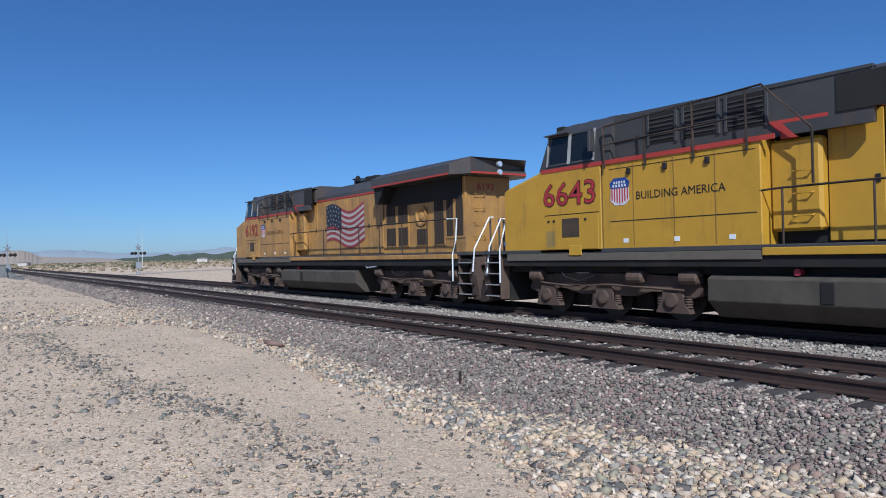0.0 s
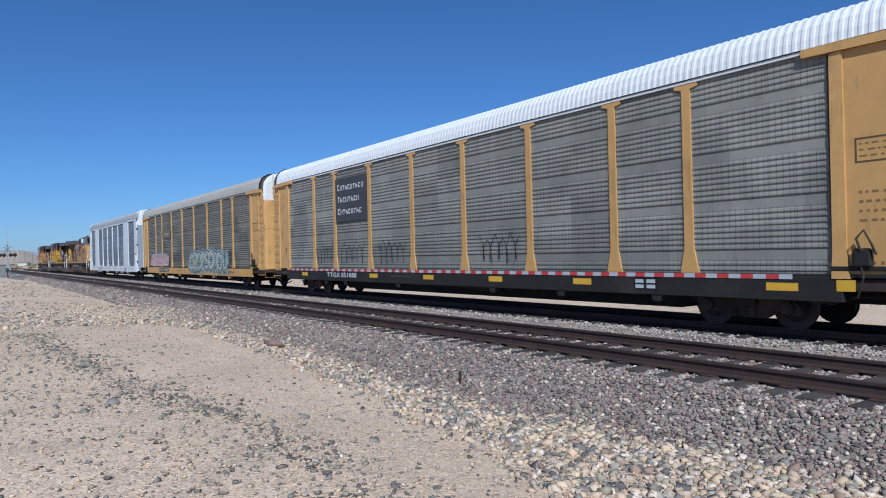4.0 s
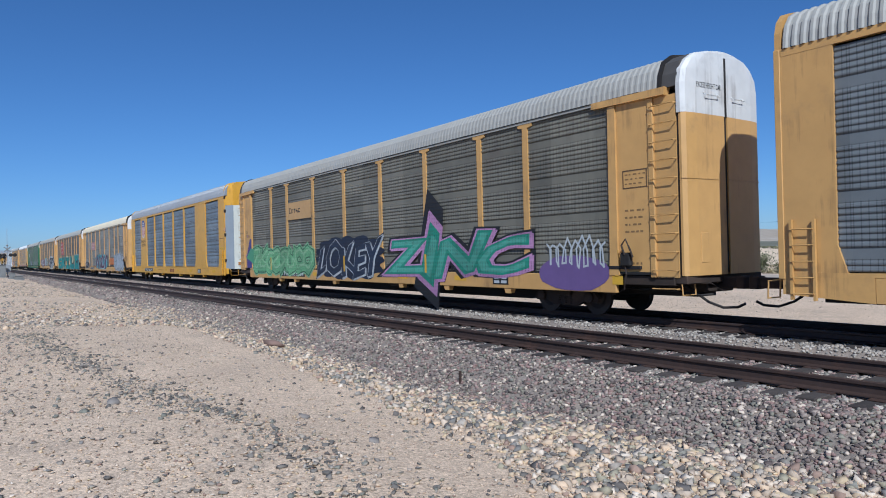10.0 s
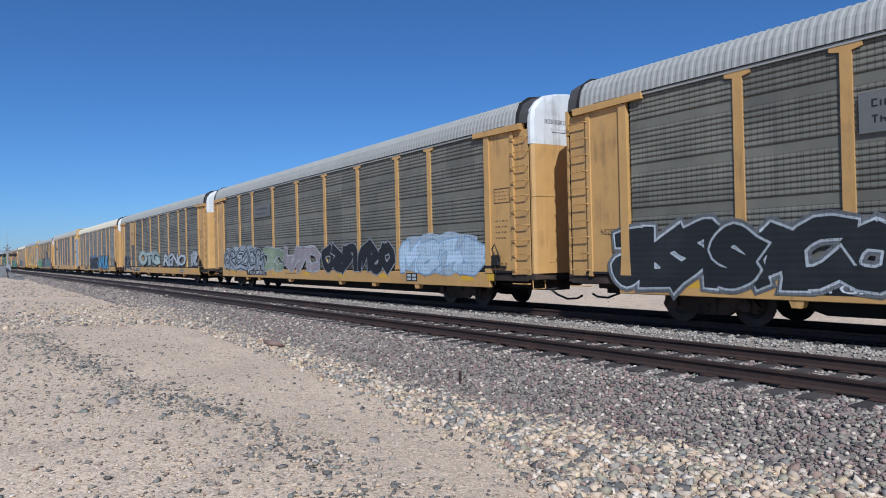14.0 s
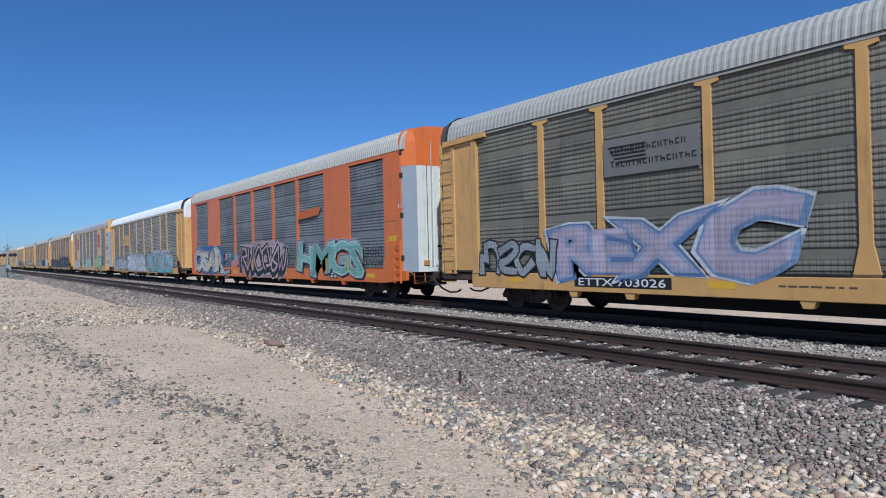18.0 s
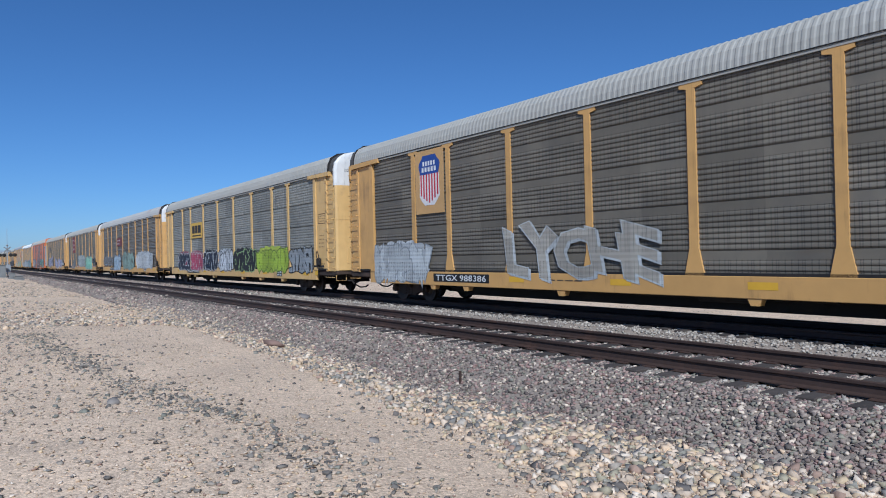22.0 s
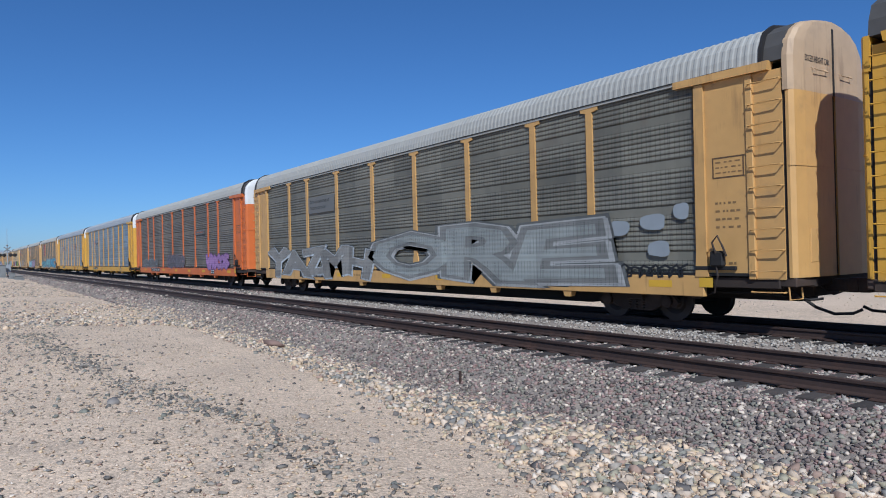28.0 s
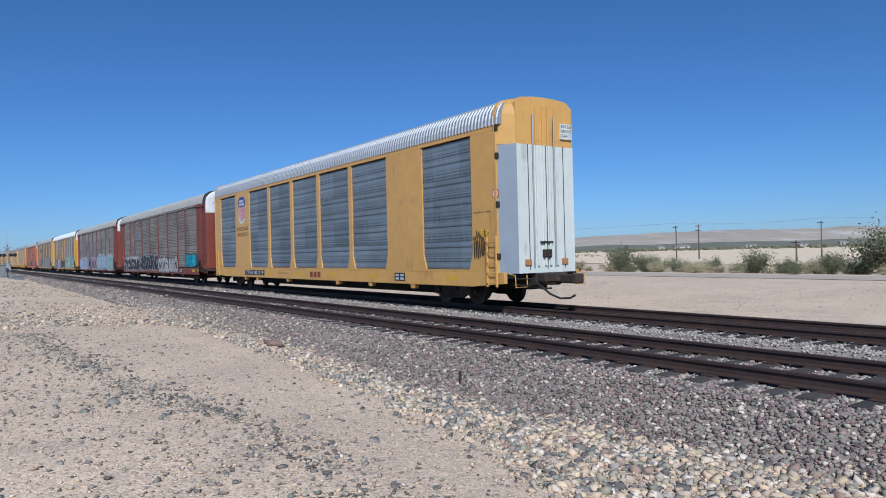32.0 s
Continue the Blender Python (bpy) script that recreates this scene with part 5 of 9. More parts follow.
def ribbon(line, width, y, colour, taper=0.25):
    """One bent band of paint through the points, with mitred corners."""
    pts = [Vector(p) for p in line]
    left, right = [], []
    for i, p in enumerate(pts):
        a = (p - pts[i - 1]).normalized() if i else (pts[1] - p).normalized()
        b = (pts[i + 1] - p).normalized() if i + 1 < len(pts) else a
        t = (a + b)
        t = t.normalized() if t.length > 0.3 else Vector((-a.y, a.x))
        n = Vector((-t.y, t.x))
        k = width / 2 / max(0.55, abs(n.dot(Vector((-a.y, a.x)))))
        q = p.copy()
        if i == 0:
            q = p - a * width * 0.42
            k *= 1 - taper
        elif i + 1 == len(pts):
            q = p + a * width * 0.42
            k *= 1 + taper
        left.append(q + n * k)
        right.append(q - n * k)
    m = len(pts)
    verts = [(p.x, y - 0.0001 * i, p.y) for i, p in enumerate(left)] + [(p.x, y - 0.0001 * i, p.y) for i, p in enumerate(right)]
    return verts, [(i, m + i, m + i + 1, i + 1) for i in range(m - 1)]


def bent(line, steps=5):
    """The line rounded through its points."""
    pts = [Vector(p) for p in line]
    pts = [pts[0] * 2 - pts[1]] + pts + [pts[-1] * 2 - pts[-2]]
    out = []
    for a, b, c, d in zip(pts, pts[1:], pts[2:], pts[3:]):
        for k in range(steps):
            t = k / steps
            out.append(0.5 * ((2 * b) + (c - a) * t + (2 * a - 5 * b + 4 * c - d) * t * t + (3 * b - a - 3 * c + d) * t ** 3))
    return out + [pts[-2]]


_sprays = {}


def sprayed(colour):
    """Paint sprayed over punched and corrugated sheet."""
    if colour not in _sprays:
        m = perforated("sprayed_paint", tuple(0.80 * c for c in colour), 0.125, 0.046, 0.13, 0.45, 1.0, 0.80, 0.3, 0.0, 0.6, 0.14)
        nodes, links = m.node_tree.nodes, m.node_tree.links
        tc = nodes.new("ShaderNodeTexCoord")
        sep = nodes.new("ShaderNodeSeparateXYZ")
        links.new(tc.outputs["Object"], sep.inputs[0])
        saw = nodes.new("ShaderNodeMath")
        saw.operation = "PINGPONG"
        links.new(sep.outputs["Z"], saw.inputs[0])
        saw.inputs[1].default_value = 0.065
        b = nodes.new("ShaderNodeBump")
        b.inputs["Strength"].default_value = 0.12
        b.inputs["Distance"].default_value = 0.6
        links.new(saw.outputs[0], b.inputs["Height"])
        links.new(b.outputs["Normal"], nodes["Principled BSDF"].inputs["Normal"])
        _sprays[colour] = m
    return _sprays[colour]


def layered(name, layers):
    """One mesh of coats of paint, each with its own colour: layers of ((points, faces), material)."""
    verts, faces, slots, mats = [], [], [], []
    for (v, f), mat in layers:
        k = len(verts)
        verts += v
        faces += [tuple(i + k for i in q) for q in f]
        if mat not in mats:
            mats.append(mat)
        slots += [mats.index(mat)] * len(f)
    me = mesh_of(name, verts, faces, mats[0])
    for mat in mats[1:]:
        me.materials.append(mat)
    me.polygons.foreach_set("material_index", slots)
    return me


# bent strokes from which the illegible lettering is made
STROKES = (((0.9, 0.9), (0.4, 1.0), (0.05, 0.6), (0.1, 0.15), (0.5, 0.0), (0.95, 0.35)),
           ((0.9, 0.95), (0.35, 1.0), (0.1, 0.75), (0.5, 0.5), (0.9, 0.25), (0.6, 0.0), (0.05, 0.3)),
           ((0.1, 1.0), (0.05, 0.4), (0.3, 0.0), (0.7, 0.1), (0.6, 0.6), (0.95, 0.4), (0.9, 1.0)),
           ((0.1, 0.0), (0.12, 0.7), (0.4, 1.0), (0.45, 0.4), (0.8, 0.95), (0.9, 0.0)),
           ((0.05, 0.0), (0.1, 1.0), (0.7, 0.95), (0.9, 0.7), (0.3, 0.5), (0.95, 0.0)),
           ((0.5, 1.0), (0.1, 0.75), (0.05, 0.3), (0.5, 0.0), (0.92, 0.3), (0.9, 0.75), (0.6, 0.8)))


def wild(car, seed, x0, x1, z0, z1, count, fill, edge, cloud=None, weight=0.20, inner=None, words="interlocking sprayed graffiti shape", outer=None):
    """Illegible sprayed lettering: a cloud, then bent interlocking bands with edges and a shine."""
    rng = random.Random(seed)
    if cloud:
        shape("graffiti_cloud", blob(rng, x0 - 0.08, x1 + 0.08, z0 + 0.02, z1 + 0.10, 4 * count), cloud, car, -1.5065, "sprayed colour cloud behind letters").data.materials[0] = sprayed(cloud)
    count = max(3, int(count * 1.65))
    w = (x1 - x0) / count
    th = min(weight * 2.0, w * 0.52, (z1 - z0) * 0.27)
    for k in range(count):
        low, top = z0 + th * 0.5 + (0.12 if outer else 0.05), z1 - th * 0.5 - rng.uniform(0, 0.12) * (z1 - z0)
        flip_u, flip_v = rng.random() < 0.5, rng.random() < 0.5
        line = []
        for u, v in rng.choice(STROKES):
            u, v = (1 - u if flip_u else u), (1 - v if flip_v else v)
            u, v = u + rng.uniform(-0.14, 0.14), v + rng.uniform(-0.10, 0.10)
            line.append((x0 + w * (k - 0.02 + 1.04 * u + 0.12 * (v - 0.5)), low + (top - low) * min(1.0, max(0.0, v))))
        step = 0.0024 * (k % 2)
        line = bent(line, rng.choice((1, 2, 5)))
        layers = [(ribbon(line, th + 0.10, -1.5085 - step, edge), sprayed(edge)), (ribbon(line, th, -1.5115 - step, fill), sprayed(fill))]
        if outer:
            layers.insert(0, (ribbon(line, th + 0.24, -1.5072 - 0.3 * step, outer), sprayed(outer)))
        if inner:
            layers.append((ribbon([(p[0] + 0.04, p[1] + th * 0.2) for p in line], th * 0.25, -1.5165 - step, inner), sprayed(inner)))
        part("graffiti", layered("graffiti", layers), car, None, words)


def piece(car, seed, text, x0, x1, z0, z1, fill, edge, outer=None, cloud=None, inner=None, fat=0.035, line=0.022, lean=0.12):
    """Sprayed letters, each bent in its own way, with outlines one behind the other."""
    rng = random.Random(seed)
    if cloud:
        shape("graffiti_cloud", blob(rng, x0 - 0.22, x1 + 0.22, z0 + 0.02, z1 + 0.10, max(14, 3 * len(text))), cloud, car, -1.5063, "sprayed colour cloud behind letters").data.materials[0] = sprayed(cloud)
    wide = [max(0.30, max(p[0] for p in g) - min(p[0] for p in g)) for g in (cached(("text", c, 0.0), lambda: text_shape(c, 0.0))[0] for c in text)]
    grow = (fat + line * (2.4 if outer else 1.0)) * (z1 - z0) / 0.7
    z0, z1, x0, x1 = z0 + 0.9 * grow, z1 - 0.7 * grow, x0 + 0.6 * grow, x1 - 0.6 * grow
    spot = x0
    for k, sign_ in enumerate(text):
        w = (x1 - x0) * wide[k] / sum(wide)
        ref = cached(("text", sign_, 0.0), lambda: text_shape(sign_, 0.0))[0]
        ux, uz = min(p[0] for p in ref), min(p[1] for p in ref)
        wx, wz = max(p[0] for p in ref) - ux, max(p[1] for p in ref) - uz
        a, b = spot - 0.02 * w, spot + 1.02 * w
        spot += w
        mid, half = (a + b) / 2, max((b - a) / 2 * wx / wide[k], 0.1)
        a, b = mid - half, mid + half
        low, top = z0 + rng.uniform(0.02, 0.10) * (z1 - z0), z1 - rng.uniform(0.02, 0.16) * (z1 - z0)
        tilt, bulge, skew, squeeze = rng.uniform(-0.26, 0.26), rng.uniform(-0.2, 0.4), lean + rng.uniform(-0.28, 0.28), rng.uniform(-0.45, 0.45)
        layers = []
        for bold, colour, y, drop in ((fat + 2.4 * line, outer, -1.5072, 0.0), (fat + line, edge, -1.5080, 0.075), (fat + line, edge, -1.5088, 0.0), (fat, fill, -1.5108, 0.0), (fat - 0.048, inner, -1.5128, 0.0)):
            if not colour:
                continue
            pts, faces = cached(("text", sign_, bold), lambda: text_shape(sign_, bold))
            verts = []
            for p, q in pts:
                u, v = (p - ux) / wx, (q - uz) / wz
                c = u - 0.5
                x = a + (b - a) * (0.5 + c * (1 + squeeze * (v - 0.5))) + skew * (v - 0.5) * (z1 - z0)
                z = low + (top - low) * (v + tilt * c + bulge * (0.25 - c * c) * (2 * v - 0.6))
                verts.append((x + drop, y - 0.0006 * (k % 2), z - 0.6 * drop))
            layers.append(((verts, faces), sprayed(colour)))
        part("graffiti", layered("graffiti", layers), car, None, "sprayed graffiti letter with outline")


def tag(car, seed, x0, x1, z0, z1, colour, loops=6, width=0.03):
    """A scrawled line."""
    rng = random.Random(seed)
    pts = []
    n = loops * 5
    for k in range(n + 1):
        a = k / n * loops * 2 * math.pi
        q = k / n
        pts.append((x0 + (x1 - x0) * (q + 0.06 * math.sin(a * 1.0) + rng.uniform(-0.02, 0.02)), (z0 + z1) / 2 + (z1 - z0) * 0.5 * math.cos(a) * rng.uniform(0.5, 1.0)))
    verts, faces, lift = [], [], 0.0
    for (ax, az), (bx, bz) in zip(pts, pts[1:]):
        d = math.hypot(bx - ax, bz - az) or 1
        px, pz = -(bz - az) / d * width / 2, (bx - ax) / d * width / 2
        ex, ez = (bx - ax) / d * width * 0.4, (bz - az) / d * width * 0.4
        k = len(verts)
        lift += 0.00003
        verts += [(ax + px - ex, -1.507 - lift, az + pz - ez), (ax - px - ex, -1.507 - lift, az - pz - ez), (bx - px + ex, -1.507 - lift, bz - pz + ez), (bx + px + ex, -1.507 - lift, bz + pz + ez)]
        faces.append((k, k + 1, k + 2, k + 3))
    part("graffiti_tag", mesh_of("graffiti_tag", verts, faces, flat_paint(colour)), car, None, "scrawled spray tag")


NAVY = (0.012, 0.018, 0.04)
INK = (0.012, 0.012, 0.014)
PALE = (0.52, 0.54, 0.54)
CHROME = (0.32, 0.34, 0.35)
WINE = (0.20, 0.022, 0.028)
BLUE = (0.03, 0.07, 0.30)


def shield(car, cx, cz, w, h, y=-1.512):
    """Shield emblem with a blue head and red and white stripes."""
    def side(k):
        return (0.5 if k < 0.80 else 0.40) * (1.0 - 0.10 * math.sin(math.pi * k)) * (min(1.0, 0.45 + k * 3.2) if k < 0.17 else 1.0)
    ks = [0.0, 0.04, 0.10, 0.18, 0.35, 0.5, 0.62]
    body = [(cx - w * side(k), cz + h * (k - 0.5)) for k in ks] + [(cx + w * side(k), cz + h * (k - 0.5)) for k in ks[::-1]]
    shape("emblem_field", body, (0.75, 0.72, 0.70), car, y, "white emblem field")
    for j in range(-3, 4, 1):
        a, b = cx + w * (j * 0.128 - 0.032), cx + w * (j * 0.128 + 0.032)
        low = 0.05 + 0.035 * abs(j) ** 1.3
        bars("emblem_stripe", [(a, b, cz + h * (low - 0.5), cz + h * 0.12)], (0.50, 0.03, 0.05), car, y - 0.003)
    ks = [0.62, 0.7, 0.8, 0.86, 0.93, 1.0]
    head = [(cx - w * (0.43, 0.46, 0.50, 0.47, 0.36, 0.30)[i], cz + h * (k - 0.5)) for i, k in enumerate(ks)]
    head = head + [(2 * cx - x, z) for x, z in head[::-1]]
    shape("emblem_head", head, BLUE, car, y - 0.003, "blue emblem head")
    for z, ww in ((0.83, 0.62), (0.71, 0.72)):
        n = 5
        bars("emblem_mark", [(cx + w * ww * (k / n - 0.5) + 0.015 * w, cx + w * ww * ((k + 0.75) / n - 0.5), cz + h * (z - 0.54), cz + h * (z - 0.45)) for k in range(n)], (0.75, 0.75, 0.75), car, y - 0.006)


def sign(car, x0, x1, z0, z1, colour, rows, ink=(0.72, 0.70, 0.68), y=-1.5):
    """Painted sign panel with plain bars for its lettering."""
    bars("sign_panel", [(x0, x1, z0, z1)], colour, car, y, "painted sign panel")
    h = (z1 - z0) / (len(rows) + 0.6)
    rng = random.Random(int(x0 * 10 + z0 * 7))
    boxes = []
    for i, wd in enumerate(rows):
        z = z1 - h * (i + 1)
        n = max(2, int(wd * (x1 - x0) / (h * 0.46)))
        for k in range(n):
            a = x0 + (x1 - x0) * (0.08 + wd * k / n)
            b, top, t = a + (x1 - x0) * wd / n * 0.72, z + h * (0.40 if k else 0.50), h * 0.10
            strokes = (((a, a + t, z, top), (a + t, b, z, z + t), (a + t, b, top - t, top)), ((a, a + t, z, top), (b - t, b, z, top)),
                       ((a, b, top - t, top), ((a + b - t) / 2, (a + b + t) / 2, z, top - t)), ((a, a + t, z, top), (a + t, b, (z + top - t) / 2, (z + top + t) / 2), (b - t, b, z, (z + top - t) / 2)))
            boxes += strokes[(k + 2 * i) % 4]
    bars("sign_writing", boxes, ink, car, y - 0.004)


def marks(car, x0, x1, z0, z1, rows, colour, seed, y=-1.502, fill=0.7):
    """Small stencil writing that cannot be read, as bars."""
    rng = random.Random(seed)
    boxes = []
    h = (z1 - z0) / rows
    for i in range(rows):
        x = x0
        while x < x1 - 0.05:
            w = rng.uniform(0.06, 0.22) * min(1.5, (x1 - x0))
            boxes.append((x, min(x + w, x1), z0 + h * (i + 0.36), z0 + h * (i + 0.62)))
            x += w + rng.uniform(0.03, 0.08)
    bars("stencil_marks", boxes, colour, car, y)


def fitting_out(car, number, kind_of, seed, dark_board=True):
    """Number board, reflectors and stencils that every wagon carries."""
    rng = random.Random(seed)
    n0 = 4.9 if kind_of == "old" else 5.4
    if dark_board:
        bars("number_board", [(n0, n0 + 2.9, 0.72, 0.98)], (0.01, 0.01, 0.01), car, -1.504, "black number board")
    letters("number", ("ETTX " if number == "703026" else "TTGX ") + number, n0 + 0.15, n0 + 2.75, 0.76, 0.94, (0.75, 0.75, 0.73) if dark_board else (0.03, 0.03, 0.03), car, -1.508, 0.01)
    for x in (2.4, 8.7, 12.4, 15.9, 19.3, 24.4):
        bars("reflector", [(x, x + 0.62, 0.78, 0.93)], (0.72, 0.42, 0.02), car, -1.504, "yellow reflective strip")
    bars("stencil_plate", [(21.2, 21.9, 0.70, 0.98)], (0.01, 0.01, 0.01), car, -1.504, "black stencil plate")
    bars("stencil_marks", [(21.27, 21.5, 0.86, 0.94), (21.58, 21.82, 0.86, 0.94), (21.27, 21.5, 0.74, 0.82), (21.58, 21.82, 0.74, 0.82)], PALE, car, -1.507)
    marks(car, 10.2, 11.6, 0.80, 0.93, 1, (0.10, 0.07, 0.04), seed, -1.504)
    if kind_of == "old":
        bars("stencil_frame", [(26.05, 26.75, 3.42, 3.45), (26.05, 26.75, 3.02, 3.05), (26.05, 26.08, 3.05, 3.42), (26.72, 26.75, 3.05, 3.42)], (0.12, 0.07, 0.03), car, -1.474)
        marks(car, 26.12, 26.7, 3.08, 3.4, 3, (0.25, 0.15, 0.055), seed + 1, -1.474)
        marks(car, 26.1, 26.65, 1.95, 2.6, 4, (0.25, 0.15, 0.055), seed + 2, -1.474)
        marks(car, 26.1, 26.6, 1.2, 1.4, 1, (0.25, 0.15, 0.055), seed + 3, -1.474)
        part("hand_brake", box_mesh("hand_brake", 26.0, 26.32, -1.60, -1.47, 1.22, 1.55, M_DARK, 0.04), car, None, "black hand brake housing")
        part("brake_shelf", box_mesh("brake_shelf", 25.62, 26.55, -1.53, -1.46, 1.16, 1.24, M_DARK, 0.01), car, None, "black bar behind the hand brake")
        part("brake_handle", tube_mesh("brake_handle", [((26.16, -1.60, 1.50), (26.10, -1.63, 1.72), (26.22, -1.63, 1.86), (26.34, -1.62, 1.62), (26.40, -1.60, 1.44))], 0.022, M_TRUCK), car, None, "rusty brake handle")
        part("brake_chain", tube_mesh("brake_chain", [((26.14, -1.56, 1.24), (26.18, -1.57, 1.05), (26.12, -1.56, 0.88), (26.05, -1.50, 0.70), (25.5, -1.20, 0.55), (25.0, -1.10, 0.58))], 0.02, M_TRUCK), car, None, "rusty brake chain")
        bars("warning_plate", [(25.70, 26.02, 0.80, 1.0)], (0.70, 0.42, 0.02), car, -1.506, "yellow warning plate")
    else:
        marks(car, 25.9, 26.8, 2.75, 2.9, 1, (0.25, 0.15, 0.055), seed + 1, -1.501)
        bars("warning_plate", [(26.1, 26.65, 2.12, 2.30)], (0.75, 0.45, 0.02), car, -1.501, "yellow warning plate")
        marks(car, 26.15, 26.6, 2.15, 2.27, 2, (0.05, 0.04, 0.03), seed + 2, -1.504)
        def disc(x, z, r, col, y):
            shape("notice", [(x + r * math.cos(a), z + r * math.sin(a)) for a in [2 * math.pi * k / 20 for k in range(20)]], col, car, y, "round red and white notice")
        disc(26.95, 3.32, 0.16, (0.55, 0.05, 0.07), -1.501)
        disc(26.95, 3.32, 0.125, (0.72, 0.62, 0.60), -1.504)


RACKS = "auto rack wagons of the train"
cars = []
SPECS = [
    ("new", WHITE, M_PANEL_NEW, M_ROOF_SILVER, "white auto rack with blue-grey perforated panels and silver roof"),
    ("old", TAN, M_PANEL_OLD, M_ROOF_GREY, "tan auto rack with grey panels and graffiti along the sill"),
    ("old", TAN, M_PANEL_PALE, M_ROOF_WHITE, "tan auto rack with dark sill, pale panels and white roof"),
    ("old", GREEN, M_PANEL_OLD, M_ROOF_GREY, "green-ended auto rack with weathered grey panels"),
    ("old", TAN, M_PANEL_OLD, M_ROOF_GREY, "tan auto rack with large black and white graffiti"),
    ("old", TAN, M_PANEL_RUSTY, M_ROOF_GREY, "tan auto rack with huge turquoise block graffiti"),
    ("old", TAN, M_PANEL_FINE, M_ROOF_CREAM, "tan auto rack with cream roof and silver purple graffiti"),
    ("new", YELLOW, M_PANEL_NEW, M_ROOF_SILVER, "yellow auto rack with shield emblem and blue-grey panels"),
    ("old", TAN, M_PANEL_OLD, M_ROOF_GREY, "tan auto rack with green, navy and purple graffiti"),
    ("new", TAN, M_PANEL_BLUE, M_ROOF_GREY, "pale tan auto rack with blue-grey panels and plain ends"),
    ("old", TAN, M_PANEL_PALE, M_ROOF_CREAM, "tan auto rack with cream roof and blue graffiti"),
    ("old", TAN, M_PANEL_OLD, M_ROOF_GREY, "tan auto rack with navy and white graffiti"),
    ("old", TAN, M_PANEL_OLD, M_ROOF_GREY, "tan auto rack with white and pale blue graffiti"),
    ("old", TAN, M_PANEL_OLD, M_ROOF_GREY, "tan auto rack with long black and white graffiti"),
    ("new", TAN, M_PANEL_NEW, M_ROOF_SILVER, "faded tan auto rack with red emblems and green graffiti"),
    ("old", TAN, M_PANEL_PALE, M_ROOF_WHITE, "tan auto rack with white roof and pastel graffiti"),
    ("new", ORANGE, M_PANEL_BLUE, M_ROOF_GREY, "orange auto rack with graffiti along its lower side"),
    ("old", TAN, M_PANEL_OLD, M_ROOF_GREY, "tan auto rack with big lilac and white graffiti"),
    ("old", TAN, M_PANEL_OLD, M_ROOF_GREY, "tan auto rack with dark red sign panel and graffiti"),
    ("old", TAN, M_PANEL_RUSTY, M_ROOF_PEELING, "tan auto rack with peeling white roof and banded panels"),
    ("old", TAN_PALE, M_PANEL_FINE, M_ROOF_GREY, "pale yellow auto rack with pale panels and many graffiti tags"),
    ("old", TAN, M_PANEL_RUSTY, M_ROOF_GREY, "tan auto rack with shield emblem and silver graffiti"),
    ("old", TAN, M_PANEL_RUSTY, M_ROOF_GREY, "tan auto rack with shield emblem and pink graffiti"),
    ("old", TAN, M_PANEL_OLD, M_ROOF_GREY, "tan auto rack with red sign panel and turquoise graffiti"),
    ("old", BRIGHT_YELLOW, M_PANEL_SILVER, M_ROOF_SILVER, "clean bright yellow auto rack with silver perforated panels"),
    ("old", BRIGHT_YELLOW, M_PANEL_SILVER, M_ROOF_SILVER, "clean bright yellow auto rack with small round emblem"),
    ("old", ORANGE, M_PANEL_RUSTY, M_ROOF_GREY, "orange-ended auto rack with grey panels and purple graffiti"),
    ("old", TAN, M_PANEL_OLD, M_ROOF_GREY, "tan auto rack with long faded silver graffiti"),
    ("old", YELLOW, M_PANEL_NEW, M_ROOF_WHITE, "yellow auto rack with white roof and colourful graffiti"),
    ("old", BROWN, M_PANEL_FINE, M_ROOF_GREY, "red-brown auto rack with pink and blue graffiti"),
    ("old", BROWN, M_PANEL_DUSTY, M_ROOF_GREY, "red-brown auto rack with white angular graffiti"),
    ("new", OCHRE, M_PANEL_NEW, M_ROOF_SILVER, "last ochre-yellow auto rack with shield emblem and white doors"),
]
NUMBERS = ["307619", "700775", "851888", "973406", "700444", "603366", "942083", "695963", "853184", "690002", "982517", "992610", "853353", "901141",
           "850316", "942213", "693417", "703026", "851922", "701000", "990473", "988386", "697181", "709868", "709852", "704651", "820714", "850143", "942690", "980021", "981375", "821319"]
for k, (kind_of, body_colour, panel_mat, roof_mat, words) in enumerate(SPECS):
    wagon = thing("auto_rack", words, "auto rack", RACKS)
    if kind_of == "new":
        new_car(wagon, body_colour, panel_mat, roof_mat, "old" if panel_mat is M_PANEL_BLUE else "new")
    else:
        old_car(wagon, body_colour, panel_mat, roof_mat, upper=(0.44, 0.31, 0.18) if k == 27 else (0.60, 0.585, 0.55), style="new" if panel_mat in (M_PANEL_NEW, M_PANEL_SILVER) else "fine" if panel_mat is M_PANEL_FINE else "old",
                sill=M_DARK if k == 2 else None)
    fitting_out(wagon, NUMBERS[k], kind_of, 100 + k, k not in (0,))
    cars.append(wagon)


def car(n):
    return cars[n - 1]


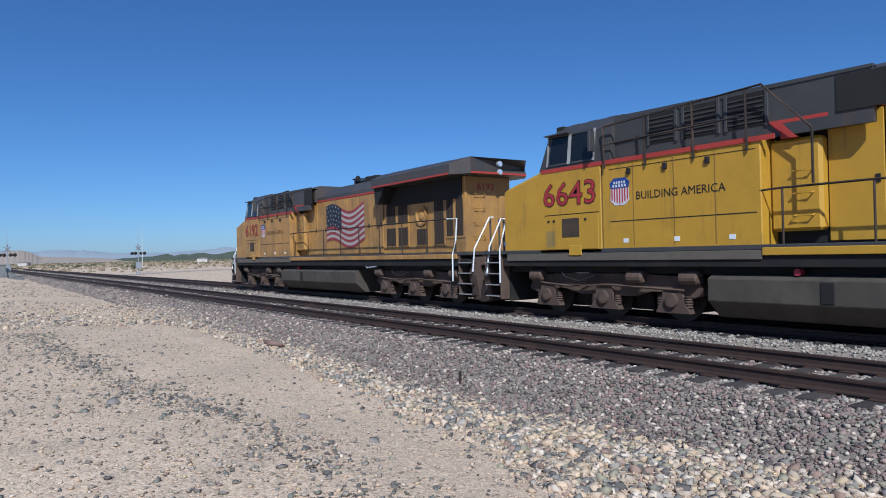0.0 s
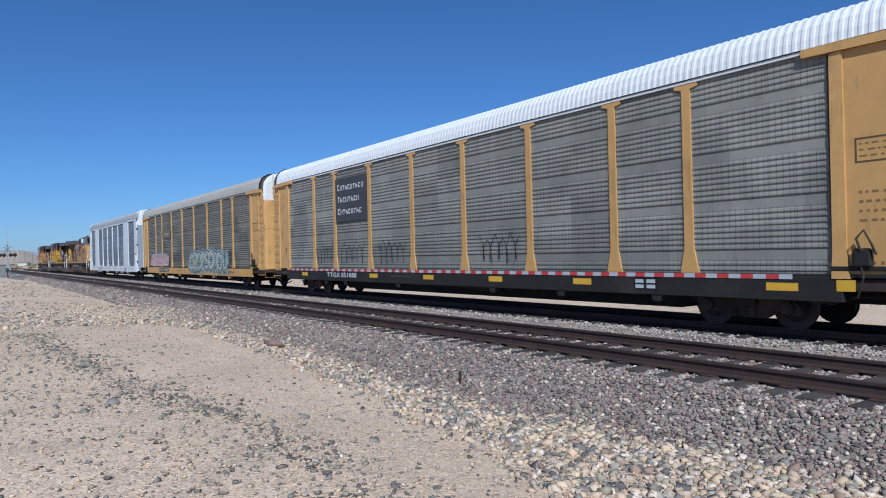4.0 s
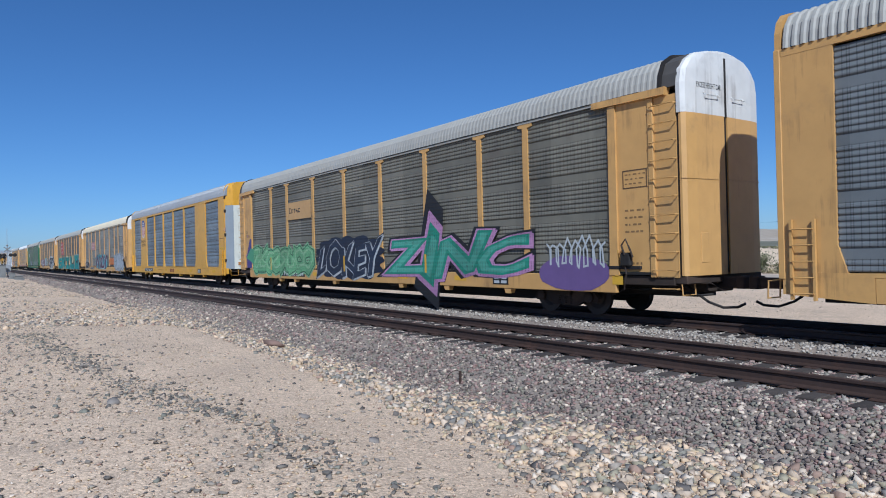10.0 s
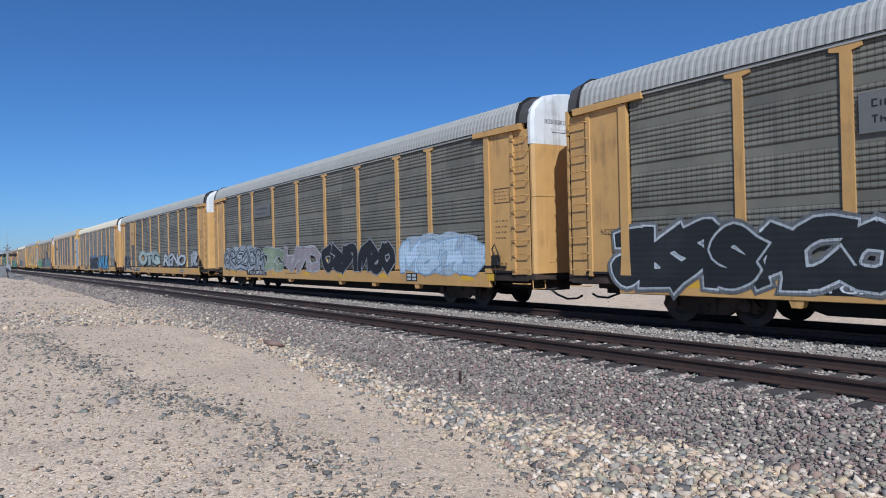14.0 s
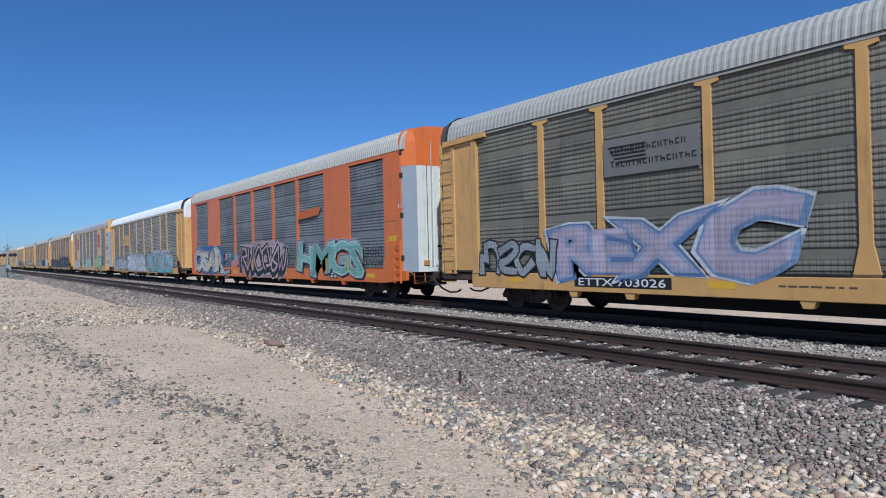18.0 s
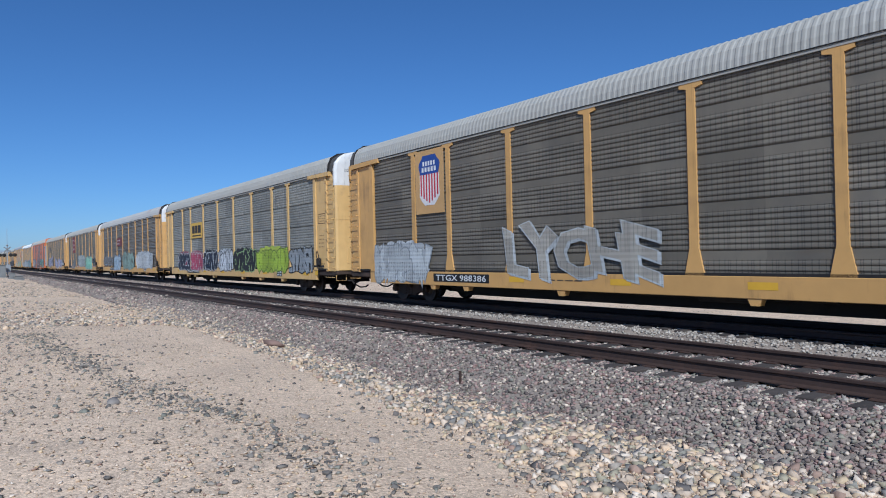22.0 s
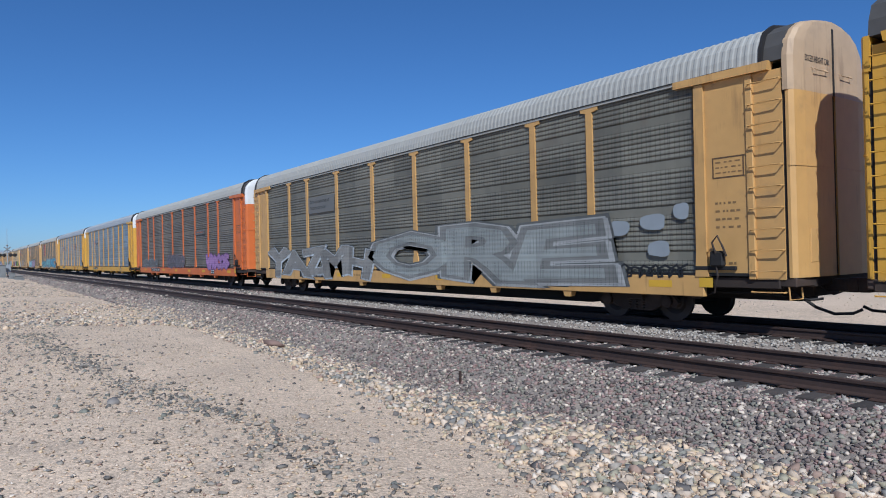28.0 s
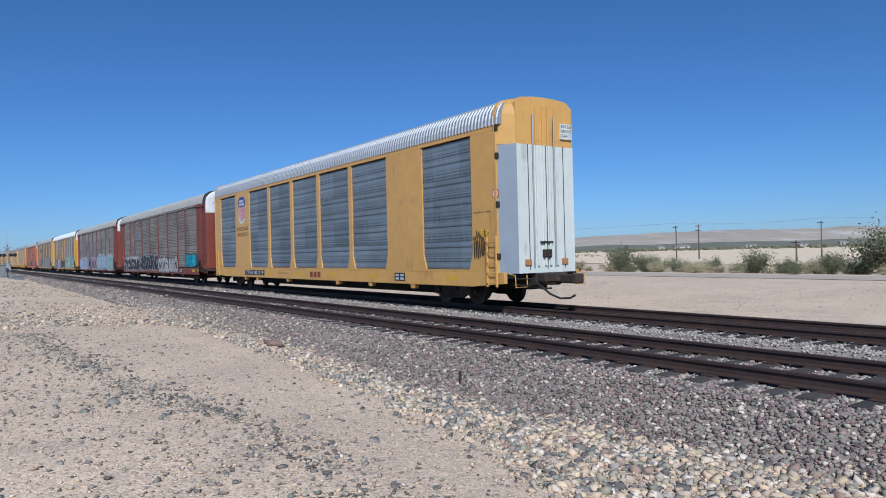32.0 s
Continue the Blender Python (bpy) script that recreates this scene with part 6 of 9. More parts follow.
BLOCKS = {
    "S": ((0, 0), (1, 0), (1, 0.62), (0.38, 0.62), (0.38, 0.74), (1, 0.74), (1, 1), (0, 1), (0, 0.42), (0.62, 0.42), (0.62, 0.28), (0, 0.28)),
    "K": ((0, 0), (0.34, 0), (0.34, 0.36), (0.62, 0), (1, 0), (0.66, 0.5), (1, 1), (0.66, 1), (0.34, 0.62), (0.34, 1), (0, 1)),
    "I": ((0, 0), (1, 0), (1, 0.3), (0.68, 0.3), (0.68, 0.7), (0.9, 0.7), (0.9, 1), (0, 1), (0, 0.7), (0.34, 0.7), (0.34, 0.3), (0, 0.3)),
    "L": ((0, 0), (1, 0), (1, 0.36), (0.38, 0.36), (0.34, 1), (0, 1)),
    "O": ((0, 0), (1, 0), (1, 1), (0, 1)),
}


def block_letter(wagon, letter, x0, x1, z0, z1):
    def place(grow, dx, dz):
        return [(x0 + (x1 - x0) * (0.5 + (u - 0.5) * grow) + dx, z0 + (z1 - z0) * (0.5 + (v - 0.5) * grow) + dz) for u, v in BLOCKS[letter]]
    shape("graffiti_outline", place(1.04, 0.26, -0.03), INK, wagon, -1.507, "black drop shadow").data.materials[0] = sprayed(INK)
    shape("graffiti", place(1.0, 0, 0), (0.03, 0.27, 0.245), wagon, -1.5105, "turquoise block letter").data.materials[0] = sprayed((0.03, 0.27, 0.245))
    shape("graffiti_edge", place(1.03, 0, 0), (0.30, 0.50, 0.48), wagon, -1.509, "pale edge of the block letter")
    if letter == "O":
        cx, cz = (x0 + x1) / 2, (z0 + z1) / 2
        shape("graffiti_eye", [(cx - 1.1, cz + 0.35), (cx - 0.7, cz + 0.16), (cx + 0.6, cz + 0.18), (cx + 1.1, cz + 0.5), (cx + 0.8, cz - 0.02), (cx + 1.0, cz - 0.35), (cx + 0.5, cz - 0.22), (cx - 0.7, cz - 0.2), (cx - 1.05, cz - 0.38), (cx - 0.8, cz)], INK, wagon, -1.513, "black counter of the letter")


def paint_jobs():
    RW = (0.55, 0.05, 0.05)
    # 2
    sign(car(2), 6.0, 8.5, 3.25, 3.85, (0.16, 0.155, 0.14), (0.8,), (0.72, 0.50, 0.02))
    wild(car(2), 21, 2.2, 8.0, 1.10, 2.05, 5, (0.62, 0.60, 0.58), (0.30, 0.05, 0.06), (0.55, 0.62, 0.60), 0.16, RW)
    tag(car(2), 22, 9.0, 11.2, 1.2, 2.3, INK, 6)
    wild(car(2), 23, 13.7, 21.6, 0.66, 2.25, 6, (0.36, 0.40, 0.32), INK, None, 0.17, PALE, outer=(0.36, 0.50, 0.50))
    letters("graffiti_tag", "2014", 22.0, 22.8, 0.72, 0.92, INK, car(2), -1.507, 0.0, "scrawled black numerals")
    for w_, z_ in (("SHEK", 1.75), ("ENDE", 1.35)):
        letters("graffiti_tag", w_, 19.3 + 2.4, 22.55, z_, z_ + 0.32, INK, car(2), -1.507, 0.0, "scrawled black tag")
    # 3
    sign(car(3), 5.95, 8.62, 3.0, 4.75, (0.055, 0.055, 0.06), (0.84, 0.70, 0.78))
    bars("reflectors", [(1.0 + 0.52 * j, 1.26 + 0.52 * j, 1.0, 1.09) for j in range(0, 46)], (0.55, 0.05, 0.05), car(3), -1.512)
    bars("reflectors", [(1.26 + 0.52 * j, 1.52 + 0.52 * j, 1.0, 1.09) for j in range(0, 46)], PALE, car(3), -1.512)
    for s_, a, b in ((31, 4.0, 5.6), (32, 6.2, 8.4), (33, 9.4, 11.4), (34, 15.5, 17.3)):
        tag(car(3), s_, a, b, 1.2, 2.2, INK, 5)
    tag(car(3), 35, 0.5, 1.0, 1.7, 2.1, INK, 3)
    # 4
    for s_, a, b, c in ((41, 1.4, 4.0, INK), (42, 7.2, 12.0, CHROME), (43, 15.0, 20.4, PALE), (44, 21.0, 25.3, CHROME)):
        tag(car(4), s_, a, b, 1.1, 2.0, c, 9, 0.07)
    wild(car(4), 45, 7.4, 12.0, 1.05, 1.95, 5, CHROME, INK, None, 0.1)
    sign(car(4), 4.3, 5.6, 3.0, 3.6, (0.66, 0.68, 0.66), (0.7,), (0.03, 0.25, 0.10))
    # 5
    wild(car(5), 51, 1.3, 3.6, 1.1, 2.2, 3, CHROME, INK, None, 0.10)
    bars("graffiti_ground", [(7.6, 9.1, 0.95, 2.35)], (0.22, 0.04, 0.07), car(5), -1.5062, "dark red sprayed ground")
    piece(car(5), 52, "UNC", 3.7, 8.2, 0.95, 2.2, PALE, NAVY, None, (0.26, 0.07, 0.12))
    piece(car(5), 53, "OBRC", 9.3, 14.6, 1.0, 2.35, PALE, INK, None, (0.22, 0.50, 0.54), None, 0.03, 0.035)
    shape("graffiti_cloud", blob(random.Random(54), 17.8, 24.4, 0.45, 2.75, 9), PALE, car(5), -1.5065, "white sprayed cloud").data.materials[0] = sprayed(PALE)
    piece(car(5), 56, "SEPT", 18.1, 24.1, 0.62, 2.55, (0.015, 0.017, 0.025), PALE, None, None, None, 0.025, 0.02, 0.30)
    letters("graffiti_tag", "TCF*", 24.5, 25.5, 1.75, 2.15, PALE, car(5), -1.507, 0.0, "white scrawled tag")
    tag(car(5), 55, 24.4, 25.5, 1.2, 2.0, PALE, 5, 0.05)
    # 6
    sign(car(6), 5.95, 8.62, 2.7, 4.65, (0.42, 0.06, 0.06), (0.82, 0.68, 0.74))
    for a, b, z0, z1, t_ in ((2.0, 6.0, 0.68, 2.25, "S"), (6.3, 10.6, 0.68, 2.35, "K"), (11.2, 15.6, 0.68, 2.30, "I"), (16.2, 20.3, 0.68, 2.45, "L"), (20.9, 25.3, 0.68, 2.60, "O")):
        block_letter(car(6), t_, a, b, z0, z1)
    for pts in ([(11.3, 2.2), (11.6, 2.55), (12.6, 2.5), (12.9, 2.75), (13.4, 2.55), (14.3, 2.5), (14.3, 2.2)], [(15.3, 1.3), (15.5, 2.1), (16.0, 2.55), (16.4, 2.4), (16.3, 1.3)],
                [(18.1, 1.5), (18.0, 2.1), (18.5, 2.2), (18.6, 2.6), (19.4, 2.5), (19.9, 2.55), (20.3, 2.2), (19.2, 1.5)], [(10.3, 1.2), (10.2, 2.0), (10.7, 2.1), (10.9, 1.5), (11.2, 1.2)],
                [(1.2, 0.8), (1.5, 1.5), (2.0, 1.5), (2.3, 0.8)], [(25.5, 1.0), (25.5, 1.9), (26.1, 2.0), (26.3, 1.2)]):
        shape("graffiti_cloud", pts, (0.50, 0.47, 0.26), car(6), -1.5063, "pale yellow sprayed patch").data.materials[0] = sprayed((0.50, 0.47, 0.26))
    bars("graffiti_edge", [(24.9, 25.08, 0.85, 2.5), (21.2, 25.0, 2.52, 2.58)], (0.62, 0.36, 0.36), car(6), -1.5125, "pink sprayed edge")
    tag(car(6), 67, 14.9, 17.4, 2.9, 3.2, INK, 6)
    # 7
    sign(car(7), 6.0, 8.6, 2.95, 3.85, (0.50, 0.28, 0.27), (0.82, 0.6))
    wild(car(7), 71, 1.2, 4.0, 0.75, 1.7, 4, INK, PALE, None, 0.09)
    piece(car(7), 72, "WISDY", 8.9, 16.4, 0.72, 2.3, (0.085, 0.02, 0.06), PALE, INK, (0.12, 0.36, 0.40), None, 0.03, 0.012, 0.25)
    wild(car(7), 73, 18.0, 20.6, 1.2, 1.9, 2, (0.55, 0.16, 0.03), (0.60, 0.28, 0.08), (0.45, 0.18, 0.06), 0.16)
    wild(car(7), 74, 20.6, 25.9, 0.62, 2.3, 2, (0.42, 0.46, 0.50), INK, (0.40, 0.44, 0.48), 0.40, None, outer=PALE)
    tag(car(7), 75, 26.4, 27.3, 1.4, 2.2, INK, 4)
    # 8, 32: shield cars
    for n in (8, 32):
        shield(car(n), 5.02, 4.25, 1.15, 1.45, -1.498)
        letters("lettering", "BUILDING", 4.15, 5.95, 3.12, 3.34, INK, car(n), -1.500, 0.0, "black painted lettering")
        letters("lettering", "AMERICA", 4.2, 5.85, 2.80, 3.02, INK, car(n), -1.500, 0.0, "black painted lettering")
        bars("emblem_bar", [(13.9, 14.2, 0.72, 0.96), (14.3, 14.6, 0.72, 0.96), (14.7, 15.0, 0.72, 0.96)], (0.25, 0.06, 0.02), car(n), -1.506)
    tag(car(32), 321, 25.85, 26.6, 1.35, 2.3, INK, 8)
    # 9
    sign(car(9), 5.95, 8.6, 3.35, 4.15, (0.56, 0.35, 0.14), (0.5,), (0.03, 0.03, 0.03))
    wild(car(9), 91, 1.3, 8.6, 0.70, 2.2, 5, (0.20, 0.44, 0.20), (0.04, 0.12, 0.06), None, 0.24, (0.34, 0.55, 0.30), outer=(0.28, 0.50, 0.26))
    piece(car(9), 92, "LOKEY", 9.3, 14.7, 0.66, 2.3, (0.02, 0.03, 0.06), PALE, NAVY, NAVY, None, 0.03, 0.016, 0.1)
    piece(car(9), 93, "ZINC", 15.3, 22.8, 0.62, 2.4, (0.05, 0.26, 0.17), (0.46, 0.24, 0.42), INK, None, (0.12, 0.36, 0.26), 0.05, 0.03, 0.35)
    tag(car(9), 94, 23.5, 25.5, 1.1, 2.0, PALE, 8, 0.05)
    shape("graffiti_cloud", blob(random.Random(95), 23.2, 25.6, 0.62, 1.5, 4), (0.16, 0.10, 0.26), car(9), -1.506, "purple sprayed cloud")
    for x in (3.75, 11.75, 17.7, 25.85):
        bars("reflector", [(x - 0.055, x + 0.055, 1.0, 1.62)], (0.72, 0.42, 0.02), car(9), -1.5195, "upright yellow reflective strip")
    # 10
    bars("emblem_bar", [(4.3, 4.75, 3.55, 3.95), (4.85, 5.25, 3.55, 3.95), (5.35, 5.8, 3.55, 3.95)], INK, car(10), -1.498)
    bars("emblem_bar", [(4.1, 4.16, 3.4, 4.1), (5.92, 5.98, 3.4, 4.1)], INK, car(10), -1.498)
    tag(car(10), 101, 6.4, 8.7, 1.2, 2.0, (0.35, 0.38, 0.42), 6, 0.05)
    tag(car(10), 102, 24.6, 25.5, 1.3, 2.0, PALE, 6, 0.03)
    # 11
    sign(car(11), 6.2, 8.4, 3.2, 3.8, (0.26, 0.26, 0.255), (0.8,), (0.02, 0.02, 0.025))
    wild(car(11), 111, 9.4, 15.2, 0.68, 2.25, 5, (0.016, 0.017, 0.022), PALE, (0.05, 0.20, 0.50), 0.22)
    piece(car(11), 112, "AMUK", 15.6, 21.9, 0.66, 2.3, (0.13, 0.36, 0.58), NAVY, None, None, None, 0.045, 0.03, 0.15)
    bars("emblem_bar", [(17.2, 17.5, 0.7, 0.96), (17.6, 17.9, 0.7, 0.96), (18.0, 18.3, 0.7, 0.96)], (0.45, 0.10, 0.02), car(11), -1.518)
    for s_, z in ((113, 4.2), (114, 3.3), (115, 2.6), (116, 1.9)):
        tag(car(11), s_, 0.15, 0.85, z - 0.3, z + 0.3, INK, 2, 0.035)
    # 12
    piece(car(12), 121, "SICK", 0.8, 4.0, 0.62, 2.15, (0.018, 0.025, 0.04), PALE, (0.018, 0.025, 0.04), None, None, 0.06, 0.016, 0.0)
    sign(car(12), 3.98, 5.6, 3.0, 5.0, (0.56, 0.35, 0.13), (0.0, 0.62, 0.0), (0.03, 0.03, 0.03))
    piece(car(12), 122, "OTG", 7.6, 14.8, 1.08, 2.5, (0.46, 0.53, 0.47), INK, (0.42, 0.48, 0.44), None, None, 0.075, 0.014, 0.0)
    piece(car(12), 123, "RENO", 16.4, 22.6, 1.10, 2.1, PALE, NAVY, None, None, None, 0.03, 0.02, 0.0)
    wild(car(12), 124, 24.0, 25.4, 1.1, 2.2, 2, PALE, NAVY, None, 0.17)
    # 13
    sign(car(13), 6.2, 8.5, 3.7, 4.3, (0.17, 0.165, 0.15), (0.75, 0.6), (0.02, 0.02, 0.02))
    for s_, a, b, f_, e_, c_ in ((131, 0.9, 7.4, (0.40, 0.43, 0.45), INK, (0.42, 0.44, 0.44)), (132, 7.5, 9.9, (0.30, 0.35, 0.22), PALE, None), (133, 10.4, 14.2, (0.35, 0.30, 0.30), PALE, None), (134, 14.6, 17.4, INK, CHROME, None), (135, 17.8, 20.4, INK, CHROME, None), (136, 20.9, 25.4, (0.52, 0.62, 0.72), (0.30, 0.42, 0.55), (0.45, 0.52, 0.58))):
        wild(car(13), s_, a, b, 0.9, 2.2, max(2, int(0.7 * (b - a))), f_, e_, c_, 0.2, INK if s_ == 131 else None)
    # 14
    sign(car(14), 6.0, 8.6, 3.5, 4.2, (0.17, 0.165, 0.15), (0.75, 0.6), (0.02, 0.02, 0.02))
    wild(car(14), 141, 0.6, 12.6, 0.64, 2.2, 9, (0.016, 0.018, 0.018), PALE, None, 0.20, outer=(0.16, 0.16, 0.16))
    wild(car(14), 142, 12.9, 24.6, 0.60, 2.6, 6, (0.016, 0.016, 0.018), PALE, None, 0.28, outer=(0.20, 0.20, 0.20))
    tag(car(14), 143, 14.0, 24.0, 2.2, 2.8, (0.55, 0.30, 0.38), 14, 0.06)
    # 15
    sign(car(15), 4.2, 5.7, 3.2, 4.6, (0.45, 0.06, 0.06), (0.5, 0.7), PALE)
    sign(car(15), 21.0, 22.5, 3.2, 4.6, (0.45, 0.06, 0.06), (0.5, 0.7), PALE)
    wild(car(15), 151, 2.0, 6.5, 0.7, 1.9, 4, PALE, CHROME, (0.40, 0.40, 0.36), 0.16)
    wild(car(15), 152, 12.0, 16.0, 0.7, 2.0, 4, (0.40, 0.56, 0.46), CHROME, (0.36, 0.40, 0.36), 0.18)
    wild(car(15), 153, 19.0, 23.5, 0.7, 2.2, 4, (0.40, 0.50, 0.30), INK, (0.40, 0.45, 0.30), 0.2)
    # 16
    sign(car(16), 5.95, 8.6, 3.0, 3.95, (0.56, 0.35, 0.13), (0.5,), (0.03, 0.03, 0.03))
    wild(car(16), 161, 1.1, 7.8, 0.70, 1.9, 6, (0.42, 0.44, 0.46), INK, (0.25, 0.27, 0.28), 0.17)
    wild(car(16), 162, 8.0, 15.2, 0.62, 2.2, 6, (0.55, 0.60, 0.62), INK, (0.36, 0.42, 0.44), 0.24, PALE)
    wild(car(16), 163, 16.2, 24.6, 0.60, 2.3, 6, (0.20, 0.48, 0.48), NAVY, (0.45, 0.40, 0.46), 0.25, (0.50, 0.30, 0.34))
    # 17
    piece(car(17), 171, "OSAR", 0.7, 7.0, 0.62, 2.35, (0.52, 0.49, 0.43), INK, PALE, (0.05, 0.12, 0.30), None, 0.06, 0.02, 0.0)
    for x_, z_, r_ in ((7.5, 1.72, 0.22), (9.4, 1.5, 0.28), (8.6, 1.30, 0.26)):
        shape("graffiti_cloud", blob(random.Random(int(x_ * 10)), x_ - r_, x_ + r_, z_ - r_, z_ + r_, 2), (0.50, 0.22, 0.28), car(17), -1.5062, "pink sprayed flower")
    for s_, x_ in ((176, 7.9), (177, 8.9)):
        tag(car(17), s_, x_, x_ + 0.5, 1.35, 1.95, (0.20, 0.42, 0.44), 3, 0.07)
    wild(car(17), 173, 10.0, 16.6, 0.60, 2.4, 4, (0.018, 0.020, 0.026), PALE, (0.40, 0.26, 0.28), 0.27, (0.50, 0.34, 0.36))
    piece(car(17), 174, "HMGS", 17.9, 24.2, 0.60, 2.4, (0.38, 0.50, 0.48), INK, (0.45, 0.36, 0.44), None, (0.22, 0.42, 0.36), 0.06, 0.016, 0.2)
    for w_, z_ in (("DONT", 1.62), ("KNOW", 1.25)):
        letters("graffiti_tag", w_, 24.4, 25.7, z_, z_ + 0.28, INK, car(17), -1.507, 0.0, "black scrawled tag")
    shape("emblem_bar", [(18.0, 3.30), (20.2, 3.42), (20.5, 3.78), (18.2, 3.66)], (0.50, 0.12, 0.02), car(17), -1.503, "orange slanted emblem")
    shape("emblem_bar", [(18.0, 3.18), (19.9, 3.30), (19.95, 3.36), (18.02, 3.25)], INK, car(17), -1.503, "black slanted line")
    for x in (4.2, 6.0, 9.0, 11.93, 17.88, 20.9, 22.9):
        bars("reflector", [(x - 0.055, x + 0.055, 1.0, 1.55)], (0.72, 0.42, 0.02), car(17), -1.5195, "upright yellow reflective strip")
    # 18
    sign(car(18), 5.95, 8.6, 3.35, 4.2, (0.18, 0.175, 0.16), (0.8, 0.9), (0.02, 0.02, 0.02))
    bars("emblem_bar", [(6.1 + 0.06 * j, 7.2, 4.0 - 0.09 * j, 4.04 - 0.09 * j) for j in range(5)], INK, car(18), -1.508)
    wild(car(18), 181, 1.2, 4.2, 0.9, 2.0, 3, CHROME, INK, None, 0.10)
    piece(car(18), 182, "REX", 4.2, 8.5, 0.80, 2.45, (0.30, 0.34, 0.48), (0.12, 0.19, 0.36), (0.60, 0.61, 0.61), None, (0.46, 0.40, 0.48), 0.07, 0.022, 0.05)
    piece(car(18), 184, "C", 8.5, 10.6, 0.75, 2.75, (0.42, 0.38, 0.48), (0.20, 0.28, 0.44), (0.60, 0.61, 0.61), None, (0.46, 0.40, 0.48), 0.07, 0.025, 0.12)
    piece(car(18), 183, "RIXE", 14.2, 22.6, 0.64, 2.3, (0.36, 0.34, 0.48), PALE, (0.22, 0.24, 0.42), None, None, 0.05, 0.02, 0.3)
    wild(car(18), 184, 23.0, 25.4, 1.1, 1.7, 3, PALE, INK, None, 0.08)
    # 19
    sign(car(19), 5.95, 8.62, 2.85, 4.95, WINE, (0.86, 0.62, 0.70))
    bars("reflectors", [(1.0 + 0.52 * j, 1.26 + 0.52 * j, 1.0, 1.09) for j in range(0, 47)], (0.55, 0.05, 0.05), car(19), -1.505)
    bars("reflectors", [(1.26 + 0.52 * j, 1.52 + 0.52 * j, 1.0, 1.09) for j in range(0, 47)], PALE, car(19), -1.505)
    piece(car(19), 191, "UL", 1.6, 4.3, 0.64, 2.05, INK, PALE, None, None, None, 0.06, 0.02, 0.0)
    tag(car(19), 192, 4.3, 5.6, 1.7, 2.3, (0.20, 0.05, 0.14), 5)
    piece(car(19), 193, "GEEZ", 5.9, 8.9, 0.98, 1.95, (0.24, 0.25, 0.25), INK, None, None, None, 0.05, 0.03, 0.0)
    piece(car(19), 194, "SK", 11.6, 17.4, 0.95, 2.4, (0.40, 0.44, 0.42), CHROME, None, (0.34, 0.38, 0.33), None, 0.07, 0.016, 0.0)
    wild(car(19), 195, 17.8, 22.8, 0.66, 2.2, 5, (0.30, 0.58, 0.42), (0.50, 0.60, 0.55), (0.25, 0.36, 0.30), 0.26)
    wild(car(19), 196, 23.2, 25.5, 1.3, 2.1, 3, INK, CHROME, None, 0.08)
    # 20
    sign(car(20), 8.95, 11.6, 3.05, 3.85, (0.16, 0.03, 0.035), (0.6, 0.45))
    edges = (1.02,) + OLD_POSTS + (25.62,)
    for z in (2.06, 2.72, 3.38, 4.05, 4.7)[::1]:
        for a, b in zip(edges, edges[1:]):
            bars("panel_strap", [(a + 0.08, b - 0.08, z - 0.025, z + 0.025)], (0.27, 0.265, 0.25), car(20), -1.482, "pale horizontal panel strap")
    wild(car(20), 201, 1.2, 6.6, 1.15, 2.1, 7, (0.15, 0.135, 0.12), (0.40, 0.48, 0.56), None, 0.09)
    wild(car(20), 202, 7.4, 10.8, 0.66, 2.3, 4, (0.45, 0.58, 0.70), (0.16, 0.28, 0.45), None, 0.30, PALE)
    wild(car(20), 203, 12.0, 16.8, 0.70, 2.5, 3, (0.28, 0.38, 0.32), (0.20, 0.26, 0.23), None, 0.38)
    wild(car(20), 204, 18.2, 24.4, 0.9, 2.3, 4, PALE, (0.55, 0.57, 0.58), (0.45, 0.48, 0.50), 0.34)
    # 21
    bars("sign_panel", [(5.92, 8.62, 3.0, 4.0)], (0.66, 0.42, 0.06), car(21), -1.5, "yellow painted sign panel")
    bars("emblem_bar", [(6.3, 6.9, 3.32, 3.82), (7.0, 7.55, 3.32, 3.82), (7.65, 8.3, 3.32, 3.82), (6.3, 8.3, 3.12, 3.2)], INK, car(21), -1.504)
    for s_, a, b, f_, e_, c_ in ((211, 2.7, 5.6, NAVY, PALE, (0.25, 0.05, 0.08)), (212, 5.9, 8.6, (0.42, 0.06, 0.12), PALE, (0.42, 0.16, 0.20)), (213, 8.9, 11.7, NAVY, PALE, INK), (214, 12.0, 14.6, (0.58, 0.60, 0.62), INK, (0.50, 0.52, 0.54)), (215, 14.8, 18.2, INK, (0.36, 0.50, 0.20), INK), (216, 18.6, 22.6, (0.36, 0.48, 0.03), (0.12, 0.18, 0.02), (0.42, 0.50, 0.05)), (217, 22.9, 25.4, CHROME, INK, None)):
        wild(car(21), s_, a, b, 0.85, 2.1, 4, f_, e_, c_, 0.17)
    # 22, 23: shield panels
    for n in (22, 23):
        bars("sign_panel", [(3.95, 5.62, 2.95, 5.05)], (0.56, 0.345, 0.13), car(n), -1.5, "tan sign panel")
        shield(car(n), 4.78, 4.05, 1.25, 1.65, -1.503)
    wild(car(22), 221, 1.2, 4.6, 0.62, 2.0, 4, PALE, CHROME, (0.52, 0.54, 0.55), 0.2)
    piece(car(22), 222, "LYCHE", 8.6, 13.8, 0.85, 2.3, (0.40, 0.37, 0.31), PALE, None, None, None, 0.03, 0.016, 0.1)
    wild(car(23), 231, 1.2, 4.6, 0.66, 2.0, 4, (0.30, 0.52, 0.56), (0.50, 0.34, 0.50), (0.36, 0.50, 0.44), 0.2)
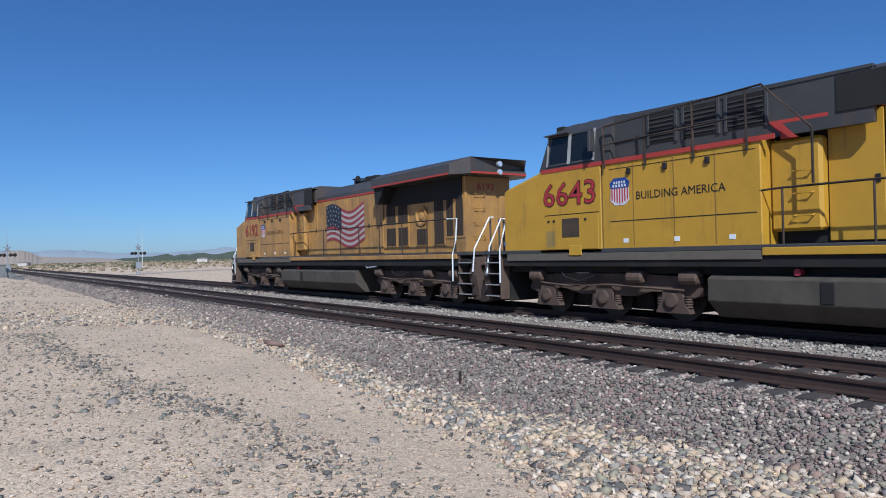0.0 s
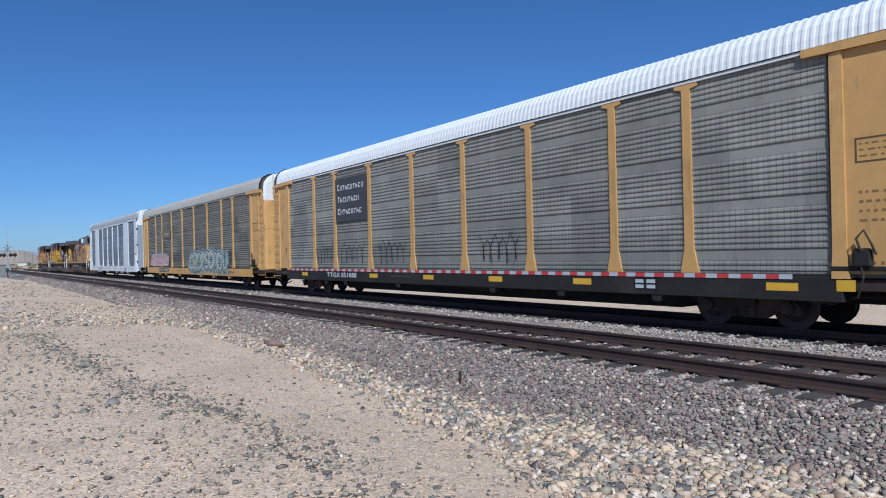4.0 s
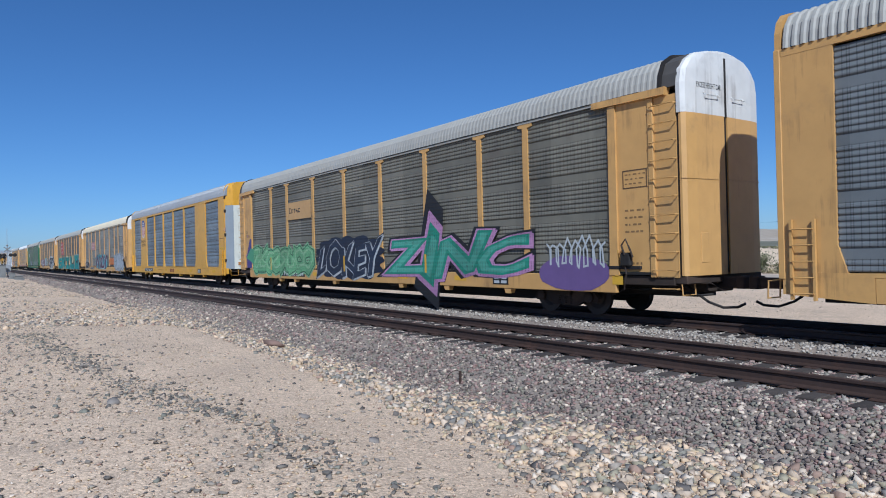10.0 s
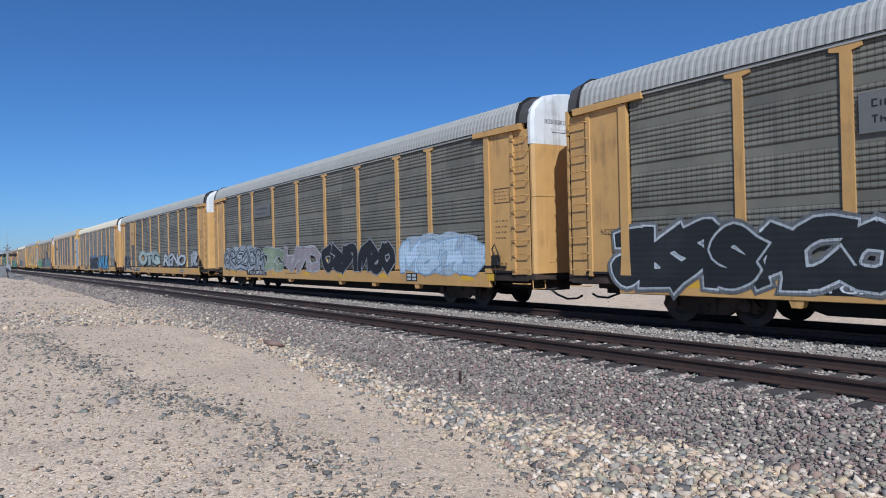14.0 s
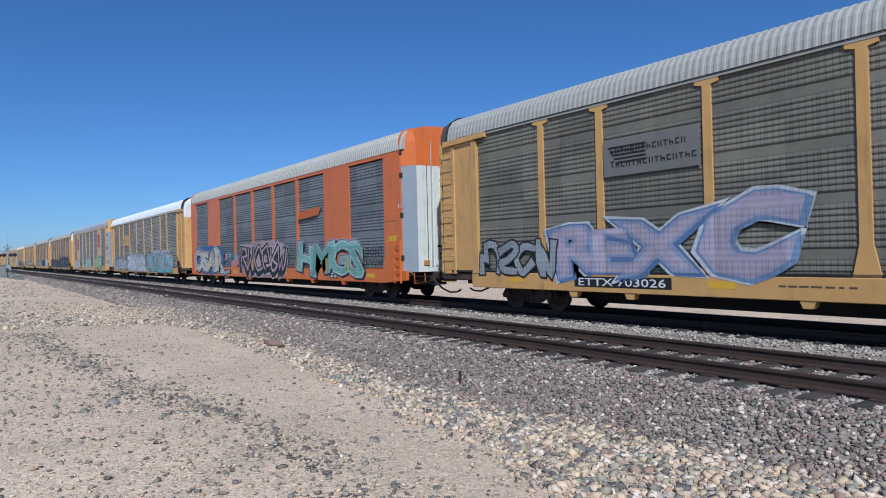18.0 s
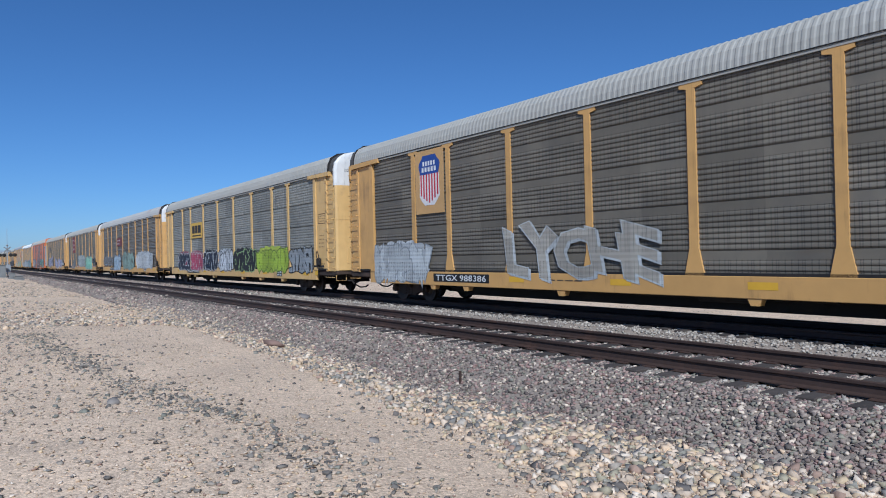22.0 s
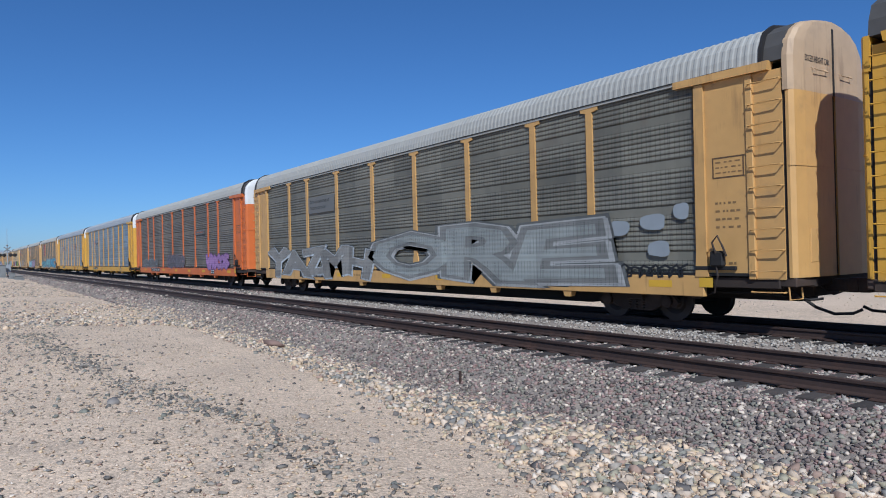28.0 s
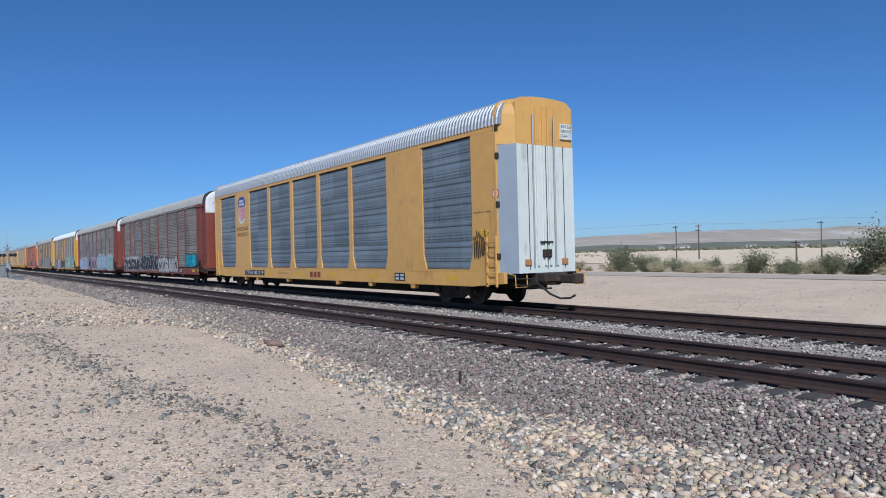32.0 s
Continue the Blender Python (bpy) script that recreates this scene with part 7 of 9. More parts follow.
    wild(car(23), 232, 4.8, 8.9, 0.66, 2.1, 4, (0.36, 0.58, 0.66), (0.10, 0.12, 0.16), (0.34, 0.40, 0.42), 0.2)
    wild(car(23), 233, 9.4, 16.6, 0.56, 2.3, 4, (0.44, 0.30, 0.40), INK, (0.14, 0.32, 0.18), 0.40, (0.54, 0.42, 0.52), outer=(0.02, 0.022, 0.05))
    for s_, a, b in ((234, 17.0, 18.6), (235, 18.8, 20.6), (236, 21.0, 23.0)):
        tag(car(23), s_, a, b, 0.9, 2.2, INK if s_ != 234 else (0.12, 0.04, 0.04), 4)
    # 24
    sign(car(24), 5.95, 8.62, 2.9, 4.85, (0.30, 0.025, 0.035), (0.84, 0.62, 0.70))
    piece(car(24), 241, "WISEN", 1.2, 9.0, 0.62, 2.0, (0.22, 0.48, 0.52), NAVY, (0.34, 0.31, 0.42), None, None, 0.04, 0.02, 0.1)
    piece(car(24), 242, "MATER", 9.5, 17.2, 0.66, 2.25, (0.26, 0.52, 0.54), INK, None, (0.36, 0.33, 0.44), None, 0.05, 0.025, 0.1)
    piece(car(24), 243, "RO", 17.7, 25.5, 0.60, 2.5, (0.20, 0.46, 0.54), INK, (0.34, 0.31, 0.44), None, (0.08, 0.28, 0.48), 0.065, 0.02, 0.0)
    # 25, 26
    for n in (25, 26):
        shield(car(n), 6.35, 3.65, 0.55, 0.62, -1.503)
        bars("lettering_mark", [(6.75 + 0.17 * j, 6.88 + 0.17 * j, 3.55, 3.68) for j in range(11) if j != 4], INK, car(n), -1.503)
    for a, b in (((17.9, 3.25), (19.0, 3.95)), ((17.95, 3.85), (18.95, 3.30))):
        dx = 0.08
        shape("emblem_cross", [(a[0] - dx, a[1]), (a[0] + dx, a[1]), (b[0] + dx, b[1]), (b[0] - dx, b[1])], (0.50, 0.03, 0.05), car(25), -1.503 if a[1] < 3.5 else -1.506, "red crossed emblem")
    bars("lettering_mark", [(19.05 + 0.162 * j, 19.15 + 0.162 * j, 3.56, 3.74) for j in range(9)], INK, car(25), -1.503)
    bars("emblem_bar", [(18.0 + 0.42 * j, 18.32 + 0.42 * j, 0.70, 0.98) for j in range(3)], (0.35, 0.04, 0.03), car(25), -1.506)
    # 27
    wild(car(27), 271, 20.4, 24.6, 0.9, 2.0, 4, (0.40, 0.22, 0.46), (0.16, 0.06, 0.22), None, 0.17)
    wild(car(27), 272, 2.0, 7.0, 1.0, 1.7, 5, (0.14, 0.13, 0.12), CHROME, None, 0.1)
    wild(car(27), 273, 10.5, 15.0, 1.0, 2.0, 4, (0.12, 0.11, 0.12), (0.25, 0.20, 0.26), None, 0.14)
    sign(car(27), 17.9, 20.0, 3.2, 3.5, (0.14, 0.13, 0.12), (0.8,), (0.45, 0.12, 0.03))
    # 28
    sign(car(28), 6.0, 8.6, 3.5, 4.2, (0.17, 0.165, 0.15), (0.75, 0.6), (0.02, 0.02, 0.02))
    piece(car(28), 281, "YAZMH", 1.3, 11.6, 0.66, 2.1, (0.27, 0.255, 0.225), PALE, (0.10, 0.10, 0.09), None, None, 0.05, 0.014, 0.0)
    piece(car(28), 282, "ORE", 11.8, 23.0, 0.60, 2.55, (0.215, 0.21, 0.19), (0.42, 0.41, 0.38), (0.12, 0.12, 0.11), None, (0.32, 0.33, 0.30), 0.07, 0.016, 0.0)
    for s_, a, b, z in ((283, 23.3, 23.9, 2.1), (284, 24.2, 24.9, 2.2), (285, 25.1, 25.5, 2.4), (286, 24.4, 25.0, 1.6)):
        shape("graffiti_cloud", blob(random.Random(s_), a, b, z - 0.16, z + 0.2, 3), CHROME, car(28), -1.5063, "silver sprayed patch")
    tag(car(28), 287, 23.2, 25.4, 0.95, 1.3, INK, 8, 0.05)
    # 29
    bars("sign_panel", [(3.95, 5.62, 2.6, 4.9)], (0.60, 0.36, 0.10), car(29), -1.5, "yellow sign panel")
    shield(car(29), 4.78, 4.1, 0.9, 1.2, -1.503)
    for s_, a, b, f_, e_, c_ in ((291, 1.2, 5.4, (0.14, 0.40, 0.40), (0.42, 0.08, 0.10), (0.24, 0.14, 0.16)),):
        wild(car(29), s_, a, b, 0.60, 2.0, 4, f_, e_, c_, 0.22, None)
    piece(car(29), 292, "PANS", 5.6, 9.8, 0.66, 1.95, (0.52, 0.26, 0.30), PALE, None, (0.52, 0.42, 0.44), None, 0.03, 0.02)
    piece(car(29), 293, "LYME", 9.7, 15.4, 0.62, 2.05, INK, (0.20, 0.40, 0.44), PALE, None, None, 0.05, 0.014)
    piece(car(29), 294, "KANE", 15.2, 21.4, 0.62, 2.2, (0.44, 0.53, 0.39), (0.03, 0.05, 0.06), (0.44, 0.52, 0.44), (0.42, 0.52, 0.44), None, 0.05, 0.016, 0.3)
    piece(car(29), 295, "S", 22.9, 25.6, 0.62, 2.2, (0.44, 0.53, 0.39), (0.03, 0.05, 0.06), (0.16, 0.42, 0.48), (0.16, 0.42, 0.48), None, 0.06, 0.016, 0.2)
    shape("graffiti_cloud", [(21.3, 1.45), (21.6, 1.55), (21.75, 2.45), (22.1, 2.72), (22.6, 2.70), (22.9, 2.40), (23.1, 1.62), (23.5, 1.55), (23.3, 1.35), (22.3, 1.18), (21.5, 1.25)], (0.14, 0.38, 0.44), car(29), -1.5142, "blue sprayed hat shape").data.materials[0] = sprayed((0.14, 0.38, 0.44))
    # 30, 31
    for n in (30, 31):
        sign(car(n), 6.0, 8.6, 3.4, 4.1, (0.24, 0.24, 0.235), (0.75, 0.6), (0.03, 0.03, 0.03))
    for s_, a, b, f_, e_, c_ in ((301, 1.2, 8.4, (0.40, 0.46, 0.58), (0.40, 0.24, 0.32), (0.55, 0.46, 0.50)), (303, 15.0, 21.0, (0.42, 0.52, 0.62), (0.12, 0.14, 0.20), PALE), (304, 21.2, 24.8, (0.28, 0.52, 0.46), (0.5, 0.42, 0.46), (0.56, 0.46, 0.50))):
        wild(car(30), s_, a, b, 0.62, 2.1 if s_ < 303 else 2.35, 5, f_, e_, c_, 0.2)
    piece(car(30), 302, "ARAUK", 8.6, 14.6, 0.62, 2.05, (0.03, 0.025, 0.03), (0.50, 0.38, 0.42), PALE, (0.50, 0.36, 0.40), None, 0.03, 0.02)
    wild(car(31), 311, 1.1, 8.6, 0.70, 1.9, 6, INK, (0.56, 0.55, 0.50), (0.50, 0.49, 0.45), 0.15)
    wild(car(31), 312, 8.8, 14.6, 0.75, 2.1, 5, INK, PALE, None, 0.17)
    wild(car(31), 313, 14.9, 20.6, 0.62, 1.9, 5, (0.50, 0.49, 0.45), INK, None, 0.15)
    wild(car(31), 314, 22.9, 25.4, 1.05, 2.0, 4, (0.05, 0.36, 0.44), INK, None, 0.16)


def plate_writing():
    """Lettering and sprayed marks on the front end plates."""
    for n, rows, ink, z in ((9, ("CNA", "712744"), (0.05, 0.04, 0.03), 3.06), (14, ("NS25301",), (0.05, 0.04, 0.03), 2.12), (30, ("NS 21355",), PALE, 2.10), (31, ("CHE", "NS 22339", "INSIAL"), PALE, 2.42)):
        for k, words in enumerate(rows):
            letters("plate_lettering", words, 0.10, 0.10 + 0.085 * len(words), z - 0.14 - 0.22 * k, z - 0.22 * k, ink, car(n), -1.475, 0.0, "painted lettering on the end plate")
    for n in (30, 31):
        bars("plate_stripe", [(0.05, 0.70, 1.78, 1.85)], (0.42, 0.33, 0.10), car(n), -1.475, "yellow stripe on the end plate")
    rng = random.Random(9)
    for k in range(12):
        x, z, r = rng.uniform(-0.1, 0.7), rng.uniform(1.3, 2.9), rng.uniform(0.03, 0.09)
        shape("graffiti_dot", [(x + r * math.cos(a), z + r * math.sin(a)) for a in [0.7 * j for j in range(9)]], (0.10, 0.06, 0.26) if k % 2 else (0.42, 0.20, 0.40), car(9), -1.475, "sprayed dot")
    shape("graffiti_cloud", [(0.3, 1.1), (0.25, 1.7), (0.75, 2.6), (1.0, 2.65), (1.0, 1.1)], (0.08, 0.06, 0.22), car(9), -1.5305, "violet sprayed patch")
    shape("graffiti", [(0.2, 1.62), (0.95, 2.15), (1.35, 2.05), (1.35, 1.25), (0.85, 1.45)], (0.12, 0.34, 0.18), car(9), -1.5335, "green sprayed wedge")


paint_jobs()
plate_writing()


# ---- locomotives ----
# Local space: x = 0 at the nose end, running back to 22.7 at the radiator end; y = 0 on the centre line.
LOCO_LONG = 22.7
LOCO_X = (-69.3, -46.0, -0.7)
LOCO_TURN = (0, 0, 180)
locos = []
M_GLASS = bpy.data.materials.new("dark_cab_glass")
M_GLASS.use_nodes = True
_g = M_GLASS.node_tree.nodes["Principled BSDF"]
_g.inputs["Base Color"].default_value = (0.010, 0.012, 0.014, 1)
_g.inputs["Roughness"].default_value = 0.06
_g.inputs["IOR"].default_value = 1.5
M_LENS = bpy.data.materials.new("headlight_lens")
M_LENS.use_nodes = True
_g = M_LENS.node_tree.nodes["Principled BSDF"]
_g.inputs["Base Color"].default_value = (0.75, 0.78, 0.80, 1)
_g.inputs["Roughness"].default_value = 0.15
_g.inputs["Metallic"].default_value = 0.6
M_WHITE_RAIL = paint((0.74, 0.74, 0.72), 0.1)
M_STEP_EDGE = paint((0.34, 0.33, 0.31), 0.4)
M_LOCO_TRUCK = material("brown_dusty_truck_casting", (0.078, 0.050, 0.035), 0.9, 0.0, 0.3, 5.0, 0.7, 0.25, (0.13, 0.088, 0.06), 0.45)
M_CAB_SILL = material("dusty_grey_sill_paint", (0.12, 0.10, 0.075), 0.8, 0.0, 0.2, 4.0, 0.6, 0.1)
M_LOUVRE = material("brown_dusty_louvre", (0.055, 0.036, 0.022), 0.85, 0.0, 0.3, 5.0, 0.7, 0.1)
M_SOOT = material("sooty_black_radiator", (0.012, 0.011, 0.010), 0.85, 0.0, 0.3, 3.0, 0.5, 0.1)


def six_wheel_truck(loco, x):
    frame_o = ((-2.75, 0.60), (-2.62, 0.98), (-1.2, 1.04), (1.2, 1.04), (2.62, 0.98), (2.75, 0.60), (2.45, 0.52), (1.75, 0.66), (1.35, 0.66), (0.85, 0.52), (-0.85, 0.52), (-1.35, 0.66), (-1.75, 0.66), (-2.45, 0.52))
    truck = part("truck", prism_mesh("loco_truck_frame", frame_o, "y", -1.18, -1.02, M_LOCO_TRUCK, 0.012), loco, (x, 0, 0))
    part("side_frame", prism_mesh("loco_truck_frame", frame_o, "y", 1.02, 1.18, M_LOCO_TRUCK, 0.012), truck)
    part("bolster", box_mesh("loco_bolster", -0.4, 0.4, -1.0, 1.0, 0.6, 1.05, M_LOCO_TRUCK, 0.03), truck)
    wheel = lathe_mesh("loco_wheel", ((-0.07, 0.48), (-0.07, 0.50), (0.05, 0.51), (0.07, 0.545), (0.07, 0.34), (0.03, 0.22), (0.08, 0.12)), 24, M_WHEEL)
    pedestal = ((-0.46, 0.18), (0.46, 0.18), (0.40, 0.30), (0.30, 0.40), (0.24, 0.74), (-0.24, 0.74), (-0.30, 0.40), (-0.40, 0.30))
    cap = lathe_mesh("loco_bearing", ((-0.05, 0.08), (-0.04, 0.15), (0.04, 0.17), (0.06, 0.17)), 14, M_LOCO_TRUCK)
    spring = lathe_mesh("loco_spring", tuple((0.30 + 0.028 * k, 0.095 if k % 2 else 0.068) for k in range(10)), 10, M_LOCO_TRUCK, "z")
    brake = lathe_mesh("brake_cylinder", ((-0.24, 0.10), (-0.20, 0.16), (0.20, 0.16), (0.24, 0.12)), 14, M_LOCO_TRUCK, "x")
    for dx in (-1.98, 0.0, 1.98):
        part("traction_motor", box_mesh("traction_motor", -0.30, 0.95, -0.62, 0.62, 0.16, 0.92, M_DARK, 0.06), truck, (dx if dx < 1 else dx - 0.65, 0, 0))
        part("axle", lathe_mesh("loco_axle", ((-0.95, 0.11), (0.95, 0.11)), 10, M_DARK), truck, (dx, 0, 0.51))
        for s in (-1, 1):
            part("wheel", wheel, truck, (dx, 0.755 * s, 0.51, 0, 0, 180 if s < 0 else 0))
            part("pedestal", prism_mesh("pedestal", pedestal, "y", -0.10, 0.10, M_LOCO_TRUCK, 0.012), truck, (dx, 1.16 * s, 0))
            part("bearing", cap, truck, (dx, 1.29 * s, 0.47, 0, 0, 0 if s < 0 else 180))
            for sx in (-0.36, 0.36):
                part("spring", spring, truck, (dx + sx, 1.16 * s, 0))
    for s in (-1, 1):
        for dx in (-2.35, 1.0, 2.45):
            part("brake_cylinder", brake, truck, (dx, 1.24 * s, 0.98))
        part("brake_rod", tube_mesh("brake_rod", [((-2.4, 1.27 * s, 0.80), (-1.2, 1.29 * s, 0.72), (0.2, 1.29 * s, 0.78), (2.3, 1.27 * s, 0.70))], 0.03, M_LOCO_TRUCK, 5), truck)
        part("air_hose", tube_mesh("air_hose", [((-1.5, 1.30 * s, 1.25), (-1.2, 1.38 * s, 0.95), (-0.7, 1.38 * s, 0.85), (-0.2, 1.30 * s, 1.0))], 0.022, M_DARK, 5), truck)


def flag(loco, u0, u1, z0, z1, canton_right, m):
    """Waving flag painted on the engine doors."""
    def wave(u, k):
        return 0.20 * math.sin(6.4 * (u - u0) / (u1 - u0) + 0.6) 
    n = 12
    split = u0 + (u1 - u0) * 0.42 if not canton_right else u1 - (u1 - u0) * 0.42
    h = (z1 - z0) / 13
    def band(a, b, za, zb, colour, y, name, label=""):
        top = [(a + (b - a) * k / n, zb + wave(a + (b - a) * k / n, 0)) for k in range(n + 1)]
        low = [(a + (b - a) * k / n, za + wave(a + (b - a) * k / n, 0)) for k in range(n + 1)]
        verts = [(x, y, z) for x, z in low] + [(x, y, z) for x, z in top]
        faces = [(k, k + 1, n + 2 + k, n + 1 + k) for k in range(n)]
        return part(name, mesh_of(name, verts, faces, flat_paint(colour)), loco, m, label)
    band(u0, u1, z0, z1, (0.50, 0.46, 0.42), -0.985, "flag", "painted waving flag on the engine doors")
    for k in range(0, 13, 2):
        band(u0, u1, z0 + h * k, z0 + h * (k + 1), (0.30, 0.045, 0.05), -0.988, "flag_stripe", "faded red stripe")
    a, b = (u0, split) if not canton_right else (split, u1)
    band(a, b, z0 + h * 5, z1, (0.012, 0.022, 0.035), -0.991, "flag_canton", "dark blue canton")
    for r in range(5):
        for c in range(5):
            x = a + (b - a) * (c + 0.5 + 0.25 * (r % 2)) / 5.6
            z = z0 + h * 5 + (z1 - z0 - 5 * h) * (r + 0.5) / 5 + wave(x, 0)
            star = [(x + (0.055 if j % 2 == 0 else 0.025) * math.sin(math.pi * j / 5), z + (0.055 if j % 2 == 0 else 0.025) * math.cos(math.pi * j / 5)) for j in range(10)]
            verts = [(p, -0.994, q) for p, q in star]
            part("star", mesh_of("star", verts, [tuple(range(10))], flat_paint((0.45, 0.45, 0.42))), loco, m)


def on_side(ob, m):
    """Moves a painted mark from the camera-side convention to the side pose m."""
    ob.matrix_basis = m @ ob.matrix_basis
    return ob


def build_loco(words, number, body, worn, side, reservoirs, open_doors, F):
    loco = thing("locomotive", words, "locomotive", "locomotives of the train")
    ym = paint(body, worn)
    gm = paint((0.050, 0.048, 0.047), worn)
    rm = flat_paint((0.42, 0.045, 0.03))
    dk = M_DARK
    L = LOCO_LONG
    seen = Matrix.Identity(4) if side < 0 else pose(L, 0, 0, 0, 0, 180)

    def u(x):
        return x if side < 0 else L - x
    # frame and walkway
    part("underframe", box_mesh("underframe", F + 0.2, 22.2 if F else 21.85, -1.15, 1.15, 1.05, 1.5, dk, 0.02), loco)
    part("walkway", box_mesh("walkway", F - 0.72, 22.4 if F else 21.98, -1.50, 1.50, 1.56, 1.66, gm, 0.01), loco)
    for s in (-1, 1):
        part("sill_stripe", box_mesh("sill_stripe", 8.0 if F == 0 else F - 0.6, 21.7 if F else 21.3, *sorted((s * 1.515, s * 1.40)), 1.45, 1.60, ym, 0.01), loco)
        part("side_sill", box_mesh("loco_side_sill", F + 0.2, 22.3 if F else 21.85, *sorted((s * 1.46, s * 1.30)), 1.22, 1.45, dk, 0.01), loco)
        if F == 0:
            part("cab_sill", box_mesh("cab_sill", 0.4, 7.98, *sorted((s * 1.497, s * 1.44)), 1.37, 1.558, M_CAB_SILL, 0.01), loco, None, "dusty grey sill under the cab")
    # nose: two faces that meet in a blunt ridge
    def nose():
        bm = bmesh.new()
        low = ((F + 0.35, -1.48), (F + 0.02, -0.25), (F + 0.02, 0.25), (F + 0.35, 1.48), (F + 1.82, 1.50), (F + 1.82, -1.50))
        tops = (3.40, 3.34, 3.34, 3.40, 3.73, 3.73)
        a = [bm.verts.new((x, y, 1.58)) for x, y in low]
        b = [bm.verts.new((x, y, z - 0.10)) for (x, y), z in zip(low, tops)]
        c = [bm.verts.new((x + (0.10 if x < F + 1 else 0), y * 0.94, z)) for (x, y), z in zip(low, tops)]
        for p, q in ((a, b), (b, c)):
            for k in range(6):
                bm.faces.new((p[k], p[(k + 1) % 6], q[(k + 1) % 6], q[k]))
        bm.faces.new(a[::-1])
        bm.faces.new(c)
        return bm_mesh("nose", bm, ym)
    part("nose", cached(("nose", ym.name, F), nose), loco)
    part("nose_door", box_mesh("nose_door", F - 0.02, F + 0.04, -0.36, 0.36, 1.7, 3.15, ym, 0.01), loco)
    part("cab", box_mesh("cab", F + 1.80, F + 3.95, -1.50, 1.50, 1.56, 3.72, ym, 0.02), loco)
    if F == 0:
        part("equipment_cabinet", box_mesh("equipment_cabinet", 3.97, 8.0, -1.48, 1.48, 1.56, 3.72, ym, 0.02), loco)
    else:
        part("equipment_cabinet", box_mesh("equipment_cabinet", F + 3.97, 9.8, -1.10, 1.10, 1.56, 3.74, ym, 0.02), loco)
        for s in (-1, 1):
            for a, b in ((5.80, 7.2), (7.22, 8.55), (8.57, 9.80)):
                part("battery_box", box_mesh("battery_box", a, b, *sorted((s * 1.49, s * 1.0)), 1.60, 2.34, ym, 0.015), loco, None, "rust-stained yellow battery box")
            for a in (6.50, 7.85):
                part("box_vent", box_mesh("box_vent", a, a + 0.48, *sorted((s * 1.496, s * 1.47)), 1.98, 2.20, dk), loco)
                for k in range(4):
                    part("vent_bar", box_mesh("vent_bar", a, a + 0.48, *sorted((s * 1.505, s * 1.49)), 2.00 + 0.055 * k, 2.025 + 0.055 * k, ym), loco)
            part("body_seam", box_mesh("body_seam", 5.85, 9.7, *sorted((s * 1.106, s * 1.09)), 2.62, 2.64, dk), loco)
            part("cab_side_vent", box_mesh("cab_side_vent", 3.68, 5.78, *sorted((s * 1.512, s * 1.48)), 1.78, 2.62, ym, 0.01), loco)
            for a in (3.82, 4.82):
                part("louvre", box_mesh("cab_louvre", a, a + 0.80, *sorted((s * 1.516, s * 1.50)), 1.90, 2.50, dk), loco)
                for k in range(12 if s == side else 0):
                    part("slat", box_mesh("cab_louvre_slat", a, a + 0.80, *sorted((s * 1.53, s * 1.51)), 1.90 + 0.05 * k, 1.932 + 0.05 * k, ym), loco)
    cab_o = ((-1.50, 3.72), (-1.40, 4.58), (-0.95, 4.90), (0.95, 4.90), (1.40, 4.58), (1.50, 3.72))

    def cab_top():
        bm = bmesh.new()
        add_prism(bm, cab_o, "x", F + 1.82, F + 4.25)
        for v in bm.verts:
            if v.co.x < F + 2 and v.co.z > 4:
                v.co.x += 0.42 * (v.co.z - 3.72) / 1.26
        return bm_mesh("cab_roof", bm, gm)
    part("cab_roof", cached(("cab_top", gm.name, F), cab_top), loco, None, "dark grey cab roof")
    for a in (2.35, 2.95, 3.6):
        part("roof_rib", box_mesh("roof_rib", F + a, F + a + 0.3, -0.8, 0.8, 4.90, 4.95, gm, 0.01), loco)
    for s in (-1, 1):
        for a, b in ((2.15, 2.85), (2.95, 3.70)):
            o = ((a, 3.86), (b, 3.86), (b, 4.56), (a + (0.1 if a < 2.5 else 0), 4.56))
            m = prism_mesh("cab_window", [(p, q - 3.72) for p, q in o], "y", -0.02, 0.02, M_GLASS)
            window = part("cab_window", m, loco, (F, s * 1.492, 3.72, 6.63 * s, 0, 0), "dark glass cab window")
            for p, q, z0, z1 in ((a - 0.05, a, 0.09, 0.89), (b, b + 0.05, 0.09, 0.89), (a, b, 0.84, 0.89), (a, b, 0.09, 0.14)):
                part("window_frame", box_mesh("cab_window_frame", p, q, -0.035, 0.035, z0, z1, M_STEP_EDGE if z0 < 0.5 and q - p < 0.1 else gm), window)
        part("sun_visor", prism_mesh("sun_visor", ((2.10, 4.60), (2.95, 4.60), (2.95, 4.63), (2.10, 4.63)), "y", *sorted((s * 1.58, s * 1.38)), gm), loco, (F, 0, 0))
        part("mirror", box_mesh("mirror", 3.78, 3.86, *sorted((s * 1.75, s * 1.56)), 4.0, 4.5, gm if F == 0 else M_WHITE_RAIL, 0.01), loco, (F - (0 if F == 0 else 1.2), 0, 0))
        part("windshield", box_mesh("windshield", -0.02, 0.02, *sorted((s * 1.15, s * 0.12)), 0.10, 0.78, M_GLASS, 0.005), loco, (F + 1.86, 0, 3.80, 0, 18, 0), "dark windshield pane")
        part("number_lamp_box", box_mesh("number_lamp_box", 2.08, 2.35, *sorted((s * 1.10, s * 0.50)), 4.66, 4.90, dk, 0.02), loco, (F, 0, 0))
        # upper hood behind the cab
        hy = 1.30 if F == 0 else 1.12
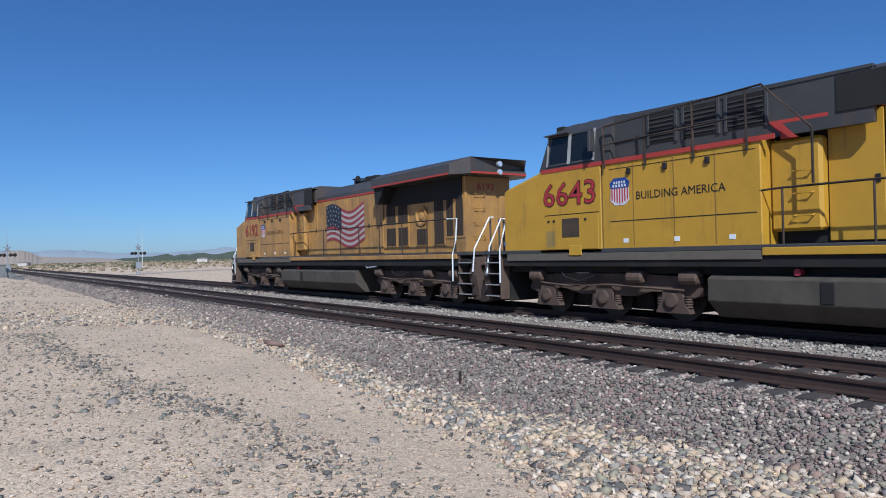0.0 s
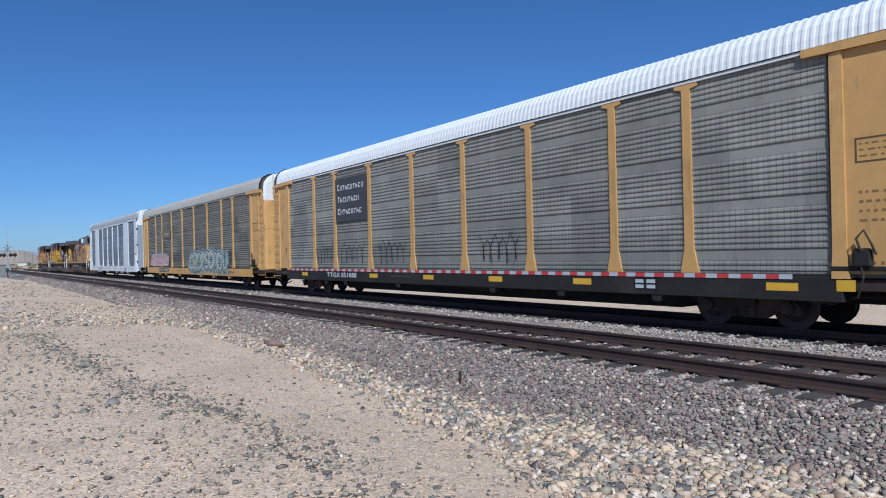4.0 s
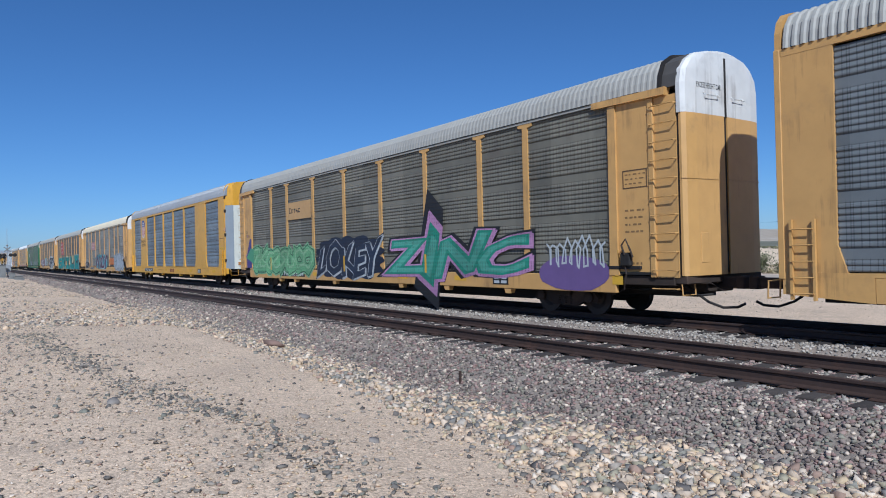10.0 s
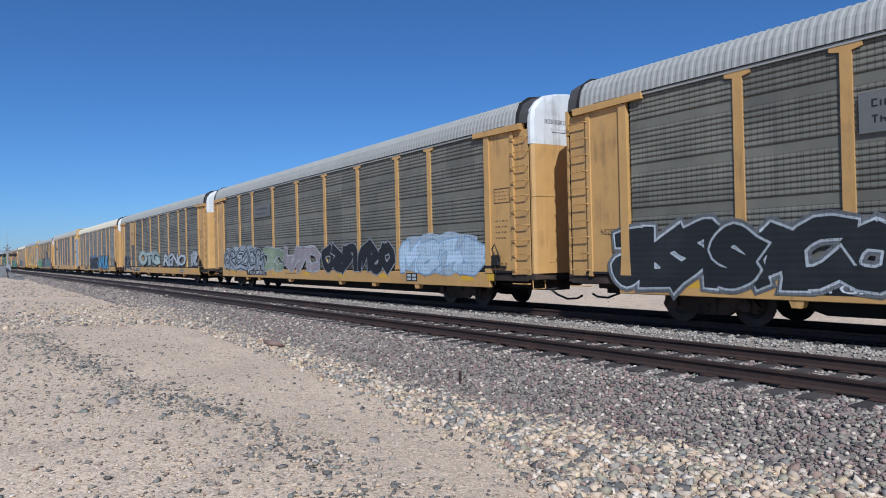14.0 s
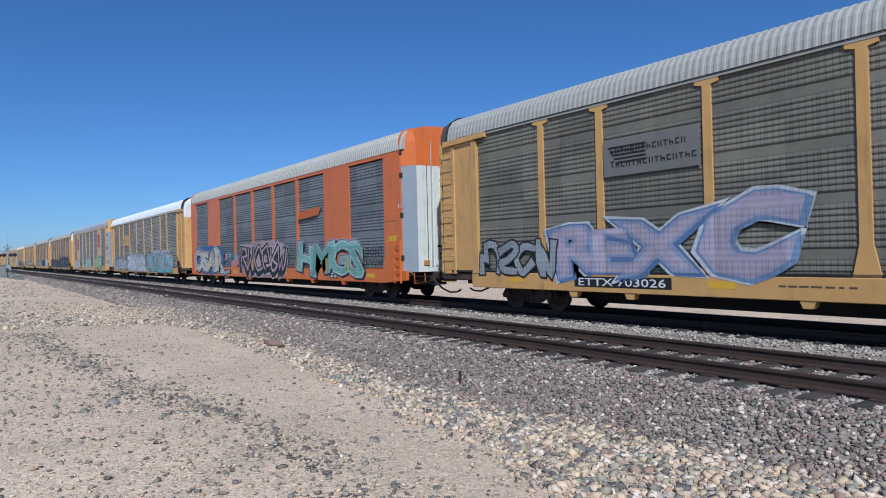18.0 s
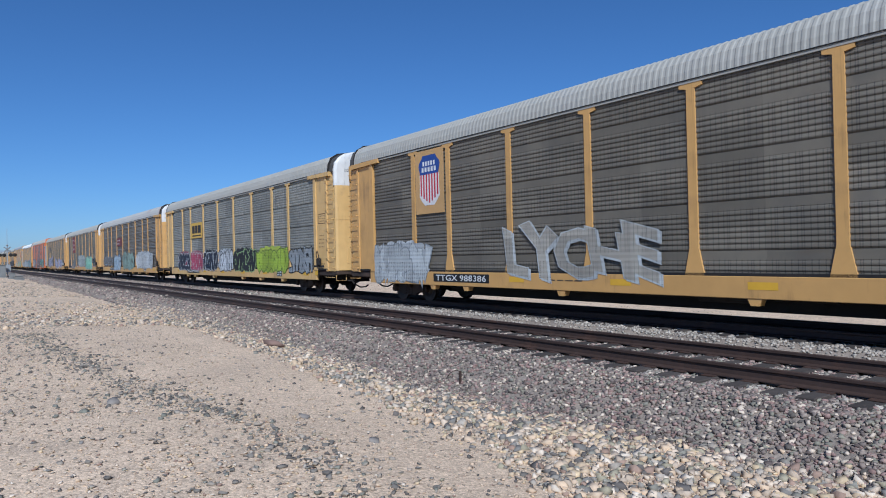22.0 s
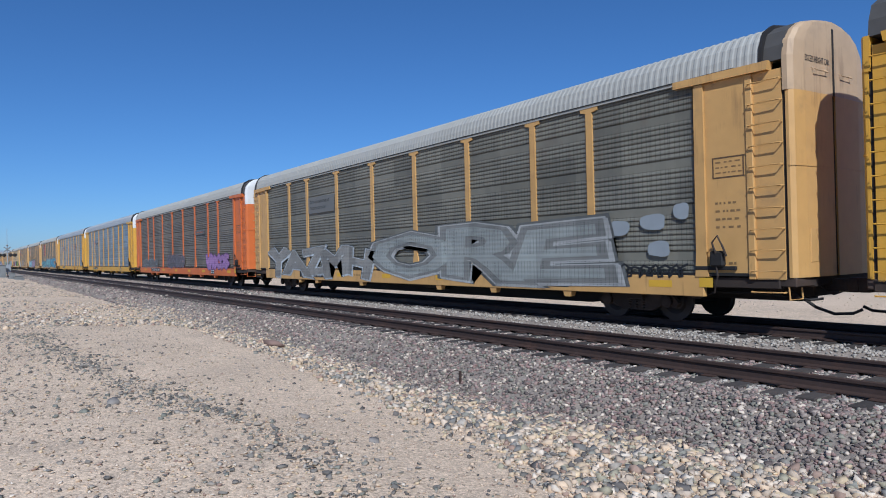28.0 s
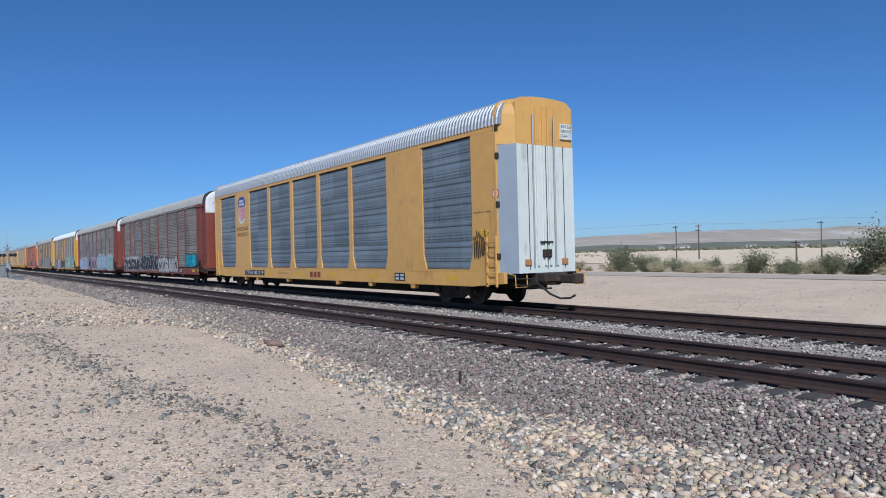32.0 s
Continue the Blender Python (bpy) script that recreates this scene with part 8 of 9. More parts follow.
        part("upper_hood_side", prism_mesh("upper_hood_side", ((F + 4.25, 3.72), (11.6 if F else 9.95, 3.72), (11.6 if F else 9.95, 4.72), (F + 4.25, 4.80)), "y", *sorted((s * hy, s * (hy - 0.12))), gm), loco)
        if F == 0:
            for a, b in ((5.28, 5.95), (6.20, 6.98), (7.22, 8.02)):
                vent = part("vent", box_mesh("vent", a, b, *sorted((s * 1.325, s * 1.29)), 4.00, 4.66, dk, 0.005), loco, None, "louvred black vent")
                part("vent_frame", box_mesh("vent_frame", a - 0.07, a, *sorted((s * 1.34, s * 1.29)), 3.96, 4.70, gm, 0.005), vent)
                part("vent_frame", box_mesh("vent_frame", b, b + 0.07, *sorted((s * 1.34, s * 1.29)), 3.96, 4.70, gm, 0.005), vent)
                for k in range(6 if s == side else 0):
                    part("slat", box_mesh("slat", a + 0.02, b - 0.02, *sorted((s * 1.345, s * 1.32)), 4.06 + 0.095 * k, 4.085 + 0.095 * k, gm), vent)
        else:
            for a, b in ((8.02, 8.62), (8.92, 9.54)):
                vent = part("vent", box_mesh("vent", a, b, *sorted((s * 1.135, s * 1.09)), 3.92, 4.52, M_SOOT, 0.005), loco, None, "louvred black vent")
                for k in range(4 if s == side else 0):
                    part("slat", box_mesh("upright_slat", a + 0.08 + 0.13 * k, a + 0.11 + 0.13 * k, *sorted((s * 1.15, s * 1.12)), 3.92, 4.52, gm), vent)
            part("access_plate", box_mesh("access_plate", 6.95, 7.5, *sorted((s * 1.13, s * 1.10)), 4.0, 4.45, gm, 0.005), loco)
            part("placard", box_mesh("placard", 7.2, 7.32, *sorted((s * 1.134, s * 1.10)), 4.24, 4.40, M_WHITE_RAIL), loco)
        g0 = 9.35 if F == 0 else 10.36
        part("intake_grille", box_mesh("intake_grille", g0, g0 + (0.85 if F == 0 else 1.1), *sorted((s * (hy + 0.025), s * (hy - 0.01))), 3.98, 4.62, M_SOOT, 0.005), loco)
        part("stripe", box_mesh("stripe", F + 1.9, (8.3 if F == 0 else F + 3.95), *sorted((s * 1.512, s * 1.48)), 3.66, 3.76, rm), loco, None, "red stripe")
        if F:
            part("stripe", box_mesh("stripe", F + 3.96, 10.2, *sorted((s * 1.128, s * 1.10)), 3.70, 3.79, rm), loco, None, "red stripe")
            part("stripe_jog", prism_mesh("stripe_jog", ((10.2, 3.70), (10.2, 3.79), (9.95, 4.05), (10.35, 4.05), (10.3, 3.96), (10.45, 3.70)), "y", *sorted((s * 1.128, s * 1.10)), rm), loco, None, "red stripe")
            part("cab_rail", tube_mesh("cab_rail", [((5.9, s * 1.50, 3.44), (9.75, s * 1.50, 3.52), (10.75, s * 1.48, 2.85), (11.2, s * 1.46, 2.74))], 0.026, M_TRUCK, 5), loco)
            for a in (7.05, 8.55, 9.75):
                part("rail_post", tube_mesh("rail_post", [((a, s * 1.50, 2.3), (a, s * 1.50, 3.50))], 0.026, M_TRUCK, 5), loco)
        else:
            part("stripe_jog", prism_mesh("stripe_jog", ((8.3, 3.66), (8.3, 3.76), (8.05, 4.02), (9.2, 4.02), (9.2, 3.95), (8.35, 3.95), (8.62, 3.66)), "y", *sorted((s * 1.302, s * 1.20)), rm), loco, None, "red stripe")
            part("cab_rail", tube_mesh("cab_rail", [((4.12, s * 1.56, 3.55), (4.12, s * 1.56, 4.55), (8.1, s * 1.56, 4.72), (9.0, s * 1.50, 3.75), (9.0, s * 1.50, 2.75))], 0.026, M_TRUCK, 5), loco)
            part("cab_rail", tube_mesh("cab_rail_low", [((4.12, s * 1.56, 4.12), (7.6, s * 1.56, 4.18))], 0.022, M_TRUCK, 5), loco)
            for a in (5.3, 6.55, 7.75):
                part("rail_post", tube_mesh("rail_post", [((a, s * 1.52, 3.5), (a, s * 1.56, 4.66))], 0.026, M_TRUCK, 5), loco)
            part("cabinet_seam", box_mesh("cabinet_seam", 4.2, 7.9, *sorted((s * 1.486, s * 1.47)), 2.28, 2.30, dk), loco)
            part("cabinet_seam", box_mesh("cabinet_seam", 4.2, 7.9, *sorted((s * 1.486, s * 1.47)), 3.52, 3.535, dk), loco)
            for a in (3.96, 4.9, 6.0, 7.0):
                part("cabinet_joint", box_mesh("cabinet_joint", a, a + 0.018, *sorted((s * 1.486, s * 1.47)), 1.7, 3.6, GRIMY), loco)
            for a in (4.75, 5.75, 6.8):
                part("lifting_eye", box_mesh("lifting_eye", a, a + 0.10, *sorted((s * 1.53, s * 1.47)), 3.36, 3.50, dk, 0.01), loco)
            part("rounded_box", box_mesh("rounded_box", 8.0, 9.0, *sorted((s * 1.18, s * 0.9)), 1.9, 3.66, ym, 0.06), loco)
            for k in range(3):
                part("grab_iron", tube_mesh("loco_grab_iron", [((8.50, s * 1.18, 0), (8.50, s * 1.26, -0.02), (8.85, s * 1.26, -0.02), (8.85, s * 1.18, 0))], 0.018, ym, 5), loco, (0, 0, 2.2 + 0.42 * k))
            part("cab_hatch", box_mesh("cab_hatch", 2.0, 3.85, *sorted((s * 1.508, s * 1.48)), 1.66, 2.53, ym, 0.008), loco)
            part("hatch_seam", box_mesh("hatch_seam", 1.98, 3.87, *sorted((s * 1.507, s * 1.48)), 2.54, 2.56, dk), loco)
            part("mesh_vent", box_mesh("mesh_vent", 2.62, 3.22, *sorted((s * 1.514, s * 1.50)), 1.96, 2.44, M_LOUVRE, 0.004), loco)
            part("louvre_plate", box_mesh("louvre_plate", 2.05, 2.36, *sorted((s * 1.514, s * 1.50)), 1.74, 2.14, paint((0.36, 0.24, 0.05), 0.5)), loco)
            for a in (2.10, 2.30, 3.40):
                part("hatch_latch", box_mesh("hatch_latch", a, a + 0.07, *sorted((s * 1.52, s * 1.50)), 2.36, 2.42, dk), loco)
            part("foot_step", box_mesh("foot_step", 2.85, 3.28, *sorted((s * 1.52, s * 1.48)), 1.50, 1.76, ym, 0.01), loco)
        for a in ((4.6, 6.0, 7.3) if F == 0 else ()):
            part("placard", box_mesh("placard", a, a + 0.14, *sorted((s * 1.488, s * 1.47)), 1.78, 1.88, M_WHITE_RAIL), loco)
    part("upper_hood_roof", prism_mesh("upper_hood_roof", ((-1.32 if F == 0 else -1.13, 4.66), (-0.8, 4.80), (0.8, 4.80), (1.32 if F == 0 else 1.13, 4.66)), "x", F + 4.25, 11.6 if F else 9.95, gm), loco)
    # engine hood
    part("engine_hood", box_mesh("engine_hood", 8.0, 15.9, -0.93, 0.93, 1.66, 4.05, M_SOOT if open_doors else ym, 0.01), loco)
    part("hood_roof", prism_mesh("hood_roof", ((-0.97, 4.05), (-0.97, 4.25), (-0.55, 4.62), (0.55, 4.62), (0.97, 4.25), (0.97, 4.05)), "x", 9.95, 15.9, gm), loco)
    part("hood_roof_end", prism_mesh("hood_roof_end", ((-1.05, 4.05), (-1.05, 4.6), (-0.7, 4.72), (0.7, 4.72), (1.05, 4.6), (1.05, 4.05)), "x", 8.0, 9.97, gm), loco)
    for s in (-1, 1):
        for k in range(8):
            a = 8.04 + 0.98 * k
            if (F and k < 2) or (F == 0 and k == 0):
                continue
            if open_doors and s == side and k in (6, 7):
                continue
            door = part("engine_door", box_mesh("engine_door", a, a + 0.95, *sorted((s * 0.972, s * 0.93)), 1.70, 4.02, ym, 0.008), loco)
            part("door_latch", box_mesh("door_latch", a + 0.80, a + 0.88, *sorted((s * 0.99, s * 0.965)), 2.7, 2.85, dk, 0.004), door)
        part("hood_stripe", box_mesh("hood_stripe", 8.0, 15.9, *sorted((s * 0.985, s * 0.95)), 4.03, 4.10, rm), loco, None, "red stripe")
    if open_doors:
        for k, (a, r) in enumerate(((14.4, 0.34), (15.3, 0.26))):
            part("engine_block", lathe_mesh("engine_block", ((-0.3, r * 0.6), (-0.25, r), (0.2, r), (0.25, r * 0.7)), 18, M_ALU, "y"), loco, (a, side * 0.86, 2.9))
        part("engine_pipe", tube_mesh("engine_pipe", [((14.0, side * 0.98, 1.8), (14.1, side * 0.98, 3.2), (14.6, side * 0.98, 3.7), (15.2, side * 0.98, 3.4), (15.7, side * 0.98, 3.8))], 0.07, M_TRUCK), loco)
        part("engine_pipe", tube_mesh("engine_pipe", [((14.0, side * 1.0, 1.8), (14.2, side * 1.0, 2.2), (15.4, side * 1.0, 2.3))], 0.05, M_ALU), loco)
        part("open_door", box_mesh("open_door", 0, 0.95, -0.02, 0.02, 1.70, 4.02, ym, 0.008), loco, (13.90, side * 0.99, 0, 0, 0, 175 * -side), "engine door swung open")
    part("exhaust_cover", box_mesh("exhaust_cover", 13.4, 14.4, -0.4, 0.4, 4.6, 4.86, M_SOOT, 0.03), loco)
    horn = thing_part_horn(loco)
    # radiator end
    B, D = (21.05, -0.45) if F == 0 else (21.5, 0.0)
    part("radiator_body", box_mesh("radiator_body", 15.92, B, -0.93, 0.93, 1.66, 4.08, ym, 0.01), loco)
    w0, w1 = (16.1, 21.65) if F == 0 else (17.6, 22.5)
    if F:
        part("hood_roof", prism_mesh("hood_roof", ((-0.97, 3.75), (-0.97, 4.25), (-0.55, 4.60), (0.55, 4.60), (0.97, 4.25), (0.97, 3.75)), "x", 15.9, w0, gm), loco)
    part("radiator_core", box_mesh("radiator_core", w0 + 0.1, min(w1, B + 0.15) - 0.3, -0.98, 0.98, 3.40, 4.15, M_SOOT), loco)
    wing = ((-1.58, 4.10), (-1.58, 4.42), (-1.15, 4.62), (1.15, 4.62), (1.58, 4.42), (1.58, 4.10), (1.15, 4.10), (-1.15, 4.10))
    def wings():
        bm = bmesh.new()
        add_prism(bm, wing, "x", w0, w1)
        for v in bm.verts:
            if v.co.x > 20 and abs(v.co.y) > 1.3:
                v.co.x -= 0.55
        return bm_mesh("radiator_wing", bm, gm)
    part("radiator_wing", cached(("wings", gm.name, w0), wings), loco, None, "dark overhanging radiator housing")
    part("end_stripe", box_mesh("end_stripe", w1, w1 + 0.008, -1.14, 1.14, 4.105, 4.17, rm), loco, None, "red stripe")
    part("radiator_screen", box_mesh("radiator_screen", w0 + 0.4, w1 - 1.2, -1.0, 1.0, 4.62, 4.66, M_SOOT), loco)
    part("end_cap", box_mesh("end_cap", B, B + 0.06, -0.93, 0.93, 4.08, 4.4, gm), loco)
    for s in (-1, 1):
        part("wing_stripe", box_mesh("wing_stripe", w0 + 0.02, w1 - 0.6, *sorted((s * 1.592, s * 1.57)), 4.10, 4.16, rm), loco, None, "red stripe")
        part("wing_underside", prism_mesh("wing_underside", ((w0 + 0.1, 3.5), (w0 + 0.3, 3.5), (w0 + 0.8, 4.10), (w0 + 0.05, 4.10)), "y", *sorted((s * 1.5, s * 0.95)), M_SOOT), loco)
        for k, (a, b, z0, z1) in enumerate(((16.1, 16.75, 2.75, 3.45), (16.1, 16.75, 1.95, 2.60), (16.95, 17.6, 2.75, 3.45), (16.95, 17.6, 1.95, 2.60), (19.3, 19.85, 1.95, 3.4), (20.02, 20.40, 2.2, 3.4), (20.56, 20.94, 2.2, 3.4), (18.2, 18.8, 1.95, 2.5))):
            door = part("louvre_door", box_mesh("louvre_door", a - 0.07, b + 0.07, *sorted((s * 0.955, s * 0.93)), z0 - 0.08, z1 + 0.08, ym, 0.006), loco)
            part("louvre", box_mesh("louvre", a, b, *sorted((s * 0.962, s * 0.95)), z0, z1, M_LOUVRE), door)
            for j in range(int((b - a) / 0.09) if s == side else 0):
                part("slat", box_mesh("louvre_slat", 0, 0.035, *sorted((s * 0.972, s * 0.955)), z0, z1, M_TRUCK), door, (a + 0.03 + 0.09 * j, 0, 0))
        part("fan_ring", lathe_mesh("fan_ring", ((0.0, 0.34), (0.05, 0.36), (0.06, 0.28), (0.01, 0.20), (0.06, 0.10)), 18, ym), loco, (18.5, s * 0.94, 2.95, 0, 0, 0 if s > 0 else 180))
        # hand rails and steps
        for k in range(9):
            a = 8.4 + 1.6 * k
            if F and a < 11:
                continue
            part("stanchion", tube_mesh("stanchion", [((0, s * 1.46, 1.55), (0, s * 1.46, 2.72))], 0.022, M_TRUCK, 6), loco, (a, 0, 0))
        part("hand_rail", tube_mesh("hand_rail", [((7.95 if F == 0 else 11.1, s * 1.46, 2.70), (8.4 if F == 0 else 11.3, s * 1.46, 2.72), (21.2 + D, s * 1.46, 2.72))], 0.024, M_TRUCK, 6), loco)
        part("grab_rail", tube_mesh("grab_rail", [((21.2, s * 1.46, 2.72), (21.75, s * 1.47, 2.70), (21.7, s * 1.50, 2.0), (21.55, s * 1.52, 1.6), (21.55, s * 1.53, 0.75))], 0.024, M_WHITE_RAIL, 6), loco, (D, 0, 0), "white grab rail")
        part("grab_rail", tube_mesh("grab_rail", [((22.6, s * 0.70, 2.70), (22.6, s * 0.85, 2.70), (22.55, s * 1.42, 1.75), (22.5, s * 1.46, 1.05))], 0.024, M_WHITE_RAIL, 6), loco, (D, 0, 0), "white grab rail")
        part("grab_rail", tube_mesh("grab_rail", [((-0.55, s * 0.75, 2.62), (-0.55, s * 0.9, 2.62), (-0.55, s * 1.36, 1.8), (-0.55, s * 1.48, 0.95))], 0.024, M_WHITE_RAIL, 6), loco, (F, 0, 0), "white grab rail")
        part("grab_rail", tube_mesh("grab_rail", [((0.22, s * 1.35, 2.5), (0.20, s * 1.45, 2.15), (0.14, s * 1.54, 1.7), (0.13, s * 1.54, 0.75))], 0.024, M_WHITE_RAIL, 6), loco, (F, 0, 0), "white grab rail")
        for x0, x1 in ((F - 0.55, F + 0.08), (21.85 + D, 22.5 + D)):
            part("step_side", box_mesh("step_side", x0 - 0.03 if x0 > 9 else x1, x0 + 0.02 if x0 > 9 else x1 + 0.05, *sorted((s * 1.50, s * 0.95)), 0.28, 1.56, M_LOCO_TRUCK, 0.005), loco)
            part("step_back", box_mesh("step_back", x0, x1, *sorted((s * 1.0, s * 0.95)), 0.28, 1.56, dk), loco)
            for k in range(4):
                tread = part("step", box_mesh("step", x0, x1, *sorted((s * 1.52, s * 1.0)), 0.34 + 0.32 * k, 0.38 + 0.32 * k, M_TRUCK), loco)
                part("step_edge", box_mesh("step_edge", x0, x1, *sorted((s * 1.54, s * 1.515)), 0.355 + 0.32 * k, 0.382 + 0.32 * k, M_STEP_EDGE), tread, None, "white step edge")
        for k in range(4):
            part("end_post", tube_mesh("end_post", [((0, 0, 1.66), (0, 0, 2.66))], 0.03, gm, 6), loco, (22.45 + D if k < 2 else F - 0.66, s * (0.35 if k % 2 else 0.7), 0))
    # ends
    for x0, x1 in ((F - 0.75, F - 0.5), (22.30 + D, 22.65 + D)):
        part("pilot", prism_mesh("pilot", ((-1.45, 0.95), (-1.3, 0.20), (1.3, 0.20), (1.45, 0.95), (1.30, 1.50), (-1.30, 1.50)), "x", x0, x1, M_LOCO_TRUCK), loco)
    # added dark plate hides the lit ground behind the front steps
    part("end_plate", box_mesh("end_plate", F + 0.14, F + 0.18, -1.2, 1.2, 0.22, 1.5, dk), loco)
    part("plough", prism_mesh("plough", ((-0.05, 0.16), (0.0, 0.95), (-0.28, 0.60), (-0.36, 0.16)), "y", -1.35, 1.35, M_TRUCK), loco, (F - 0.7, 0, 0))
    for x, turn in ((F - 0.75, 180), (22.65 + D, 0)):
        m = pose(x, 0, 0, 0, 0, turn)
        for k, dy in enumerate((-0.9, -0.7, 0.7, 0.9)):
            part("air_hose", tube_mesh("loco_hose", [((0.0, 0, 1.05), (0.10, 0, 0.85), (0.13, 0, 0.55), (0.10, 0, 0.38))], 0.025, dk, 5), loco, m @ pose(0, dy, 0))
        part("coupler", tube_mesh("loco_coupler", [((0.0, 0, 0.83), (0.42, 0, 0.83))], 0.12, M_TRUCK, 8), loco, m)
        part("coupler_head", box_mesh("loco_coupler_head", 0.34, 0.52, -0.19, 0.16, 0.70, 0.98, M_TRUCK, 0.03), loco, m)
    for k in range(4):
        part("end_rung", tube_mesh("end_rung", [((0, 0, 0), (0.1, 0, -0.04), (0.1, 0.42, -0.04), (0, 0.42, 0))], 0.016, ym, 5), loco, (B, -0.62, 3.55 - 0.46 * k))
    for z in (4.18, 4.44):
        part("headlight", lathe_mesh("rear_light", ((-0.04, 0.09), (0.05, 0.09), (0.06, 0.07)), 14, M_LENS, "x"), loco, (w1 + 0.01, 0.0, z))
    for z in (2.75, 2.95):
        part("headlight", lathe_mesh("nose_light", ((-0.06, 0.08), (0.04, 0.11), (0.05, 0.09)), 14, M_LENS, "x"), loco, (F + 0.02, 0.0, z + 0.15))
    for s in (-0.95, 0.95):
        part("ditch_light", lathe_mesh("ditch_light", ((-0.20, 0.10), (-0.10, 0.13), (0.08, 0.13)), 14, M_LENS, "x"), loco, (F - 0.05, s, 1.86))
    # fuel tank
    if F == 0:
        part("fuel_tank", prism_mesh("fuel_tank", ((-1.45, 0.98), (-1.45, 0.52), (-1.05, 0.16), (1.05, 0.16), (1.45, 0.52), (1.45, 0.98), (1.30, 1.06), (-1.30, 1.06)), "x", 6.75, 14.5, M_TANK, 0.015), loco)
    else:
        part("fuel_tank", prism_mesh("low_fuel_tank", ((-1.45, 0.66), (-1.45, 0.50), (-1.05, 0.16), (1.05, 0.16), (1.45, 0.50), (1.45, 0.66), (1.05, 0.70), (0.9, 1.10), (-0.9, 1.10), (-1.05, 0.70)), "x", 8.2, 16.4, M_TANK, 0.01), loco)
        for a, b in ((8.2, 10.2), (15.4, 16.4)):
            part("tank_end", prism_mesh("tank_end", ((-1.45, 0.64), (-1.45, 1.06), (-1.30, 1.12), (1.30, 1.12), (1.45, 1.06), (1.45, 0.64)), "x", a, b, M_TANK, 0.012), loco)
    for s in (-1, 1):
        part("tank_gauge", box_mesh("tank_gauge", 9.05 + F * 0.5, 9.30 + F * 0.5, *sorted((s * 1.465, s * 1.44)), 0.55, 0.95, dk, 0.01), loco)
        part("fuel_filler", lathe_mesh("fuel_filler", ((-0.08, 0.07), (0.08, 0.08)), 10, flat_paint((0.35, 0.03, 0.05)), "y"), loco, (8.6, s * 1.30, 1.12))
        part("cable", tube_mesh("cable", [((14.8, s * 1.32, 1.4), (15.3, s * 1.4, 1.15), (16.0, s * 1.42, 1.2), (16.6, s * 1.38, 1.4))], 0.03, M_WHITE_RAIL, 5), loco)
        if reservoirs:
            for a in (8.65, 11.2):
                part("air_reservoir", lathe_mesh("air_reservoir", ((-1.08, 0.10), (-1.04, 0.20), (-0.96, 0.26), (0.96, 0.26), (1.04, 0.20), (1.08, 0.10)), 18, M_RESERVOIR, "x"), loco, (L - a - 0.0, s * 1.30, 1.0))
                part("reservoir_bracket", box_mesh("reservoir_bracket", -1.0, 1.0, *sorted((s * 1.45, s * 1.2)), 0.69, 0.76, M_TANK), loco, (L - a, 0, 0))
    six_wheel_truck(loco, F + 3.75)
    six_wheel_truck(loco, 18.4 if F == 0 else 19.3)
    # markings on the side that the camera sees
    red = (0.42, 0.03, 0.035)
    a, b = (F + 1.98, F + 3.78)
    lo, hi = sorted((u(a), u(b)))
    n0, n1 = (2.78, 3.36) if F == 0 else (2.68, 3.30)
    on_side(letters("number_edge", number, lo, hi, n0, n1, INK, loco, -1.514, 0.020, "dark number edge"), seen)
    on_side(letters("number", number, lo, hi, n0, n1, red, loco, -1.518, 0.0, "large red road number"), seen)
    before = set(loco.children)
    if side < 0:
        shield(loco, 4.52, 2.98, 0.60, 0.64, -1.488)
        letters("lettering", "BUILDING AMERICA", 5.0, 7.25, 2.76, 2.94, INK, loco, -1.488, 0.0, "black painted lettering")
        flag(loco, 10.95, 14.40, 2.12, 3.66, False, seen)
    else:
        shield(loco, u(15.75), 3.30, 0.42, 0.55, -0.985)
        letters("lettering", "BUILDING", u(16.4), u(15.0), 2.72, 2.88, INK, loco, -0.985, 0.0, "black painted lettering")
        letters("lettering", "AMERICA", u(16.3), u(15.1), 2.44, 2.60, INK, loco, -0.985, 0.0, "black painted lettering")
        flag(loco, u(14.85), u(11.75), 2.55, 3.80, True, Matrix.Identity(4))
    for ob in set(loco.children) - before:
        if side > 0:
            on_side(ob, seen)
    end = letters("number", number, -0.60, 0.10, 3.66, 3.88, red, loco, -0.002, 0.01, "red road number on the hood end")
    end.matrix_basis = pose(B + 0.005, 0.15, 0, 0, 0, 90)
    end = letters("number", number, -0.24, 0.24, 4.70, 4.85, (0.75, 0.75, 0.74), loco, -0.002, 0.015, "white road number on the lamp box")
    end.matrix_basis = pose(F + 2.075, 0.8 * side, 0, 0, 0, -90)
    if side > 0:
        # winged emblem across the near face of the nose
        face = pose(F + 0.343, 1.48, 0, 0, 0, -90 - math.degrees(math.atan2(0.33, 1.23))) @ pose(0, -0.012, 0) @ Matrix.Diagonal((0.93, 1, 1, 1))
        before = set(loco.children)
        shape("emblem_edge", [(0.08, 2.98), (1.30, 2.98), (1.30, 2.30), (1.16, 2.26), (0.92, 2.34), (0.72, 2.52), (0.45, 2.56), (0.30, 2.72)], (0.55, 0.55, 0.55), loco, 0.0, "silver edge of the winged emblem")
